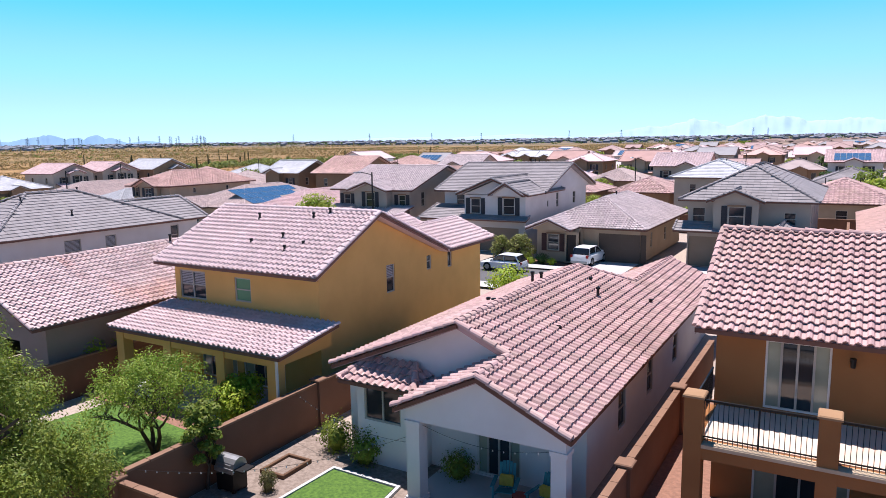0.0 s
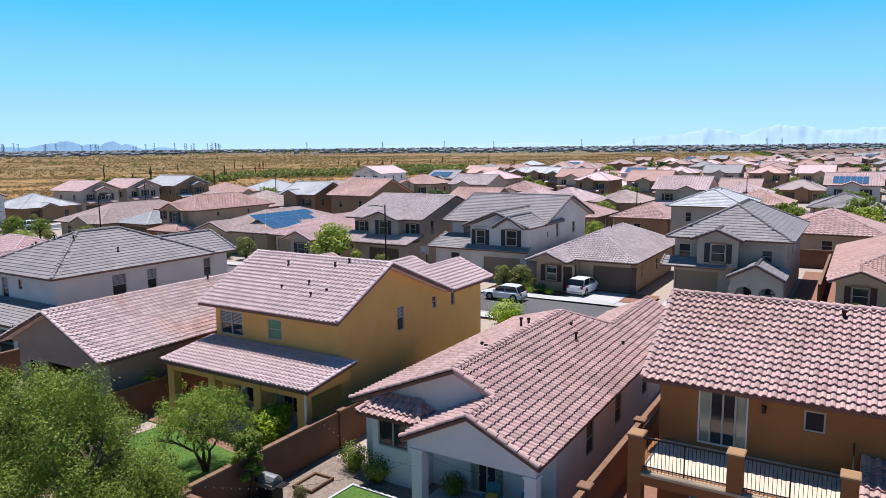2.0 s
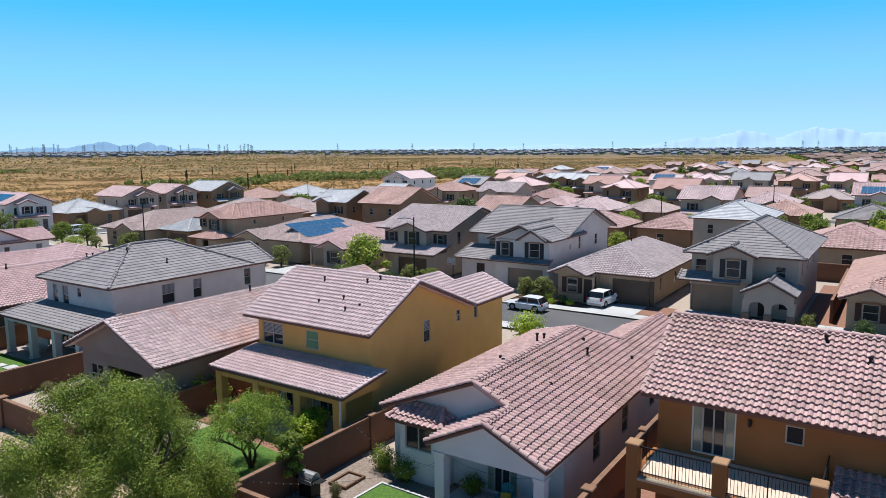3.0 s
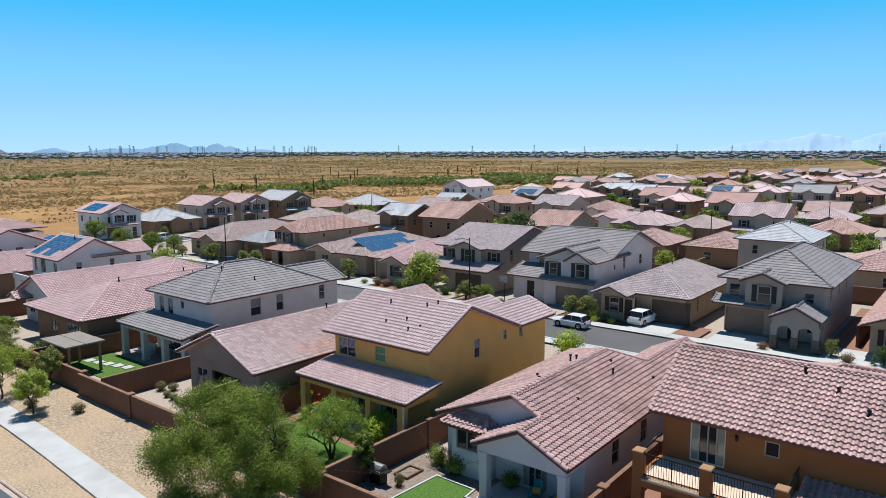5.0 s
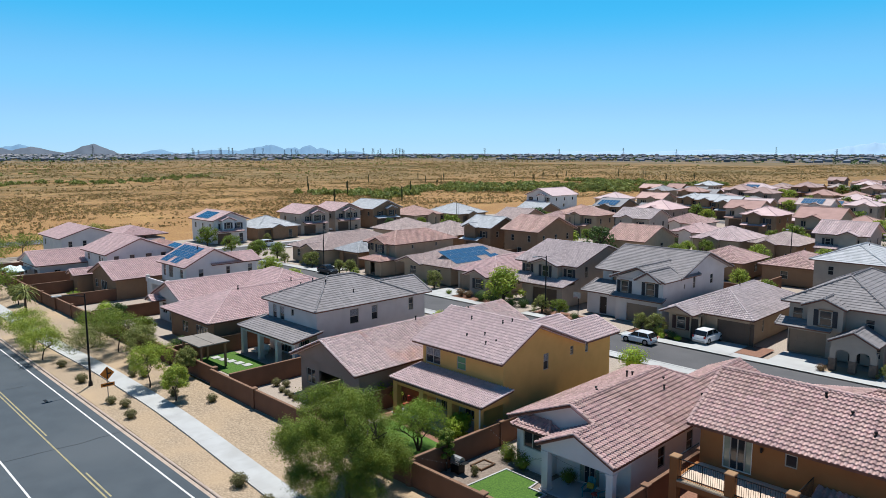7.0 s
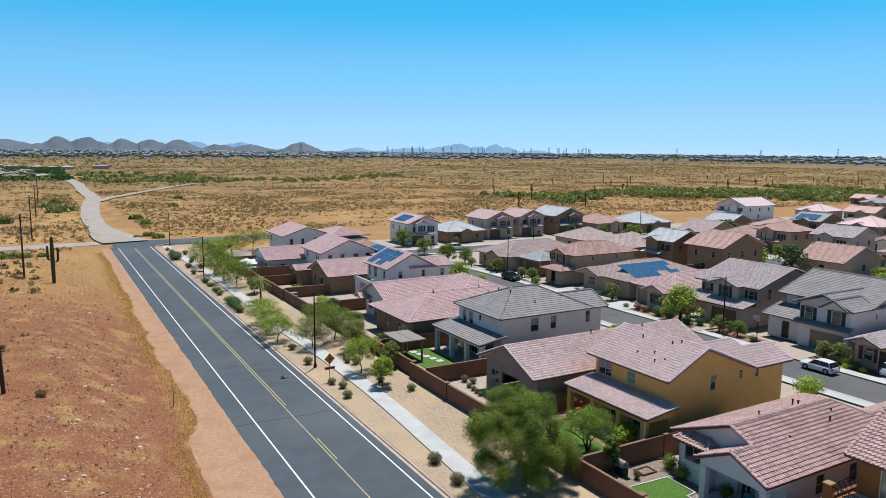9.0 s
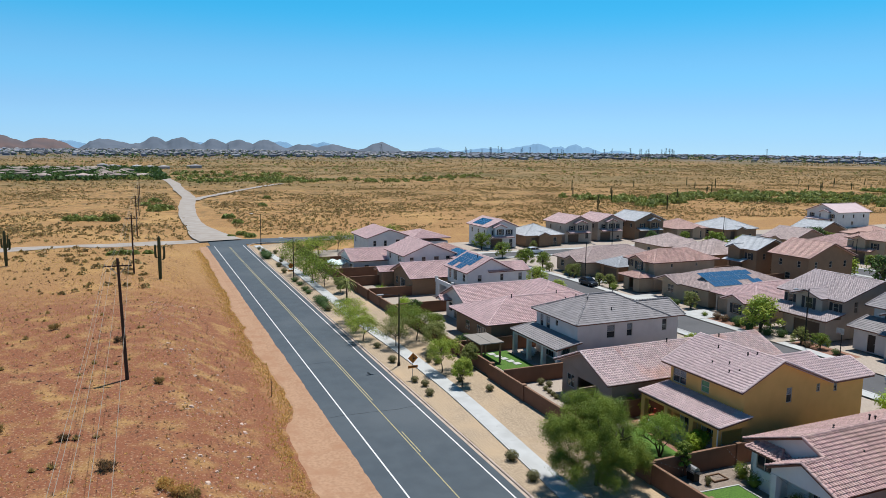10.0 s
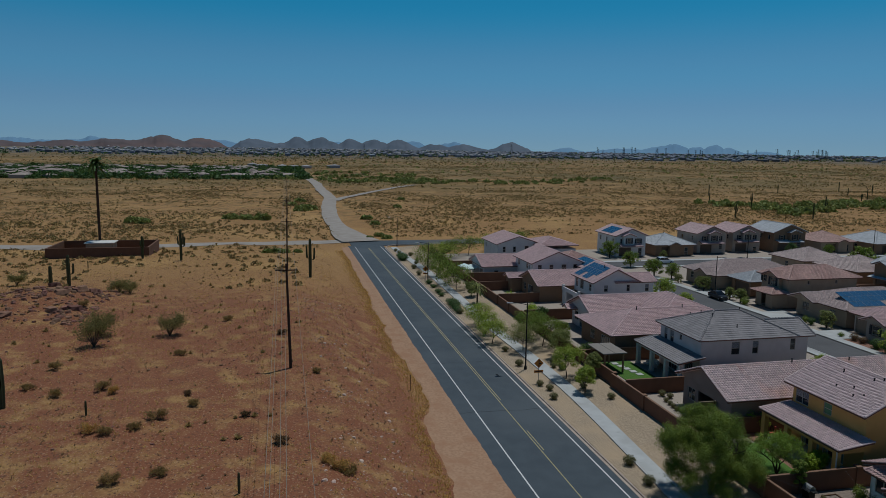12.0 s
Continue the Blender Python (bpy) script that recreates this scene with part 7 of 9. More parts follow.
# ---- desert growth ----
def scatter(name, label, pts, mat, tris, r0, r1, seed, flat_k=0.7, blade=False, r_of=None):
    """Countless plants as one mesh: each a handful of leaf triangles in a mound."""
    nr = np.random.RandomState(seed)
    n = len(pts)
    base_p = np.array([(x, y, float(ground_z(x, y))) for x, y in pts])
    R = nr.uniform(r0, r1, (n, 1)) if r_of is None else r_of
    c0 = np.repeat(base_p, tris, 0)
    RR = np.repeat(R, tris, 0)
    d = nr.normal(0, 1, (n * tris, 3))
    d[:, 2] = np.abs(d[:, 2]) * flat_k
    d /= np.maximum(np.linalg.norm(d, axis=1), 0.01)[:, None]
    c = c0 + d * RR * nr.uniform(0.35, 1.0, (n * tris, 1)) * np.array([1, 1, 0.9])
    if blade:
        root = c0 + d * RR * 0.25
        root[:, 2] = c0[:, 2]
        tip = c0 + d * RR
        side = np.cross(d, [0, 0, 1.0])
        side /= np.maximum(np.linalg.norm(side, axis=1), 0.01)[:, None]
        V = np.stack([root - side * RR * 0.07, root + side * RR * 0.07, tip], 1)
    else:
        t = nr.normal(0, 1, (n * tris, 3))
        t /= np.linalg.norm(t, axis=1)[:, None]
        e = np.cross(t, d)
        s = RR * nr.uniform(0.3, 0.6, (n * tris, 1))
        V = np.stack([c - t * s, c + t * s, c + (d * 0.6 + e) * s], 1)
    mb = MB()
    mb.v = [tuple(v) for v in V.reshape(-1, 3)]
    mb.f = [(3 * i, 3 * i + 1, 3 * i + 2) for i in range(n * tris)]
    return thing(name, mb, mat, label, "vegetation", kind="stuff", fix=False)


nr = np.random.RandomState(3)


def spots(n, x0, x1, y0, y1, seed, keep=None, grain=0.0):
    q = np.random.RandomState(seed)
    x, y = q.uniform(x0, x1, n), q.uniform(y0, y1, n)
    ok = np.ones(n, bool)
    if grain:
        ok &= value_noise(x, y, grain, seed) > q.uniform(0.2, 0.75, n)
    if keep is not None:
        ok &= keep(x, y)
    return list(zip(x[ok], y[ok]))


def off_tracks(x, y):
    road = (np.abs(y - 0.5) > 6.5) | (x > -170)
    xt = np.abs(x + 176 + 0.28 * np.maximum(0, -y - 80)) > 6
    return road & xt & ~((x > -186) & (y > -9))


def wild(x, y):
    return off_tracks(x, y) & ~((x > -176) & (y > -12)) & ~((x > -158) & (y > 9))


bank = lambda x, y: (y < -11 - 1.5 * np.sin(x / 7)) & off_tracks(x, y)
def clumped(x, y):
    """Scrub grows in loose drifts, with barer ground between."""
    q = np.random.RandomState(int(abs(x[0]) * 100) % 9999)
    return wild(x, y) & (0.65 * value_noise(x, y, 26.0, 44) + 0.35 * value_noise(x, y, 7.0, 45) > q.uniform(0.28, 0.70, len(x)))


scatter("scrub_far", "brown-olive creosote scrub dotting the flats", spots(58000, -430, -165, -170, 520, 11, clumped), M["scrub"], 10, 0.28, 0.85, 1, 0.9)
scatter("scrub_far", "straw-brown bursage between the creosote bushes", spots(46000, -430, -158, -170, 520, 47, clumped), M["bursage"], 5, 0.2, 0.6, 33, 0.9)
scatter("scrub_distant", "scrub in loose bands across the far plain", spots(46000, -1100, -430, -420, 1150, 12, clumped), M["scrub"], 6, 0.7, 1.7, 2, 0.8)
scatter("scrub_distant", "scrub in loose bands across the far plain", spots(20000, -430, -140, 520, 1500, 48, clumped), M["scrub"], 6, 0.6, 1.5, 34, 0.8)
scatter("scrub_horizon", "faint scrub cover towards the horizon", spots(16000, -2400, -1000, -900, 2300, 49, None, 120), M["scrub"], 4, 2.0, 4.5, 35, 0.5)
scatter("dry_grass", "golden dry grass patches on the stony rise", spots(26000, -120, 30, -70, -10, 42, bank, 5), M["dry_grass"], 7, 0.07, 0.2, 32, 1.4, True)


def wash(x, y):
    return np.abs(x + 285 - 0.14 * (y - 210) + 12 * np.sin(y / 34)) < 34 + 12 * np.sin(y / 23) + 22 * smooth(y, 230, 380)


scatter("wash_trees", "green palo verde thicket along the wash", spots(2600, -400, -180, 200, 470, 13, wash, 15), M["leaf_wash"], 90, 1.4, 3.0, 3, 1.1)
scatter("wash_trees", "green thicket along a distant wash", spots(900, -660, -490, 60, 300, 14, lambda x, y: np.abs(x + 560 + 0.35 * (y - 180) + 20 * np.sin(y / 40)) < 24, 25), M["leaf_wash"], 60, 1.3, 3.0, 4, 0.9)
GREEN = [(-237, -73, 2.4), (-235, -70, 1.8), (-286, -13, 2.6), (-283, -15, 2.2), (-289, -10, 2.0), (-247, -41.5, 2.2), (-247, -36, 2.0), (-246, -30, 2.3), (-155, -26.4, 1.0), (-154, -24, 1.1), (-152, -22.2, 1.0),
         (-153, -19, 0.9), (-246, 9.3, 1.7), (-226, 10, 1.4), (-185, 3.0, 0.9), (-184, 8.1, 1.3), (-190, 6.5, 1.2), (-300, 30, 1.5), (-330, -14, 2.0), (-310, -18, 1.6), (-350, 40, 1.6)]
scatter("wash_trees", "rounded green bushes beside the dirt tracks", [(x + 0.5 * r * math.cos(k * 2.4), y + 0.5 * r * math.sin(k * 2.4)) for x, y, r in GREEN for k in range(4)], M["leaf_wash"], 170, 0.8, 1.5, 5, 0.95,
        r_of=np.array([[r * (0.75 + 0.1 * (k % 3))] for x, y, r in GREEN for k in range(4)]))
scatter("wash_trees", "green thicket where the dirt road meets the far estate", spots(500, -760, -520, -60, 110, 15, lambda x, y: np.abs(y - 0.5) > 9, 30), M["leaf_wash"], 60, 1.4, 3.4, 37, 0.9)
scatter("wash_trees", "scattered green trees far across the plain", spots(700, -1500, -560, -300, 1200, 16, None, 160), M["leaf_wash"], 22, 1.4, 2.8, 6, 0.8)
scatter("dry_grass", "tufts of dry straw-coloured grass", spots(22000, -165, 30, -95, -9.0, 17, bank, 12), M["dry_grass"], 9, 0.10, 0.30, 7, 1.4, True)
scatter("dry_grass", "straw-coloured grass along the dirt shoulder", [(x, float(shoulder_y(np.float64(x))) + 0.25 - abs(q) * 0.9) for x, q in zip(nr.uniform(-160, 30, 9000), nr.normal(0, 1, 9000))], M["dry_grass"], 10, 0.08, 0.30, 8, 1.5, True)
scatter("dead_brush", "low grey-brown dead brush on stony soil", spots(15000, -165, 30, -110, -11, 18, bank, 6), M["brush_dead"], 16, 0.06, 0.3, 9, 1.1, True)
scatter("creosote", "olive creosote bushes on the rise", spots(900, -165, 20, -110, -20, 19, bank, 9), M["creosote"], 90, 0.14, 0.55, 10, 1.3, True)
scatter("creosote", "low olive scrub on the flats past the rise", spots(3400, -240, -100, -220, -20, 20, bank, 14), M["scrub"], 30, 0.25, 0.8, 11, 0.9)


def desert_bush(x, y, r, h, mat, label, seed):
    """A twiggy bush: bent stems fanning out of one root, with small leaves along their outer half."""
    q = np.random.RandomState(seed)
    z = float(ground_z(x, y))
    ob = base("desert_bush", x, y, z, label, "bush", "desert bushes")
    stems, leaves = MB(), MB()
    for k in range(16 if r > 1 else 11):
        a, out = q.uniform(0, 6.28), r * q.uniform(0.35, 1.0)
        p = Vector((x, y, z))
        mid = Vector((x + math.cos(a) * out * 0.45, y + math.sin(a) * out * 0.45, z + h * q.uniform(0.35, 0.6)))
        tip = Vector((x + math.cos(a + 0.3) * out, y + math.sin(a + 0.3) * out, z + h * q.uniform(0.6, 1.0) * (1.1 - 0.35 * out / r)))
        stems.tube(p, mid, 0.018 * r + 0.008, 0.012 * r + 0.006, 4, False)
        stems.tube(mid, tip, 0.012 * r + 0.006, 0.005, 4, False)
        for j in range(int(70 + 40 * r)):
            t = q.uniform(0.1, 1.05)
            c = mid.lerp(tip, t) + Vector(q.normal(0, 0.16 * r, 3))
            c.z = max(c.z, z + 0.04)
            d = Vector(q.normal(0, 1, 3)).normalized() * (0.045 + 0.03 * r) * q.uniform(0.6, 1.4)
            e = d.orthogonal() * 0.3
            leaves.add([c - d, c + e, c + d, c - e], [(0, 1, 2, 3)])
    part("branchwork", stems, M["bark"], ob)
    part("foliage", leaves, mat, ob)


BIG = [(-60, -44.0, 2.2, 3.3, "brittlebush"), (-65, -44.4, 2.2, 3.6, "brittlebush"), (-64, -36.4, 2.1, 2.9, "brittlebush"), (-97, -49, 2.0, 2.2, "brittlebush"), (-95, -47, 1.6, 1.9, "brittlebush"), (-111, -69.0, 1.9, 2.3, "brittlebush"), (-77, -49.5, 1.0, 0.9, "creosote"),
       (-44, -39.5, 0.9, 0.8, "creosote"), (-42.5, -38.2, 0.7, 0.7, "dry_grass"), (-35, -33.3, 0.95, 0.8, "creosote"), (-33, -37.9, 0.9, 0.7, "dry_grass"), (-32.2, -36.6, 0.7, 0.6, "creosote"), (-43, -43.2, 0.8, 0.7, "creosote"), (-33, -34.6, 0.6, 0.5, "creosote"),
       (-24.4, -18.8, 0.95, 0.6, "dry_grass"), (-25.2, -19.6, 0.7, 0.6, "dry_grass"), (-23.8, -18.0, 0.7, 0.5, "creosote"), (-29, -22.9, 0.75, 0.6, "brush_dead"), (-52, -45.8, 0.8, 0.8, "creosote"), (-46, -46.4, 0.7, 0.6, "creosote"), (-35, -26, 0.5, 0.4, "brush_dead"),
       (-25, -31.4, 0.7, 0.5, "creosote"), (-24, -34.5, 0.8, 0.7, "creosote"), (-62, -22.9, 0.7, 0.6, "brush_dead"), (-47, -19.4, 0.6, 0.5, "creosote"), (-38, -30.4, 0.7, 0.55, "creosote"), (-41, -31.5, 0.5, 0.45, "brush_dead"), (-55, -34, 0.7, 0.6, "creosote"), (-70, -30, 0.8, 0.7, "creosote")]
for k, (x, y, r, h, m) in enumerate(BIG):
    desert_bush(x, y, r, h, M[m], {"brittlebush": "sprawling grey-green desert bush on stony soil", "creosote": "twiggy olive creosote bush on stony soil", "dry_grass": "straw-coloured dry bush on stony soil", "brush_dead": "dark dead brush on stony soil"}[m], 60 + k)
# stones
def stones(name, label, pts, mat, r0, r1, seed):
    q = np.random.RandomState(seed)
    ring = [(math.cos(k * 1.047), math.sin(k * 1.047)) for k in range(6)]
    oct_v = np.array([(u, v, -0.3) for u, v in ring] + [(u * 0.7, v * 0.7, 0.4) for u, v in ring], float)
    oct_f = [(k, (k + 1) % 6, 6 + (k + 1) % 6, 6 + k) for k in range(6)] + [(6, 7, 8, 9, 10, 11)]
    mb = MB()
    for i, (x, y) in enumerate(pts):
        r = q.uniform(r0, r1) * (1 + 1.5 * (q.rand() < 0.08))
        a = q.uniform(0, 6.28)
        v = oct_v * (r * q.uniform(0.7, 1.25, (12, 3))) * np.array([1, q.uniform(0.6, 1), q.uniform(0.5, 1)])
        rot = np.array([[math.cos(a), -math.sin(a), 0], [math.sin(a), math.cos(a), 0], [0, 0, 1]])
        mb.add((v @ rot.T + np.array([x, y, float(ground_z(x, y)) + r * 0.1])).tolist(), oct_f)
    return thing(name, mb, mat, label, "stones", kind="stuff", fix=False)


stones("stones", "scattered dark red stones on the rise", spots(9000, -150, 28, -95, -11, 23, bank), M["rock"], 0.025, 0.10, 1)
stones("stones", "pale caliche stones beside the road", spots(1100, -95, 0, -20, -12.5, 24, None, 5), M["rock_pale"], 0.03, 0.12, 2)
stones("boulders", "dark weathered boulders on a rocky outcrop", spots(1500, -98, -70, -68, -48, 25, None, 6), M["rock"], 0.12, 0.5, 3)


# saguaros
def saguaro(x, y, h, arms, seed):
    rr = random.Random(seed)
    z = float(ground_z(x, y))
    ob = base("saguaro", x, y, z, "tall ribbed saguaro cactus with %s" % ("upturned arms" if arms else "a single stem"), "cactus", "saguaros")

    def column(path, r):
        mb = MB()
        n = 14
        rings = []
        for i, p in enumerate(path):
            t = i / (len(path) - 1)
            rad = r * (0.8 + 0.2 * math.sin(math.pi * min(1, t * 1.3))) * (1 if t < 0.93 else 0.55)
            rings.append([(p[0] + rad * (1 if k % 2 else 0.82) * math.cos(2 * math.pi * k / n), p[1] + rad * (1 if k % 2 else 0.82) * math.sin(2 * math.pi * k / n), p[2]) for k in range(n)])
        for a in rings:
            mb.v.extend(a)
        for i in range(len(path) - 1):
            for k in range(n):
                mb.f.append((i * n + k, i * n + (k + 1) % n, (i + 1) * n + (k + 1) % n, (i + 1) * n + k))
        mb.f.append(tuple(range((len(path) - 1) * n, len(path) * n)))
        return mb
    part("stem", column([(x, y, z + h * t) for t in (-0.02, 0.2, 0.4, 0.6, 0.8, 0.95, 1.0)], 0.32 if h > 2 else 0.1), M["cactus"], ob)
    for k in range(arms):
        a = rr.uniform(0, 6.28)
        b = h * rr.uniform(0.35, 0.55)
        L = h * rr.uniform(0.25, 0.4)
        dx, dy = math.cos(a), math.sin(a)
        part("arm", column([(x + dx * s, y + dy * s, z + b + q) for s, q in ((0.2, -0.1), (0.55, 0.0), (0.75, 0.25), (0.8, L * 0.5), (0.8, L * 0.95), (0.8, L))], 0.2), M["cactus"], ob)


for i, (x, y, h, arms) in enumerate(((-111.5, -17.6, 7.6, 2), (-139, -45, 7.0, 3), (-144, -54, 5.2, 2), (-102.2, -58.0, 6.0, 1), (-104.2, -61.4, 4.0, 0), (-41.0, -46.9, 4.6, 2), (-21.0, -25.7, 1.5, 0), (-37.0, -39.1, 1.3, 0), (-130, -62, 1.6, 0))):
    saguaro(x, y, h, arms, i)
rs = random.Random(9)
for i in range(26):
    saguaro(rs.uniform(-420, -230), rs.uniform(140, 620), rs.uniform(4, 8), rs.choice([0, 1, 2]), 40 + i)

# ---- poles, lamps, signs ----
def street_lamp(x, y, z, h, arm=(0, -1), label="dark steel street lamp with a curved arm"):
    ob = base("street_lamp", x, y, z, label, "street lamp", "street lamps")
    part("lamp_base", MB().tube((x, y, z - 0.1), (x, y, z + 0.35), 0.2, 0.16, 10), M["metal_black"], ob)
    part("pole", MB().tube((x, y, z), (x, y, z + h), 0.1, 0.065, 10), M["metal_black"], ob)
    a = MB()
    p = Vector((x, y, z + h - 0.25))
    for i in range(4):
        q = Vector((x + arm[0] * 0.5 * (i + 1), y + arm[1] * 0.5 * (i + 1), z + h - 0.25 + 0.32 * math.sin((i + 1) / 4 * 1.5)))
        a.tube(p, q, 0.04, 0.038, 6)
        p = q
    part("arm", a, M["metal_black"], ob)
    hx, hy = x + arm[0] * 2.25, y + arm[1] * 2.25
    hd = part("lamp_head", MB().bbox(hx - 0.14 - abs(arm[0]) * 0.25, hx + 0.14 + abs(arm[0]) * 0.25, hy - 0.14 - abs(arm[1]) * 0.25, hy + 0.14 + abs(arm[1]) * 0.25, z + h + 0.02, z + h + 0.14, 0.04), M["metal_grey"], ob)
    part("lens", MB().box(hx - 0.1, hx + 0.1, hy - 0.1, hy + 0.1, z + h - 0.01, z + h + 0.02), M["bulb"], hd)


street_lamp(-53.95, 6.3, 0.2, 8.3)
street_lamp(-112.0, 5.9, 0.2, 8.0)
street_lamp(-166.0, 8.2, 0.1, 8.0)
street_lamp(-40.3, 55.0, z_at(-40, 55), 7.2)
street_lamp(-87.6, 55.1, z_at(-87, 55), 7.0, (1, 0))
for x, y in ((-31.0, 111.0), (-75, 111.0), (-20, 150), (-128.8, 92), (-60, 187), (-128.8, 130)):
    street_lamp(x, y, z_at(x, y), 7.0)


def utility_pole(x, y, h, lean=0.0):
    z = float(ground_z(x, y))
    ob = base("utility_pole", x, y, z, "weathered brown wooden utility pole with crossarm", "utility pole", "utility poles")
    part("pole", MB().tube((x, y, z - 0.3), (x, y + lean, z + h), 0.17, 0.11, 10), M["wood_pole"], ob)
    part("crossarm", MB().box(x - 0.06, x + 0.06, y + lean - 1.15, y + lean + 1.15, z + h - 0.75, z + h - 0.63), M["wood_pole"], ob)
    for k in (-1.05, -0.4, 0.4, 1.05):
        part("insulator", MB().tube((x, y + lean + k, z + h - 0.63), (x, y + lean + k, z + h - 0.45), 0.05, 0.035, 8), M["cap_stone"], ob)
    part("brace", MB().tube((x, y + lean, z + h - 1.5), (x, y + lean + 0.75, z + h - 0.72), 0.025, 0.025, 5).tube((x, y + lean, z + h - 1.5), (x, y + lean - 0.75, z + h - 0.72), 0.025, 0.025, 5), M["metal_grey"], ob)
    return Vector((x, y + lean, z + h - 0.45))


tops = [utility_pole(22, -22.4, 11.0), utility_pole(-48.3, -22.0, 11.2, -0.3), utility_pole(-119.3, -21.9, 11.0), utility_pole(-190, -21.5, 11.5), utility_pole(-262, -21.0, 11.5), utility_pole(-335, -20.6, 11.5)]
def strung(k, drop, sag):
    """The points of a cable that hangs from pole to pole."""
    pts = [tops[0] + Vector((0, k, -drop))]
    for a, b in zip(tops[:-1], tops[1:]):
        pts += [a.lerp(b, t / 16) + Vector((0, k, -drop - 4 * sag * t / 16 * (1 - t / 16))) for t in range(1, 17)]
    return pts


for k in (-1.05, -0.85, -0.45, 0.9):
    thing("power_line", MB().rope(strung(k, 0, 1.1), 0.011), M["wire"], "sagging pale overhead power line", "cable", "power lines")
thing("phone_line", MB().rope(strung(-0.2, 1.9, 1.4), 0.013), M["wire"], "thick lower telephone cable", "cable", "power lines")


def warning_sign(x, y, z, h=2.9, size=0.58):
    ob = base("warning_sign", x, y, z, "orange diamond warning sign on a thin steel post", "road sign", "road signs")
    part("post", MB().box(x - 0.03, x + 0.03, y - 0.03, y + 0.03, z - 0.1, z + h), M["metal_grey"], ob)
    d = [(x + 0.05, y, z + h - 1.08), (x + 0.05, y + size, z + h - 0.5), (x + 0.05, y, z + h + 0.08), (x + 0.05, y - size, z + h - 0.5)]
    s = part("diamond_plate", MB().prism(d, (0.02, 0, 0)), M["sign_orange"], ob, "orange diamond plate")
    part("symbol", MB().box(x + 0.072, x + 0.08, y - 0.05, y + 0.05, z + h - 0.95, z + h - 0.05).box(x + 0.072, x + 0.08, y + 0.05, y + 0.32, z + h - 0.58, z + h - 0.46), M["sign_black"], s, "black side road symbol")
    pl = part("small_plate", MB().box(x + 0.05, x + 0.07, y - 0.55, y + 0.55, z + h - 1.62, z + h - 1.32), M["sign_orange"], ob, "orange supplementary plate")
    part("lettering_bar", MB().box(x + 0.072, x + 0.078, y - 0.42, y + 0.42, z + h - 1.52, z + h - 1.42), M["sign_black"], pl)


warning_sign(-48.7, 6.0, 0.13)
warning_sign(-114.0, 5.8, 0.13)
# thin marker post on the shoulder
mk = base("marker_post", -49.0, -9.0, float(ground_z(-49, -9)), "thin bent brown marker post in dirt", "marker post")
part("stake", MB().tube((-49.0, -9.0, -0.2), (-49.0, -9.0, 1.95), 0.035, 0.03, 6), M["wood_pole"], mk)
part("foot", MB().tube((-49.0, -9.0, 0.14), (-48.5, -9.4, 0.14), 0.03, 0.02, 6), M["wood_pole"], mk)


# ---- vehicles ----
def loft(stations, mb):
    """Skin a row of closed rings."""
    n = len(stations[0])
    k0 = len(mb.v)
    for r in stations:
        mb.v.extend(r)
    for i in range(len(stations) - 1):
        for k in range(n):
            mb.f.append((k0 + i * n + k, k0 + i * n + (k + 1) % n, k0 + (i + 1) * n + (k + 1) % n, k0 + (i + 1) * n + k))
    mb.f.append(tuple(k0 + k for k in range(n - 1, -1, -1)))
    mb.f.append(tuple(k0 + (len(stations) - 1) * n + k for k in range(n)))


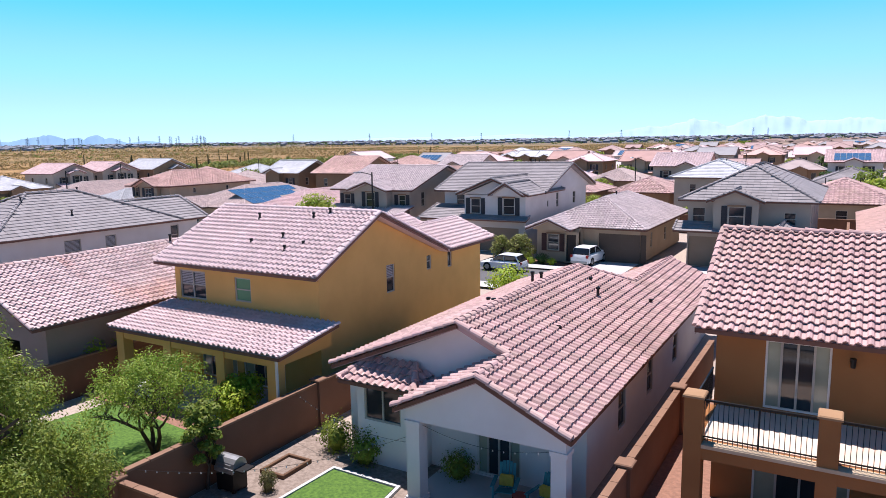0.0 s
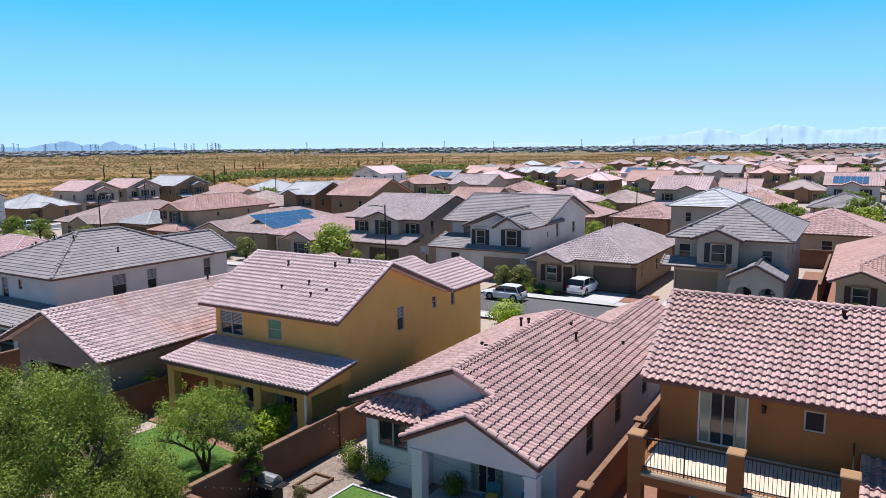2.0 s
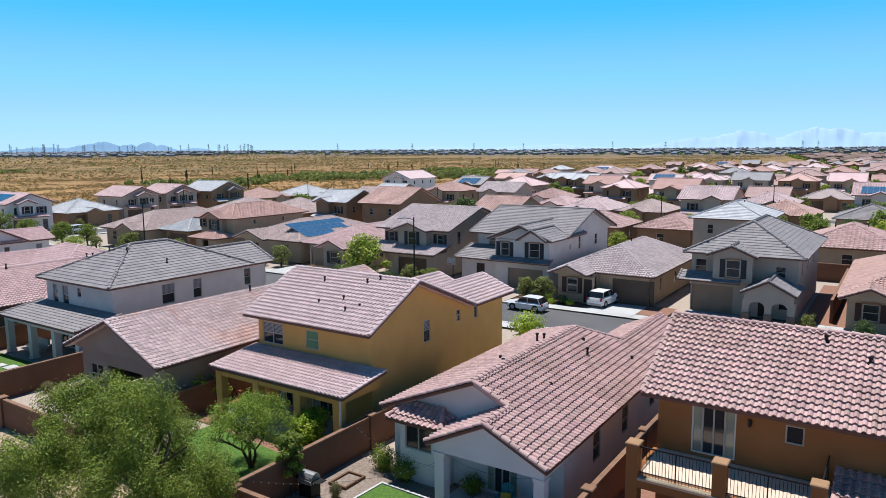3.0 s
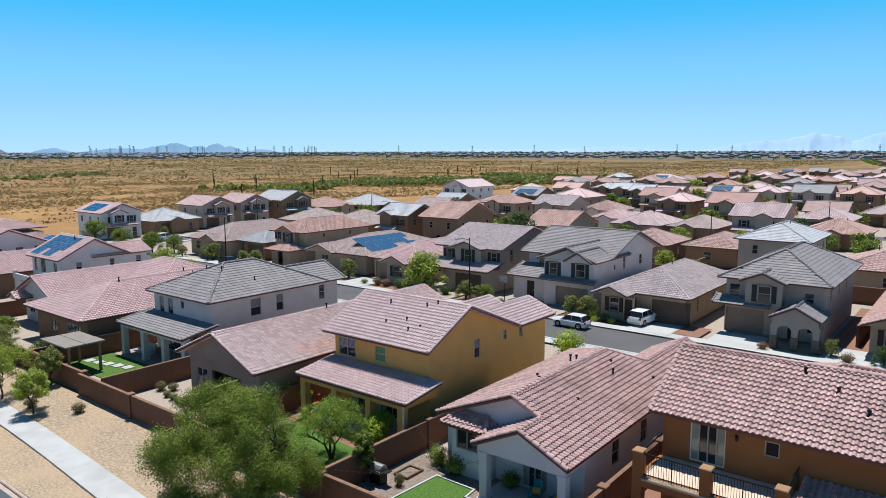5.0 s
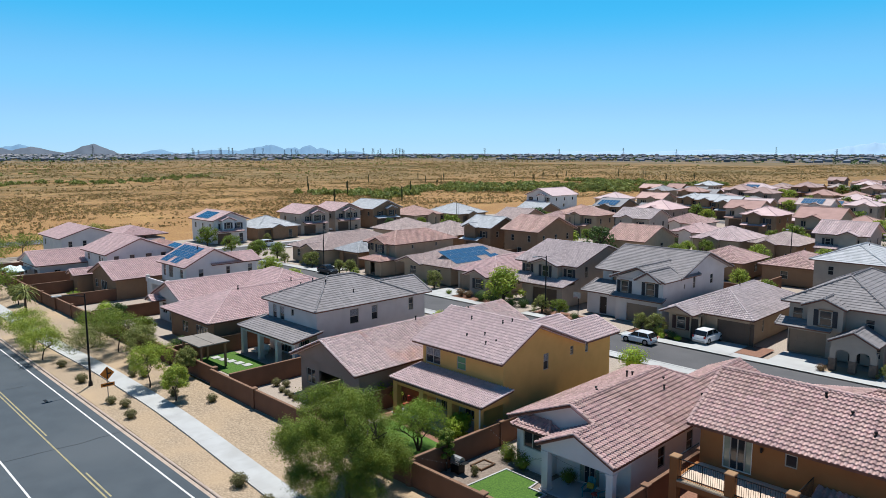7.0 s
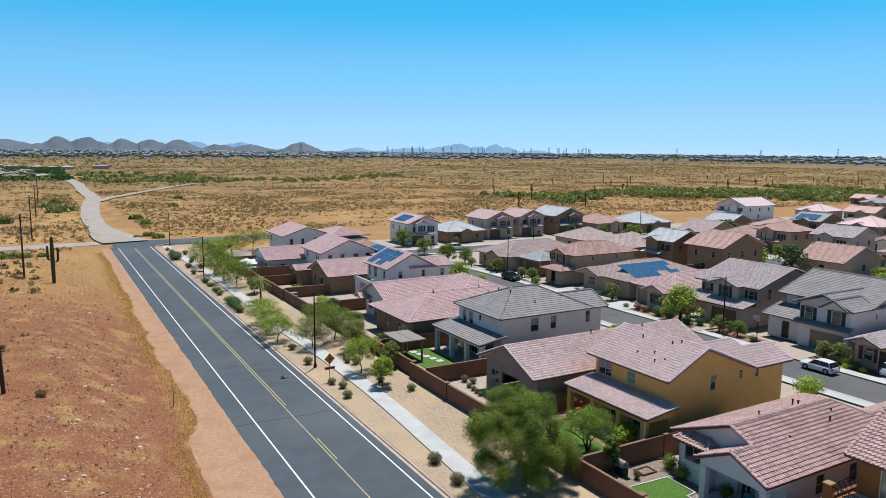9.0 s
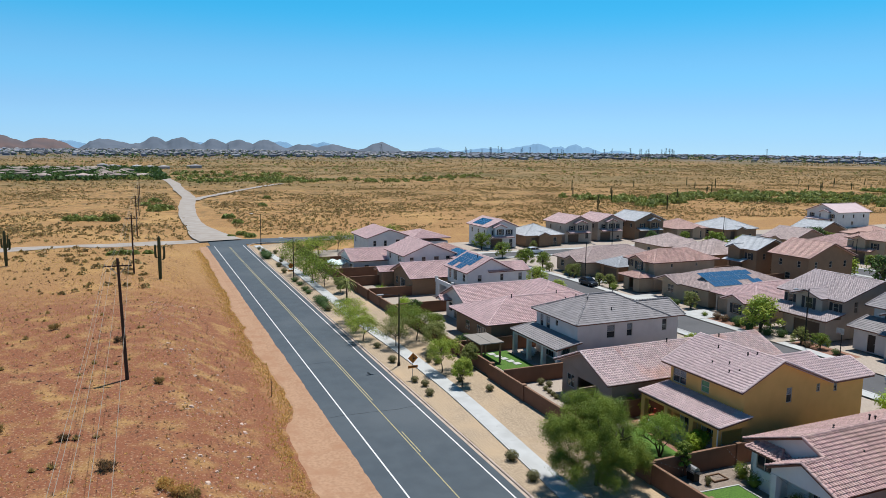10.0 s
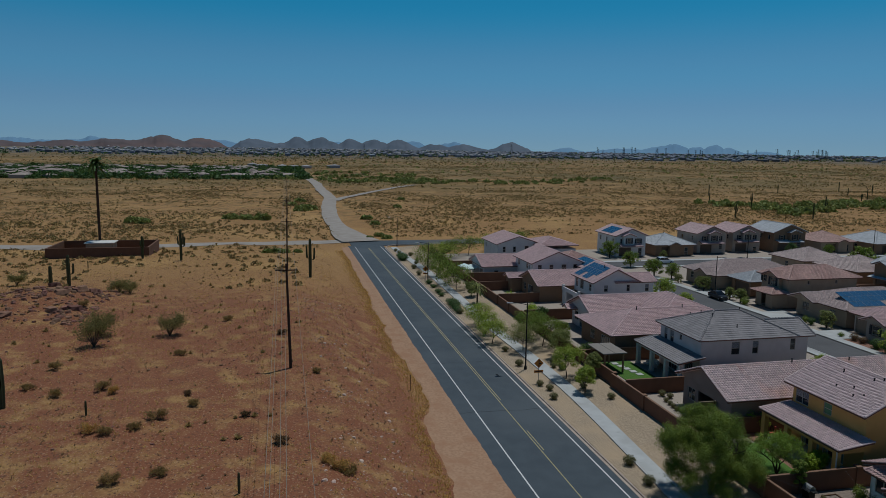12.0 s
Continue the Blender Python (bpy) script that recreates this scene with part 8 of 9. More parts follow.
def car(x, y, z, heading, L, W, H, paint, label, suv=False):
    """A car facing +x before it is turned by heading degrees."""
    ob = base("car", x, y, z, label, "car", "parked cars")
    ob.rotation_euler = (0, 0, radians(heading))
    ORIGIN[ob] = Vector((0, 0, 0))
    low, belt = 0.20, H * (0.63 if suv else 0.62)

    def ring(px, w, z0, z1, t=0.08):
        h = w / 2
        return [(px, -h + t, z0), (px, h - t, z0), (px, h, z0 + t), (px, h, z1 - t * 1.5), (px, h - t * 1.6, z1), (px, -h + t * 1.6, z1), (px, -h, z1 - t * 1.5), (px, -h, z0 + t)]
    b = MB()
    hood = belt * 0.97
    prof = [(-0.5, 0.86, low + 0.12, belt * 0.82), (-0.485, 0.95, low, belt * 0.98), (-0.4, 1.0, low, belt), (0.0, 1.0, low, belt), (0.2, 1.0, low, belt), (0.3, 0.99, low, hood), (0.42, 0.95, low, hood * 0.93), (0.485, 0.86, low + 0.04, hood * 0.82), (0.5, 0.74, low + 0.12, hood * 0.66)]
    loft([ring(p * L, W * w, a, c) for p, w, a, c in prof], b)
    part("body", b, M[paint], ob)
    g = MB()
    back = -0.47 if suv else -0.44
    cab = [(back, 0.9, belt - 0.03, belt + 0.02), (back + (0.08 if suv else 0.13), 0.84, belt - 0.03, H * 0.93), (back + (0.16 if suv else 0.22), 0.8, belt - 0.03, H * 0.985), (-0.05, 0.8, belt - 0.03, H), (0.06, 0.8, belt - 0.03, H * 0.975), (0.24, 0.9, belt - 0.03, belt + 0.02)]
    loft([ring(p * L, W * w, a, c, 0.06) for p, w, a, c in cab], g)
    part("cabin_glass", g, M["car_glass"], ob, "dark tinted car glass")
    r = MB()
    roof = [(back + (0.085 if suv else 0.135), 0.80, H * 0.93, H * 0.962), (back + (0.17 if suv else 0.23), 0.79, H * 0.95, H + 0.0), (-0.05, 0.79, H * 0.97, H + 0.015), (0.05, 0.78, H * 0.94, H * 0.985)]
    loft([ring(p * L, W * w, a, c, 0.03) for p, w, a, c in roof], r)
    part("roof_panel", r, M[paint], ob)
    pil = MB()
    for sy in (-1, 1):
        for (p0, p1, wd) in ((0.235, 0.055, 0.035), (-0.1, -0.09, 0.045), (back + 0.03, back + (0.1 if suv else 0.16), 0.09)):
            pil.prism([(p0 * L, sy * W * 0.452, belt - 0.02), (p0 * L + wd, sy * W * 0.452, belt - 0.02), (p1 * L + wd, sy * W * 0.402, H * 0.955), (p1 * L, sy * W * 0.402, H * 0.955)], (0, sy * 0.02, 0))
    part("pillars", pil, M[paint], ob)
    wr = 0.33 if suv else 0.29
    for px in (-0.31 * L, 0.31 * L):
        for sy in (-1, 1):
            t = part("wheel", MB().tube((px, sy * (W / 2 - 0.2), wr), (px, sy * (W / 2 + 0.01), wr), wr, wr, 16), M["rubber"], ob)
            part("rim", MB().tube((px, sy * (W / 2), wr), (px, sy * (W / 2 + 0.02), wr), wr * 0.62, wr * 0.55, 10), M["metal_grey"], t)
    for sy in (-1, 1):
        part("headlight", MB().box(0.455 * L, 0.49 * L, sy * W * 0.36 - 0.14, sy * W * 0.36 + 0.14, belt * 0.66, belt * 0.8), M["bulb"], ob)
        part("tail_light", MB().box(-0.503 * L, -0.47 * L, sy * W * 0.41 - 0.1, sy * W * 0.41 + 0.1, belt * 0.72, belt * 0.97), M["red_lamp"], ob, "red tail light")
        part("mirror", MB().box(0.16 * L, 0.2 * L, sy * W * 0.52 - 0.07, sy * W * 0.52 + 0.07, belt, belt + 0.12), M[paint], ob)
    part("bumper", MB().box(-0.507 * L, -0.47 * L, -W * 0.42, W * 0.42, low + 0.02, low + 0.2), M["metal_grey"] if suv else M[paint], ob)
    part("plate_bar", MB().box(-0.51 * L, -0.5 * L, -0.2, 0.2, belt * 0.62, belt * 0.75), M["paint_white"], ob)
    return ob


car(-25.2, 51.2, z_at(-25, 51) - 0.08, 180, 3.55, 1.5, 1.3, "car_silver", "silver hatchback parked along the kerb", True)
car(-20.1, 56.4, z_at(-20, 56) + 0.04, 84, 3.7, 1.6, 1.45, "car_white", "white off-road estate car parked on a driveway", True)
car(-124.0, 66.0, z_at(-124, 66) - 0.06, 90, 4.2, 1.7, 1.6, "car_silver", "silver estate car parked in the street", True)
car(-119.0, 84.0, z_at(-119, 84), 20, 4.2, 1.7, 1.6, "car_dark", "dark pickup parked by the bend", True)
car(-119.5, 104.0, z_at(-119, 104), 90, 4.6, 1.8, 1.7, "car_silver", "grey pickup parked in the street", True)
car(-119.5, 110.0, z_at(-119, 110), 90, 4.6, 1.8, 1.7, "car_white", "white pickup parked in the street", True)
car(-83.5, 53.0, z_at(-83, 53), 0, 4.0, 1.65, 1.4, "car_dark", "black saloon parked in a drive")

# ---- back yard of the white house ----
z = 0.6
thing("patio_floor", MB().bbox(-13.1, -8.1, 18.4, 20.9, 0.5, 0.66, 0.02), M["concrete"], "shaded concrete patio floor", "patio", kind="structure")
yard = thing("yard_gravel", MB().box(-18.8, -7.3, 13.6, 20.8, 0.4, 0.605), M["pebble"], "brown-grey pebble yard around the lawn", "gravel", kind="structure")
lawn = thing("lawn", MB().prism([(-16.1, 19.0, 0.60), (-16.3, 14.6, 0.60), (-12.4, 14.6, 0.60), (-12.4, 18.0, 0.60), (-13.6, 18.0, 0.60), (-13.7, 18.9, 0.60)], (0, 0, 0.05)), M["lawn"], "bright green lawn with a pale edging", "lawn", kind="structure")
ed = MB()
loop = [(-16.15, 19.08), (-16.4, 14.5), (-12.3, 14.5), (-12.3, 18.1), (-13.5, 18.1), (-13.6, 19.0)]
for a, b in zip(loop, loop[1:] + loop[:1]):
    d = Vector((b[0] - a[0], b[1] - a[1], 0)).normalized()
    s = Vector((-d.y, d.x, 0)) * 0.055
    a3, b3 = Vector((*a, 0.6)) - d * 0.055, Vector((*b, 0.6)) - d * 0.06
    ed.prism([a3 + s, b3 + s, b3 - s, a3 - s], (0, 0, 0.09))
thing("lawn_edging", ed, M["concrete"], "pale concrete lawn edging", "edging", kind="structure")
# barbecue
gx, gy = -18.1, 16.6
bq = base("barbecue", gx, gy, z, "black gas barbecue with a domed lid and side shelf", "barbecue")
part("cabinet", MB().box(gx - 0.35, gx + 0.35, gy - 0.28, gy + 0.28, z + 0.08, z + 0.78), M["metal_black"], bq)
lid = MB()
arc_q = [math.pi * k / 6 for k in range(7)]
lid.prism([(gx - 0.38, gy + 0.28 * math.cos(q), z + 0.8 + 0.3 * math.sin(q)) for q in arc_q], (0.76, 0, 0))
ld = part("lid", lid, M["metal_grey"], bq)
part("handle", MB().tube((gx - 0.3, gy - 0.3, z + 0.92), (gx + 0.3, gy - 0.3, z + 0.92), 0.02, 0.02, 6), M["metal_grey"], ld)
part("control_panel", MB().box(gx - 0.38, gx + 0.38, gy - 0.33, gy - 0.27, z + 0.66, z + 0.8), M["metal_grey"], bq)
part("side_shelf", MB().bbox(gx + 0.38, gx + 0.75, gy - 0.25, gy + 0.25, z + 0.76, z + 0.8, 0.01), M["metal_black"], bq)
part("side_shelf", MB().bbox(gx - 0.75, gx - 0.38, gy - 0.25, gy + 0.25, z + 0.76, z + 0.8, 0.01), M["metal_black"], bq)
for sx, sy in ((-1, -1), (1, -1), (-1, 1), (1, 1)):
    part("wheel", MB().tube((gx + sx * 0.3 - 0.03, gy + sy * 0.22, z + 0.07), (gx + sx * 0.3 + 0.03, gy + sy * 0.22, z + 0.07), 0.07, 0.07, 10), M["rubber"], bq)
# raised planter frame
pb = base("planter_frame", -17.6, 18.4, z, "empty wooden raised planter frame on gravel", "planter")
for x0, x1, y0, y1 in ((-18.1, -17.1, 17.75, 17.85), (-18.1, -17.1, 19.0, 19.1), (-18.1, -18.0, 17.85, 19.0), (-17.2, -17.1, 17.85, 19.0)):
    part("board", MB().bbox(x0, x1, y0, y1, z, z + 0.14, 0.015), M["wood"], pb)
part("soil_fill", MB().box(-18.0, -17.2, 17.85, 19.0, z, z + 0.05), M["pebble"], pb)


def adirondack(x, y, z, turn, label):
    ob = base("garden_chair", x, y, z, label, "chair", "patio chairs")
    ob.rotation_euler = (0, 0, radians(turn))
    ORIGIN[ob] = Vector((0, 0, 0))
    for k in range(5):
        part("seat_slat", MB().prism([(-0.26, -0.3 + k * 0.12, 0.38 - k * 0.03), (0.26, -0.3 + k * 0.12, 0.38 - k * 0.03), (0.26, -0.2 + k * 0.12, 0.355 - k * 0.03), (-0.26, -0.2 + k * 0.12, 0.355 - k * 0.03)], (0, 0, 0.025)), M["teal"], ob)
    for k in range(5):
        xx = -0.24 + k * 0.1
        hh = 0.95 + 0.08 * math.cos((k - 2) * 0.7)
        part("back_slat", MB().prism([(xx, 0.26, 0.28), (xx + 0.085, 0.26, 0.28), (xx + 0.085, 0.46, hh), (xx, 0.46, hh)], (0, 0.025, 0)), M["teal"], ob)
    for sx in (-1, 1):
        part("armrest", MB().bbox(sx * 0.33 - 0.06, sx * 0.33 + 0.06, -0.36, 0.36, 0.56, 0.59, 0.01), M["teal"], ob)
        part("front_leg", MB().box(sx * 0.31 - 0.03, sx * 0.31 + 0.03, -0.34, -0.26, 0.0, 0.56), M["teal"], ob)
        part("back_leg", MB().prism([(sx * 0.28 - 0.02, -0.3, 0.3), (sx * 0.28 - 0.02, -0.3, 0.38), (sx * 0.28 - 0.02, 0.5, 0.08), (sx * 0.28 - 0.02, 0.5, 0.0)], (0.04, 0, 0)), M["teal"], ob)
    part("cushion", MB().bbox(-0.2, 0.2, 0.12, 0.28, 0.4, 0.72, 0.05), M["fabric_yellow"], ob, "yellow patterned cushion")


adirondack(-10.4, 19.8, 0.66, 15, "teal slatted garden chair with a yellow cushion on the patio")
adirondack(-9.2, 19.7, 0.66, -12, "teal slatted garden chair beside its twin on the patio")
st = base("side_table", -9.8, 19.5, 0.66, "small red round patio table", "table")
part("tabletop", MB().tube((-9.8, 19.5, 1.08), (-9.8, 19.5, 1.12), 0.24, 0.24, 14), M["fabric_red"], st)
for k in range(3):
    a = k * 2.1
    part("leg", MB().tube((-9.8 + 0.2 * math.cos(a), 19.5 + 0.2 * math.sin(a), 0.66), (-9.8 + 0.12 * math.cos(a), 19.5 + 0.12 * math.sin(a), 1.08), 0.02, 0.02, 6), M["fabric_red"], st)


def string_lights(a, b, sag, n, label):
    a, b = Vector(a), Vector(b)
    ob = base("string_lights", *a, label, "string lights", "string lights")
    pts = [a.lerp(b, i / n) + Vector((0, 0, -4 * sag * i / n * (1 - i / n))) for i in range(n + 1)]
    cab = part("cable", MB().rope(pts, 0.006), M["metal_black"], ob)
    for q in pts[1:-1]:
        part("bulb", MB().tube(q, q - Vector((0, 0, 0.05)), 0.01, 0.018, 6), M["bulb"], cab)


string_lights((-18.9, 13.9, 2.2), (-12.9, 18.6, 2.6), 0.45, 26, "string of small bulbs strung across the yard")
string_lights((-18.9, 20.4, 2.3), (-12.9, 18.6, 2.4), 0.35, 18, "string of small bulbs from wall to patio post")
string_lights((-12.6, 18.7, 3.0), (-8.6, 18.7, 3.0), 0.3, 12, "string of bulbs hung across the patio opening")
pt = base("potted_plants", -10.2, 17.6, 0.6, "two leafy green potted plants beside the patio", "plant")
for dx in (0.0, 0.8):
    part("pot", MB().tube((-10.2 + dx, 17.6, 0.6), (-10.2 + dx, 17.6, 0.85), 0.13, 0.17, 12), M["kerb"], pt)
    lf = shrub_mesh(int(dx * 10) + 3, 260, 0.35)
    lf.v = [(-10.2 + dx + p[0] * 0.22, 17.6 + p[1] * 0.22, 0.82 + p[2] * 0.24) for p in lf.v]
    part("leaves", lf, M["leaf_citrus"], pt)

# ---- lawn and bits behind the ochre house ----
thing("lawn", MB().prism([(-28.6, 14.2, 0.6), (-20.2, 14.2, 0.6), (-20.2, 18.6, 0.6), (-28.0, 19.4, 0.6)], (0, 0, 0.05)), M["lawn"], "green back lawn between block walls", "lawn", kind="structure")
thing("planting_bed", MB().prism([(-30.0, 19.4, 0.58), (-28.0, 19.4, 0.58), (-20.2, 18.6, 0.58), (-20.2, 20.4, 0.58), (-30.0, 20.6, 0.58)], (0, 0, 0.05)), M["gravel_red"], "red crushed rock bed beside the porch", "garden bed", kind="structure")
thing("porch_floor", MB().bbox(-29.0, -19.6, 20.3, 23.5, 0.5, 0.68, 0.02), M["concrete"], "shaded concrete porch floor", "patio", kind="structure")
dv = base("patio_swing", -28.0, 21.6, 0.68, "red cushioned patio swing bench", "bench")
part("seat", MB().bbox(-28.8, -27.2, 21.3, 21.9, 1.05, 1.2, 0.04), M["fabric_red"], dv)
part("back", MB().bbox(-28.8, -27.2, 21.85, 22.0, 1.2, 1.7, 0.04), M["fabric_red"], dv)
for sx in (-28.85, -27.15):
    part("leg", MB().tube((sx, 21.3, 0.68), (sx, 21.6, 1.9), 0.03, 0.03, 6).tube((sx, 22.1, 0.68), (sx, 21.6, 1.9), 0.03, 0.03, 6), M["metal_black"], dv)

# ---- yard of the pale two-storey house: pergola, green turf, stools ----
pg = base("pergola", -51.2, 15.7, 0.6, "free-standing shade structure with a flat pale roof", "pergola")
for px, py in ((-53.1, 14.6), (-49.4, 14.6), (-53.1, 17.0), (-49.4, 17.0)):
    part("post", MB().box(px - 0.09, px + 0.09, py - 0.09, py + 0.09, 0.6, 3.0), M["stucco_dark"], pg)
part("roof_panel", MB().bbox(-53.5, -49.0, 14.2, 15.7, 3.0, 3.12, 0.02), M["awning"], pg)
part("roof_panel", MB().bbox(-53.5, -49.0, 15.75, 17.3, 3.0, 3.12, 0.02), M["awning"], pg)
part("beam", MB().box(-53.4, -49.1, 14.52, 14.68, 2.86, 3.0).box(-53.4, -49.1, 16.92, 17.08, 2.86, 3.0), M["stucco_dark"], pg)
thing("turf", MB().box(-53.4, -44.0, 16.0, 20.0, 0.5, 0.62), M["lawn"], "dark green artificial turf yard", "lawn", kind="structure")
for k in range(5):
    tb = base("stepping_stone", -52.6 + k * 1.1, 17.6 + k * 0.25, 0.62, "pale square stepping stone on turf", "paving stone", "stepping stones")
    part("stone", MB().bbox(-53.0 + k * 1.1, -52.2 + k * 1.1, 17.2 + k * 0.25, 18.0 + k * 0.25, 0.6, 0.68, 0.02), M["concrete"], tb)
ds = base("patio_set", -51.0, 21.8, 0.6, "white patio sofa and table under the porch", "outdoor furniture")
part("seat", MB().bbox(-52.0, -50.2, 21.5, 22.2, 0.85, 1.05, 0.04), M["trim_white"], ds)
part("back", MB().bbox(-52.0, -50.2, 22.15, 22.35, 1.05, 1.45, 0.04), M["trim_white"], ds)
part("table", MB().bbox(-51.6, -50.6, 20.9, 21.3, 0.9, 0.95, 0.01), M["trim_white"], ds)
for lx in (-51.9, -50.3):
    part("leg", MB().box(lx - 0.04, lx + 0.04, 21.6, 22.1, 0.6, 0.86), M["trim_white"], ds)
# parasols behind the pale house
for k, (x, y) in enumerate(((-117.5, 14.9), (-114.8, 15.0), (-116.2, 16.0))):
    pa = base("parasol", x, y, 0.5, "pale aqua garden parasol on a pole", "parasol", "parasols")
    part("pole", MB().tube((x, y, 0.4), (x, y, 2.9), 0.03, 0.03, 6), M["trim_white"], pa)
    cn = MB()
    cn.add([(x, y, 2.95)] + [(x + 1.5 * math.cos(q * math.pi / 4), y + 1.5 * math.sin(q * math.pi / 4), 2.35) for q in range(8)] + [(x + 1.5 * math.cos(q * math.pi / 4), y + 1.5 * math.sin(q * math.pi / 4), 2.2) for q in range(8)],
           [(0, 1 + q, 1 + (q + 1) % 8) for q in range(8)] + [(1 + q, 9 + q, 9 + (q + 1) % 8, 1 + (q + 1) % 8) for q in range(8)])
    part("canopy", cn, M["umbrella"], pa)
# basketball hoop across the street
hx, hy, hz = -35.6, 55.2, z_at(-35.6, 55.2)
bh = base("basketball_hoop", hx, hy, hz, "portable basketball hoop on a dark pole", "basketball hoop")
part("pole", MB().tube((hx, hy, hz), (hx, hy, hz + 2.9), 0.05, 0.05, 8), M["metal_black"], bh)
part("foot", MB().bbox(hx - 0.35, hx + 0.35, hy - 0.3, hy + 0.5, hz, hz + 0.16, 0.03), M["metal_black"], bh)
part("backboard", MB().box(hx - 0.5, hx + 0.5, hy - 0.32, hy - 0.28, hz + 2.6, hz + 3.3), M["metal_grey"], bh)
part("rim", MB().tube((hx, hy - 0.55, hz + 2.72), (hx, hy - 0.55, hz + 2.75), 0.22, 0.22, 12, False), M["red_lamp"], bh)

# ---- mast disguised as a palm, in its walled compound ----
px, py = -160.0, -66.6
pz = float(ground_z(px, py))
mast = base("palm_mast", px, py, pz, "tall mast disguised as a palm tree", "mast")
part("trunk", MB().tube((px, py, pz), (px + 0.3, py, pz + 21.5), 0.36, 0.26, 10), M["wood_pole"], mast)
fr = MB()
rp = random.Random(2)
for k in range(46):
    a = rp.uniform(0, 6.28)
    p = Vector((px + 0.3, py, pz + 21.5 + rp.uniform(-1, 1)))
    d = Vector((math.cos(a), math.sin(a), rp.uniform(-0.2, 1.2))).normalized()
    for s in range(5):
        q = p + d * 0.95
        d = (d + Vector((0, 0, -0.28))).normalized()
        sd = d.cross(Vector((0, 0, 1))).normalized() * (0.45 - 0.07 * s)
        fr.add([p - sd, p + sd, q + sd * 0.8, q - sd * 0.8], [(0, 1, 2, 3)])
        p = q
part("fronds", fr, M["leaf_dark"], mast)
cp = base("compound_wall", -157, -65, 1.0, "reddish block compound wall around the mast", "wall", kind="structure")
for x0, x1, y0, y1 in ((-149.0, -148.6, -75.6, -53.4), (-162, -149.0, -53.8, -53.4), (-162, -149.0, -75.6, -75.2), (-162.4, -162, -75.6, -53.4)):
    part("wall_side", MB().box(x0, x1, y0, y1, -0.4, 3.2), M["block"], cp)
sd = base("equipment_shed", -156, -65, 1.0, "flat pale-roofed equipment shed in a compound", "shed")
part("wall", MB().box(-158.2, -154, -68.4, -62.4, 0.0, 3.5), M["stucco_tan"], sd)
part("roof", MB().bbox(-158.5, -153.7, -68.7, -62.1, 3.5, 3.7, 0.05), M["trim_white"], sd)
# drooping palm on the verge
vx, vy = -90.5, 10.3
vp = base("palm", vx, vy, 0.2, "shaggy fan palm with drooping grey-green fronds", "palm tree")
part("trunk", MB().tube((vx, vy, 0.1), (vx, vy, 3.0), 0.16, 0.13, 8), M["bark"], vp)
fr = MB()
for k in range(60):
    a = rp.uniform(0, 6.28)
    p = Vector((vx, vy, 3.0 + rp.uniform(-0.5, 0.4)))
    d = Vector((math.cos(a), math.sin(a), rp.uniform(-0.3, 1.4))).normalized()
    for s in range(5):
        q = p + d * 0.42
        d = (d + Vector((0, 0, -0.42))).normalized()
        sdv = d.cross(Vector((0, 0, 1))).normalized() * (0.14 - 0.022 * s)
        fr.add([p - sdv, p + sdv, q + sdv * 0.8, q - sdv * 0.8], [(0, 1, 2, 3)])
        p = q
part("fronds", fr, M["leaf_olive"], vp)

# ---- distance: towns, towers, mountains ----
def town(name, label, n, box, seed, mat, h=(2.5, 6), skew=0.0):
    q = random.Random(seed)
    mb = MB()
    for i in range(n):
        x, y = q.uniform(box[0], box[1]), q.uniform(box[2], box[3])
        w, d, hh = q.uniform(9, 16), q.uniform(9, 16), q.uniform(*h)
        x -= skew * (y - box[2])
        z = float(ground_z(x, y))
        mb.add([(x, y, z), (x + w, y, z), (x + w, y + d, z), (x, y + d, z), (x, y, z + hh), (x + w, y, z + hh), (x + w, y + d, z + hh), (x, y + d, z + hh), (x + w * 0.3, y + d / 2, z + hh * 1.45), (x + w * 0.7, y + d / 2, z + hh * 1.45)],
               [(0, 1, 5, 4), (1, 2, 6, 5), (2, 3, 7, 6), (3, 0, 4, 7), (4, 5, 9, 8), (6, 7, 8, 9), (5, 6, 9), (7, 4, 8)])
    return thing(name, mb, mat, label, "houses", kind="stuff", fix=False)


far_roof = surf("far_roofs", (0.33, 0.27, 0.235), (0.25, 0.205, 0.18), 0.02, 0.9, vary="island", amount=0.35)
far_roof_brown = surf("far_roofs_brown", (0.25, 0.175, 0.15), (0.19, 0.135, 0.115), 0.02, 0.9, vary="island", amount=0.35)
# blue-grey stands for haze over the town, put into the roof colour
far_roof_haze = surf("far_roofs_haze", (0.20, 0.215, 0.25), (0.15, 0.165, 0.20), 0.02, 0.9, vary="island", amount=0.4)
far_roof_pale = surf("far_roofs_pale", (0.36, 0.345, 0.345), (0.27, 0.26, 0.265), 0.02, 0.9, vary="island", amount=0.35)
town("far_estate", "low tan houses of a distant estate among trees", 190, (-900, -600, -420, -20), 3, far_roof, (2.2, 3.4))
town("far_sheds", "long pale flat-roofed buildings beside the far estate", 7, (-960, -900, -70, 40), 8, far_roof_pale, (3, 4))
town("far_town", "pale roofs of a distant town on the plain", 700, (-3900, -2100, -900, 900), 4, far_roof_pale, (3, 6))
town("far_town", "distant town on the plain, its roofs tinted with haze", 1500, (-3800, -1900, -700, 1500), 9, far_roof_haze, (3, 6))
town("far_town", "distant town on the northern plain, its roofs tinted with haze", 900, (-3600, -1700, 900, 3200), 5, far_roof_haze, (3, 7))
town("far_town", "roofs of the estate's far end", 520, (-60, 330, 700, 1500), 6, far_roof_brown, (2.2, 4.2), skew=0.16)
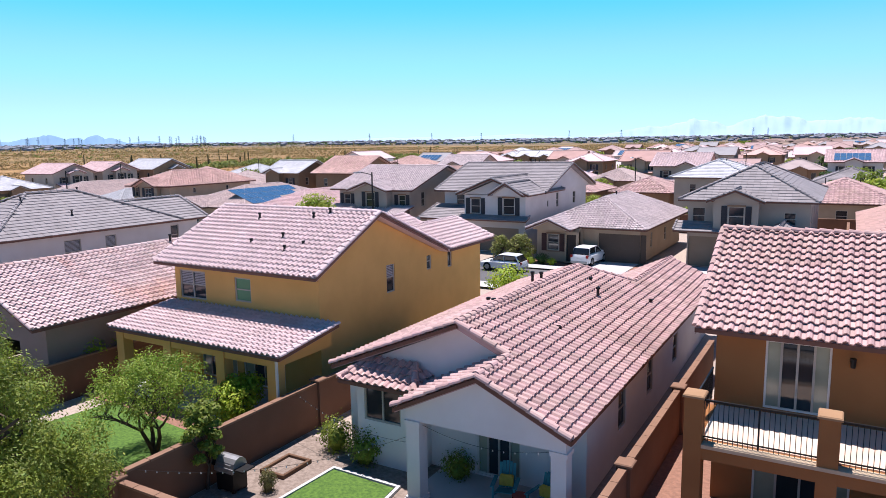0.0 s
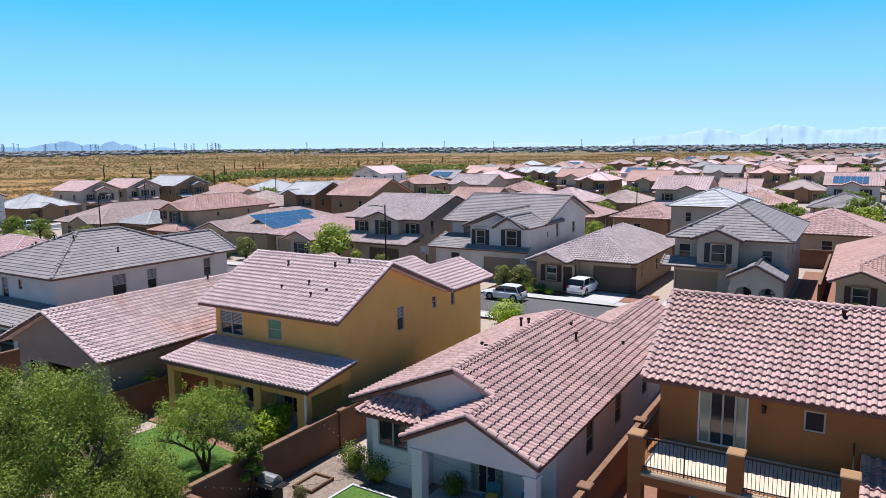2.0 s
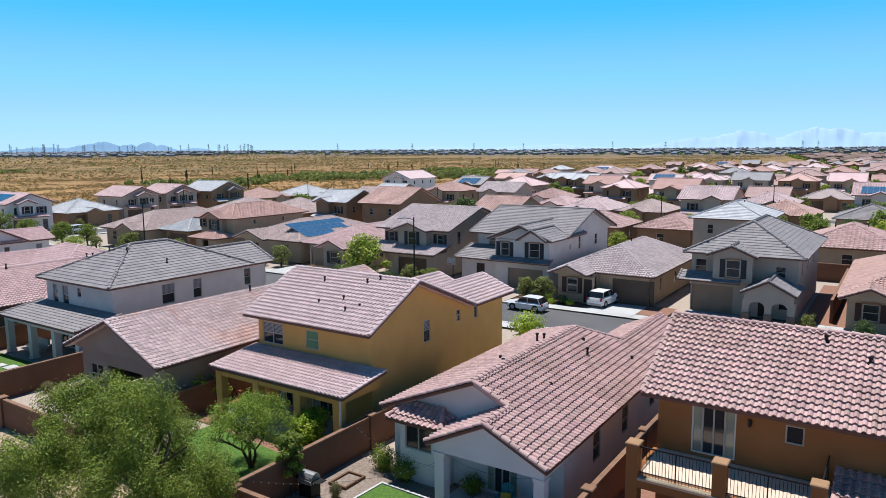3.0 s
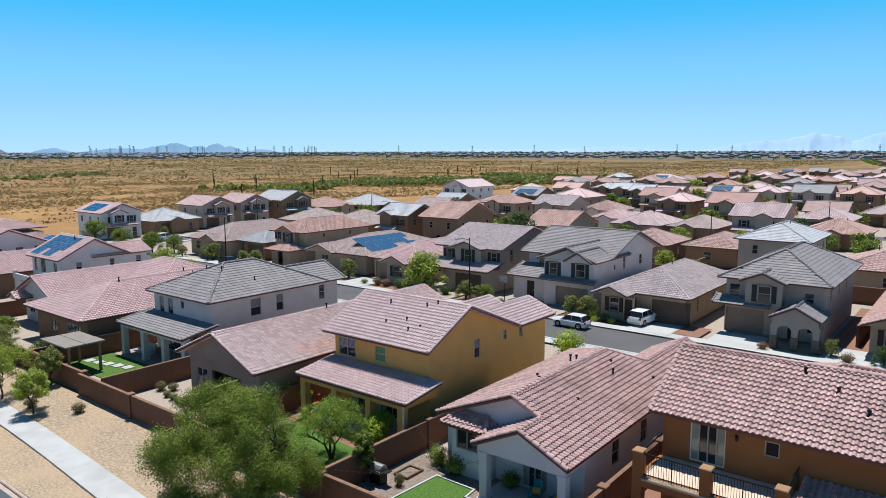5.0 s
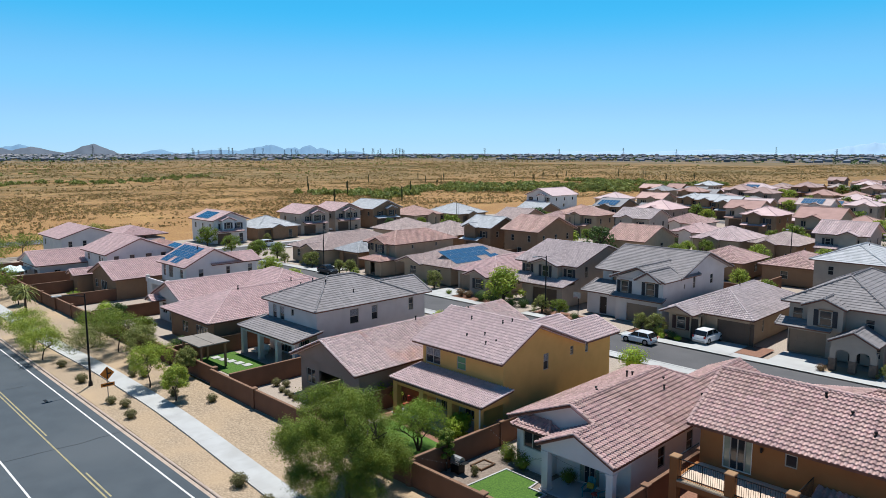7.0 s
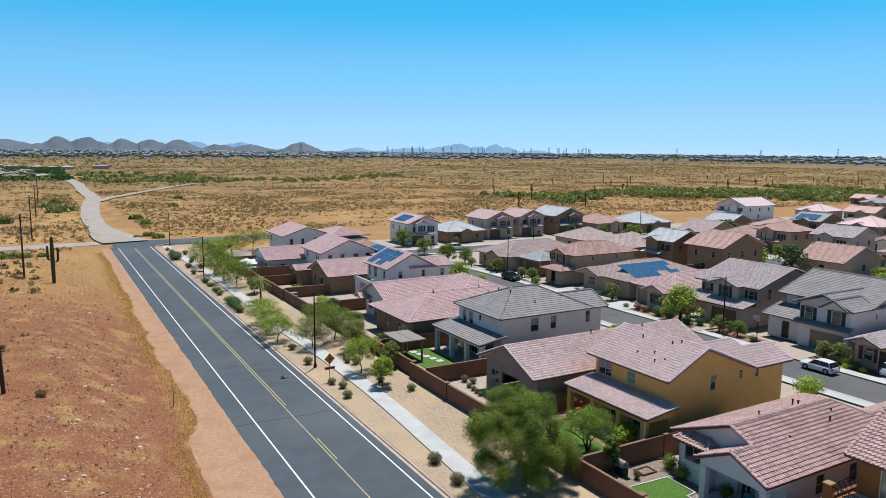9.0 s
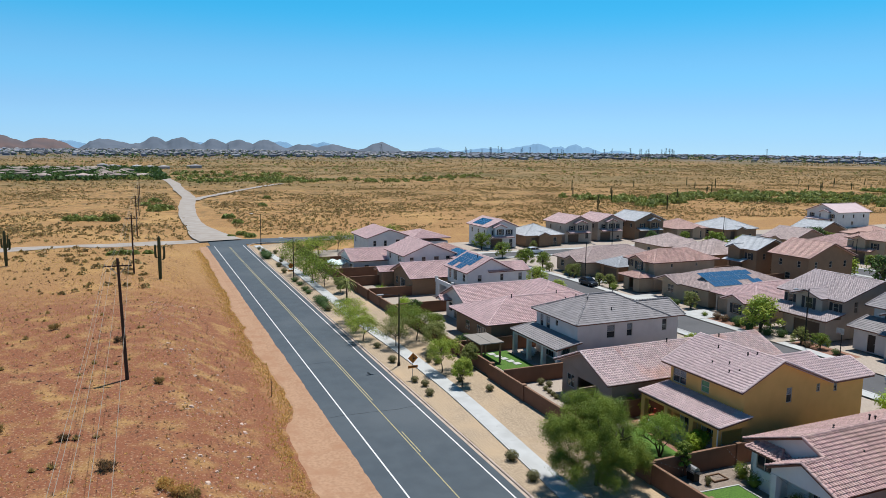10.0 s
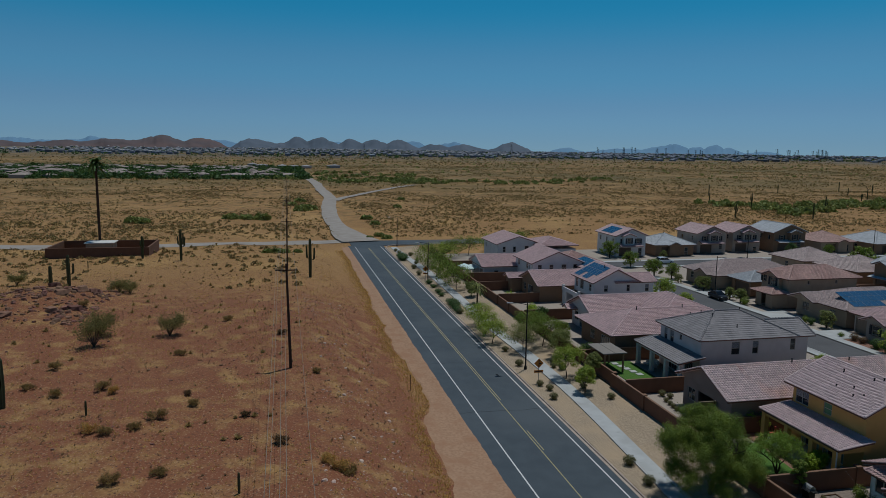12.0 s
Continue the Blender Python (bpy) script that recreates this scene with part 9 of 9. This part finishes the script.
town("far_town", "far suburb on the plain, its roofs tinted with haze", 900, (-1500, 500, 1600, 3600), 11, far_roof_haze, (3, 6))
scatter("far_trees", "dark trees across the far suburb", spots(1500, -1600, 600, 1500, 3600, 54), M["leaf_dark"], 8, 3, 7, 24, 0.7)
scatter("far_trees", "dark green trees among distant houses", spots(3000, -920, -580, -430, 0, 51), M["leaf_dark"], 40, 2.0, 4.2, 21, 0.9)
scatter("far_trees", "dark trees among the distant town", spots(2600, -3900, -1700, -900, 3200, 52), M["leaf_dark"], 8, 4, 9, 22, 0.7)
scatter("far_trees", "trees among the far end of the estate", [(x - 0.16 * max(0, y - 700), y) for x, y in spots(1700, -70, 330, 560, 1500, 53)], M["leaf_mesquite"], 30, 1.6, 3.4, 23, 0.9)


def tower(x, y, h, label="grey lattice power pylon far across the plain"):
    z = float(ground_z(x, y))
    ob = base("pylon", x, y, z, label, "pylon", "power pylons")
    mb = MB()
    w = h * 0.09
    for sx in (-1, 1):
        for sy in (-1, 1):
            mb.tube((x + sx * w, y + sy * w, z), (x + sx * w * 0.2, y + sy * w * 0.2, z + h), h * 0.006, h * 0.006, 4)
    for k in range(5):
        a, b = 1 - 0.8 * k / 5, 1 - 0.8 * (k + 1) / 5
        for s in (-1, 1):
            mb.tube((x - w * a * s, y - w * a, z + h * k / 5), (x + w * b * s, y - w * b, z + h * (k + 1) / 5), h * 0.004, h * 0.004, 4)
    part("lattice", mb, M["metal_black"], ob)
    for k in (0.72, 0.84, 0.95):
        part("crossarm", MB().box(x - h * 0.12, x + h * 0.12, y - h * 0.12, y - h * 0.1, z + h * k, z + h * k + h * 0.012), M["metal_black"], ob)


rq = random.Random(13)
for i in range(34):
    a = radians(rq.uniform(46, 66))
    r = rq.uniform(2300, 2700)
    tower(-math.sin(a) * r, math.cos(a) * r, rq.uniform(26, 38))
for deg, r, h in ((72, 2200, 40), (36, 2000, 32), (27, 2200, 30), (16, 1700, 30), (6.5, 1900, 30), (5.5, 2100, 30), (84, 2500, 34), (42, 2600, 36), (31, 2700, 36), (20, 2800, 36)):
    tower(-math.sin(radians(deg)) * r, math.cos(radians(deg)) * r, h)


def range_of(name, label, az0, az1, dist, peaks, mat, seed, depth=420, step=0.1):
    """Far hills: a ridge over an arc of bearings, with (bearing, height, width) peaks, falling in gullied slopes towards the plain."""
    az = np.arange(az0, az1, step)
    hgt = np.zeros_like(az)
    for c, h, w in peaks:
        hgt = np.maximum(hgt, h * (0.3 * np.exp(-((az - c) / w) ** 2) + 0.7 * np.exp(-((az - c) / (2.7 * w)) ** 2)))
    rough = value_noise(az, az * 0, 1.1, seed) - 0.5 + 0.6 * (value_noise(az, az * 0, 0.45, seed + 1) - 0.5) + 0.3 * (value_noise(az, az * 0, 0.17, seed + 2) - 0.5)
    hgt = hgt * (1 + 0.26 * rough) + 2.0
    ends = np.clip(np.minimum(az - az0, az1 - az) / 1.5, 0, 1)
    hgt = hgt * ends
    rows = ((-depth, 0.0), (-depth * 0.75, 0.10), (-depth * 0.5, 0.34), (-depth * 0.3, 0.62), (-depth * 0.12, 0.88), (0, 1.0), (depth * 0.3, 0.6), (depth * 0.6, 0.0))
    mb = MB()
    for k, (off, f) in enumerate(rows):
        gully = value_noise(az, az * 0 + k * 0.31, 0.55, seed + 7) - 0.5
        for i, a in enumerate(az):
            t, r = radians(a), dist + off * (1 + 0.35 * gully[i])
            mb.v.append((-math.sin(t) * r, math.cos(t) * r, hgt[i] * f * (1 + (0.35 * gully[i] if 0 < f < 0.9 else 0)) - 2))
    n = len(az)
    for k in range(len(rows) - 1):
        for i in range(n - 1):
            mb.f.append((k * n + i, k * n + i + 1, (k + 1) * n + i + 1, (k + 1) * n + i))
    ob = thing(name, mb, mat, label, "mountains", kind="structure", fix=False)
    ob.data.shade_smooth()
    return ob


hill_near = surf("hill_brown", (0.15, 0.105, 0.10), (0.10, 0.078, 0.08), 0.012, 1.0, c3=(0.12, 0.10, 0.105), s3=0.005)
# these three hill colours have the distant air's haze mixed in
hill_far = surf("hill_blue_haze", (0.125, 0.15, 0.19), (0.095, 0.12, 0.155), 0.008, 1.0)
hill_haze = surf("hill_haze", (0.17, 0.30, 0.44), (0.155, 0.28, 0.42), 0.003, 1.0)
hill_faint_haze = surf("hill_faint_haze", (0.34, 0.50, 0.66), (0.32, 0.48, 0.64), 0.003, 1.0)
range_of("mountain_range", "reddish brown desert hills beyond a distant estate", 93.5, 116, 3600, [(99.3, 76, 1.5), (96.6, 62, 1.7), (102.6, 56, 2.4), (106.0, 44, 2.6), (112, 50, 3)], hill_near, 3)
range_of("mountain_range", "peaks on the horizon in a blue-grey haze colour", 69, 95, 4200, [(92.6, 72, 1.5), (89.1, 82, 0.8), (87.3, 94, 0.9), (84.9, 84, 0.75), (83.0, 80, 0.9), (81.0, 85, 0.8), (78.0, 60, 1.0), (75.6, 61, 1.2), (71.9, 72, 0.95), (90.5, 52, 0.8)], hill_far, 4)
range_of("mountain_range", "mountains behind nearer peaks in a pale blue haze colour", 72, 116, 4600, [(109, 62, 3), (104, 70, 1.5), (95, 60, 2), (86, 70, 3), (79.8, 70, 1.2), (76.5, 76, 1.2)], hill_haze, 9)
range_of("mountain_range", "mountains on the horizon in a faint blue haze colour", 50, 70, 4500, [(67.4, 52, 1.0), (63.0, 52, 2.0), (59.4, 74, 1.6), (57.6, 68, 0.8), (56.3, 84, 0.6), (55.2, 62, 0.7), (53, 42, 1.2)], hill_haze, 5)
range_of("mountain_range", "mountains on the horizon in a faint haze colour", -12, 46, 4550, [(34, 46, 4.0), (25, 52, 4.0), (13.0, 92, 2.5), (10.5, 118, 2.2), (5.3, 132, 2.6), (0.5, 112, 3.2), (-6, 110, 4)], hill_faint_haze, 6)
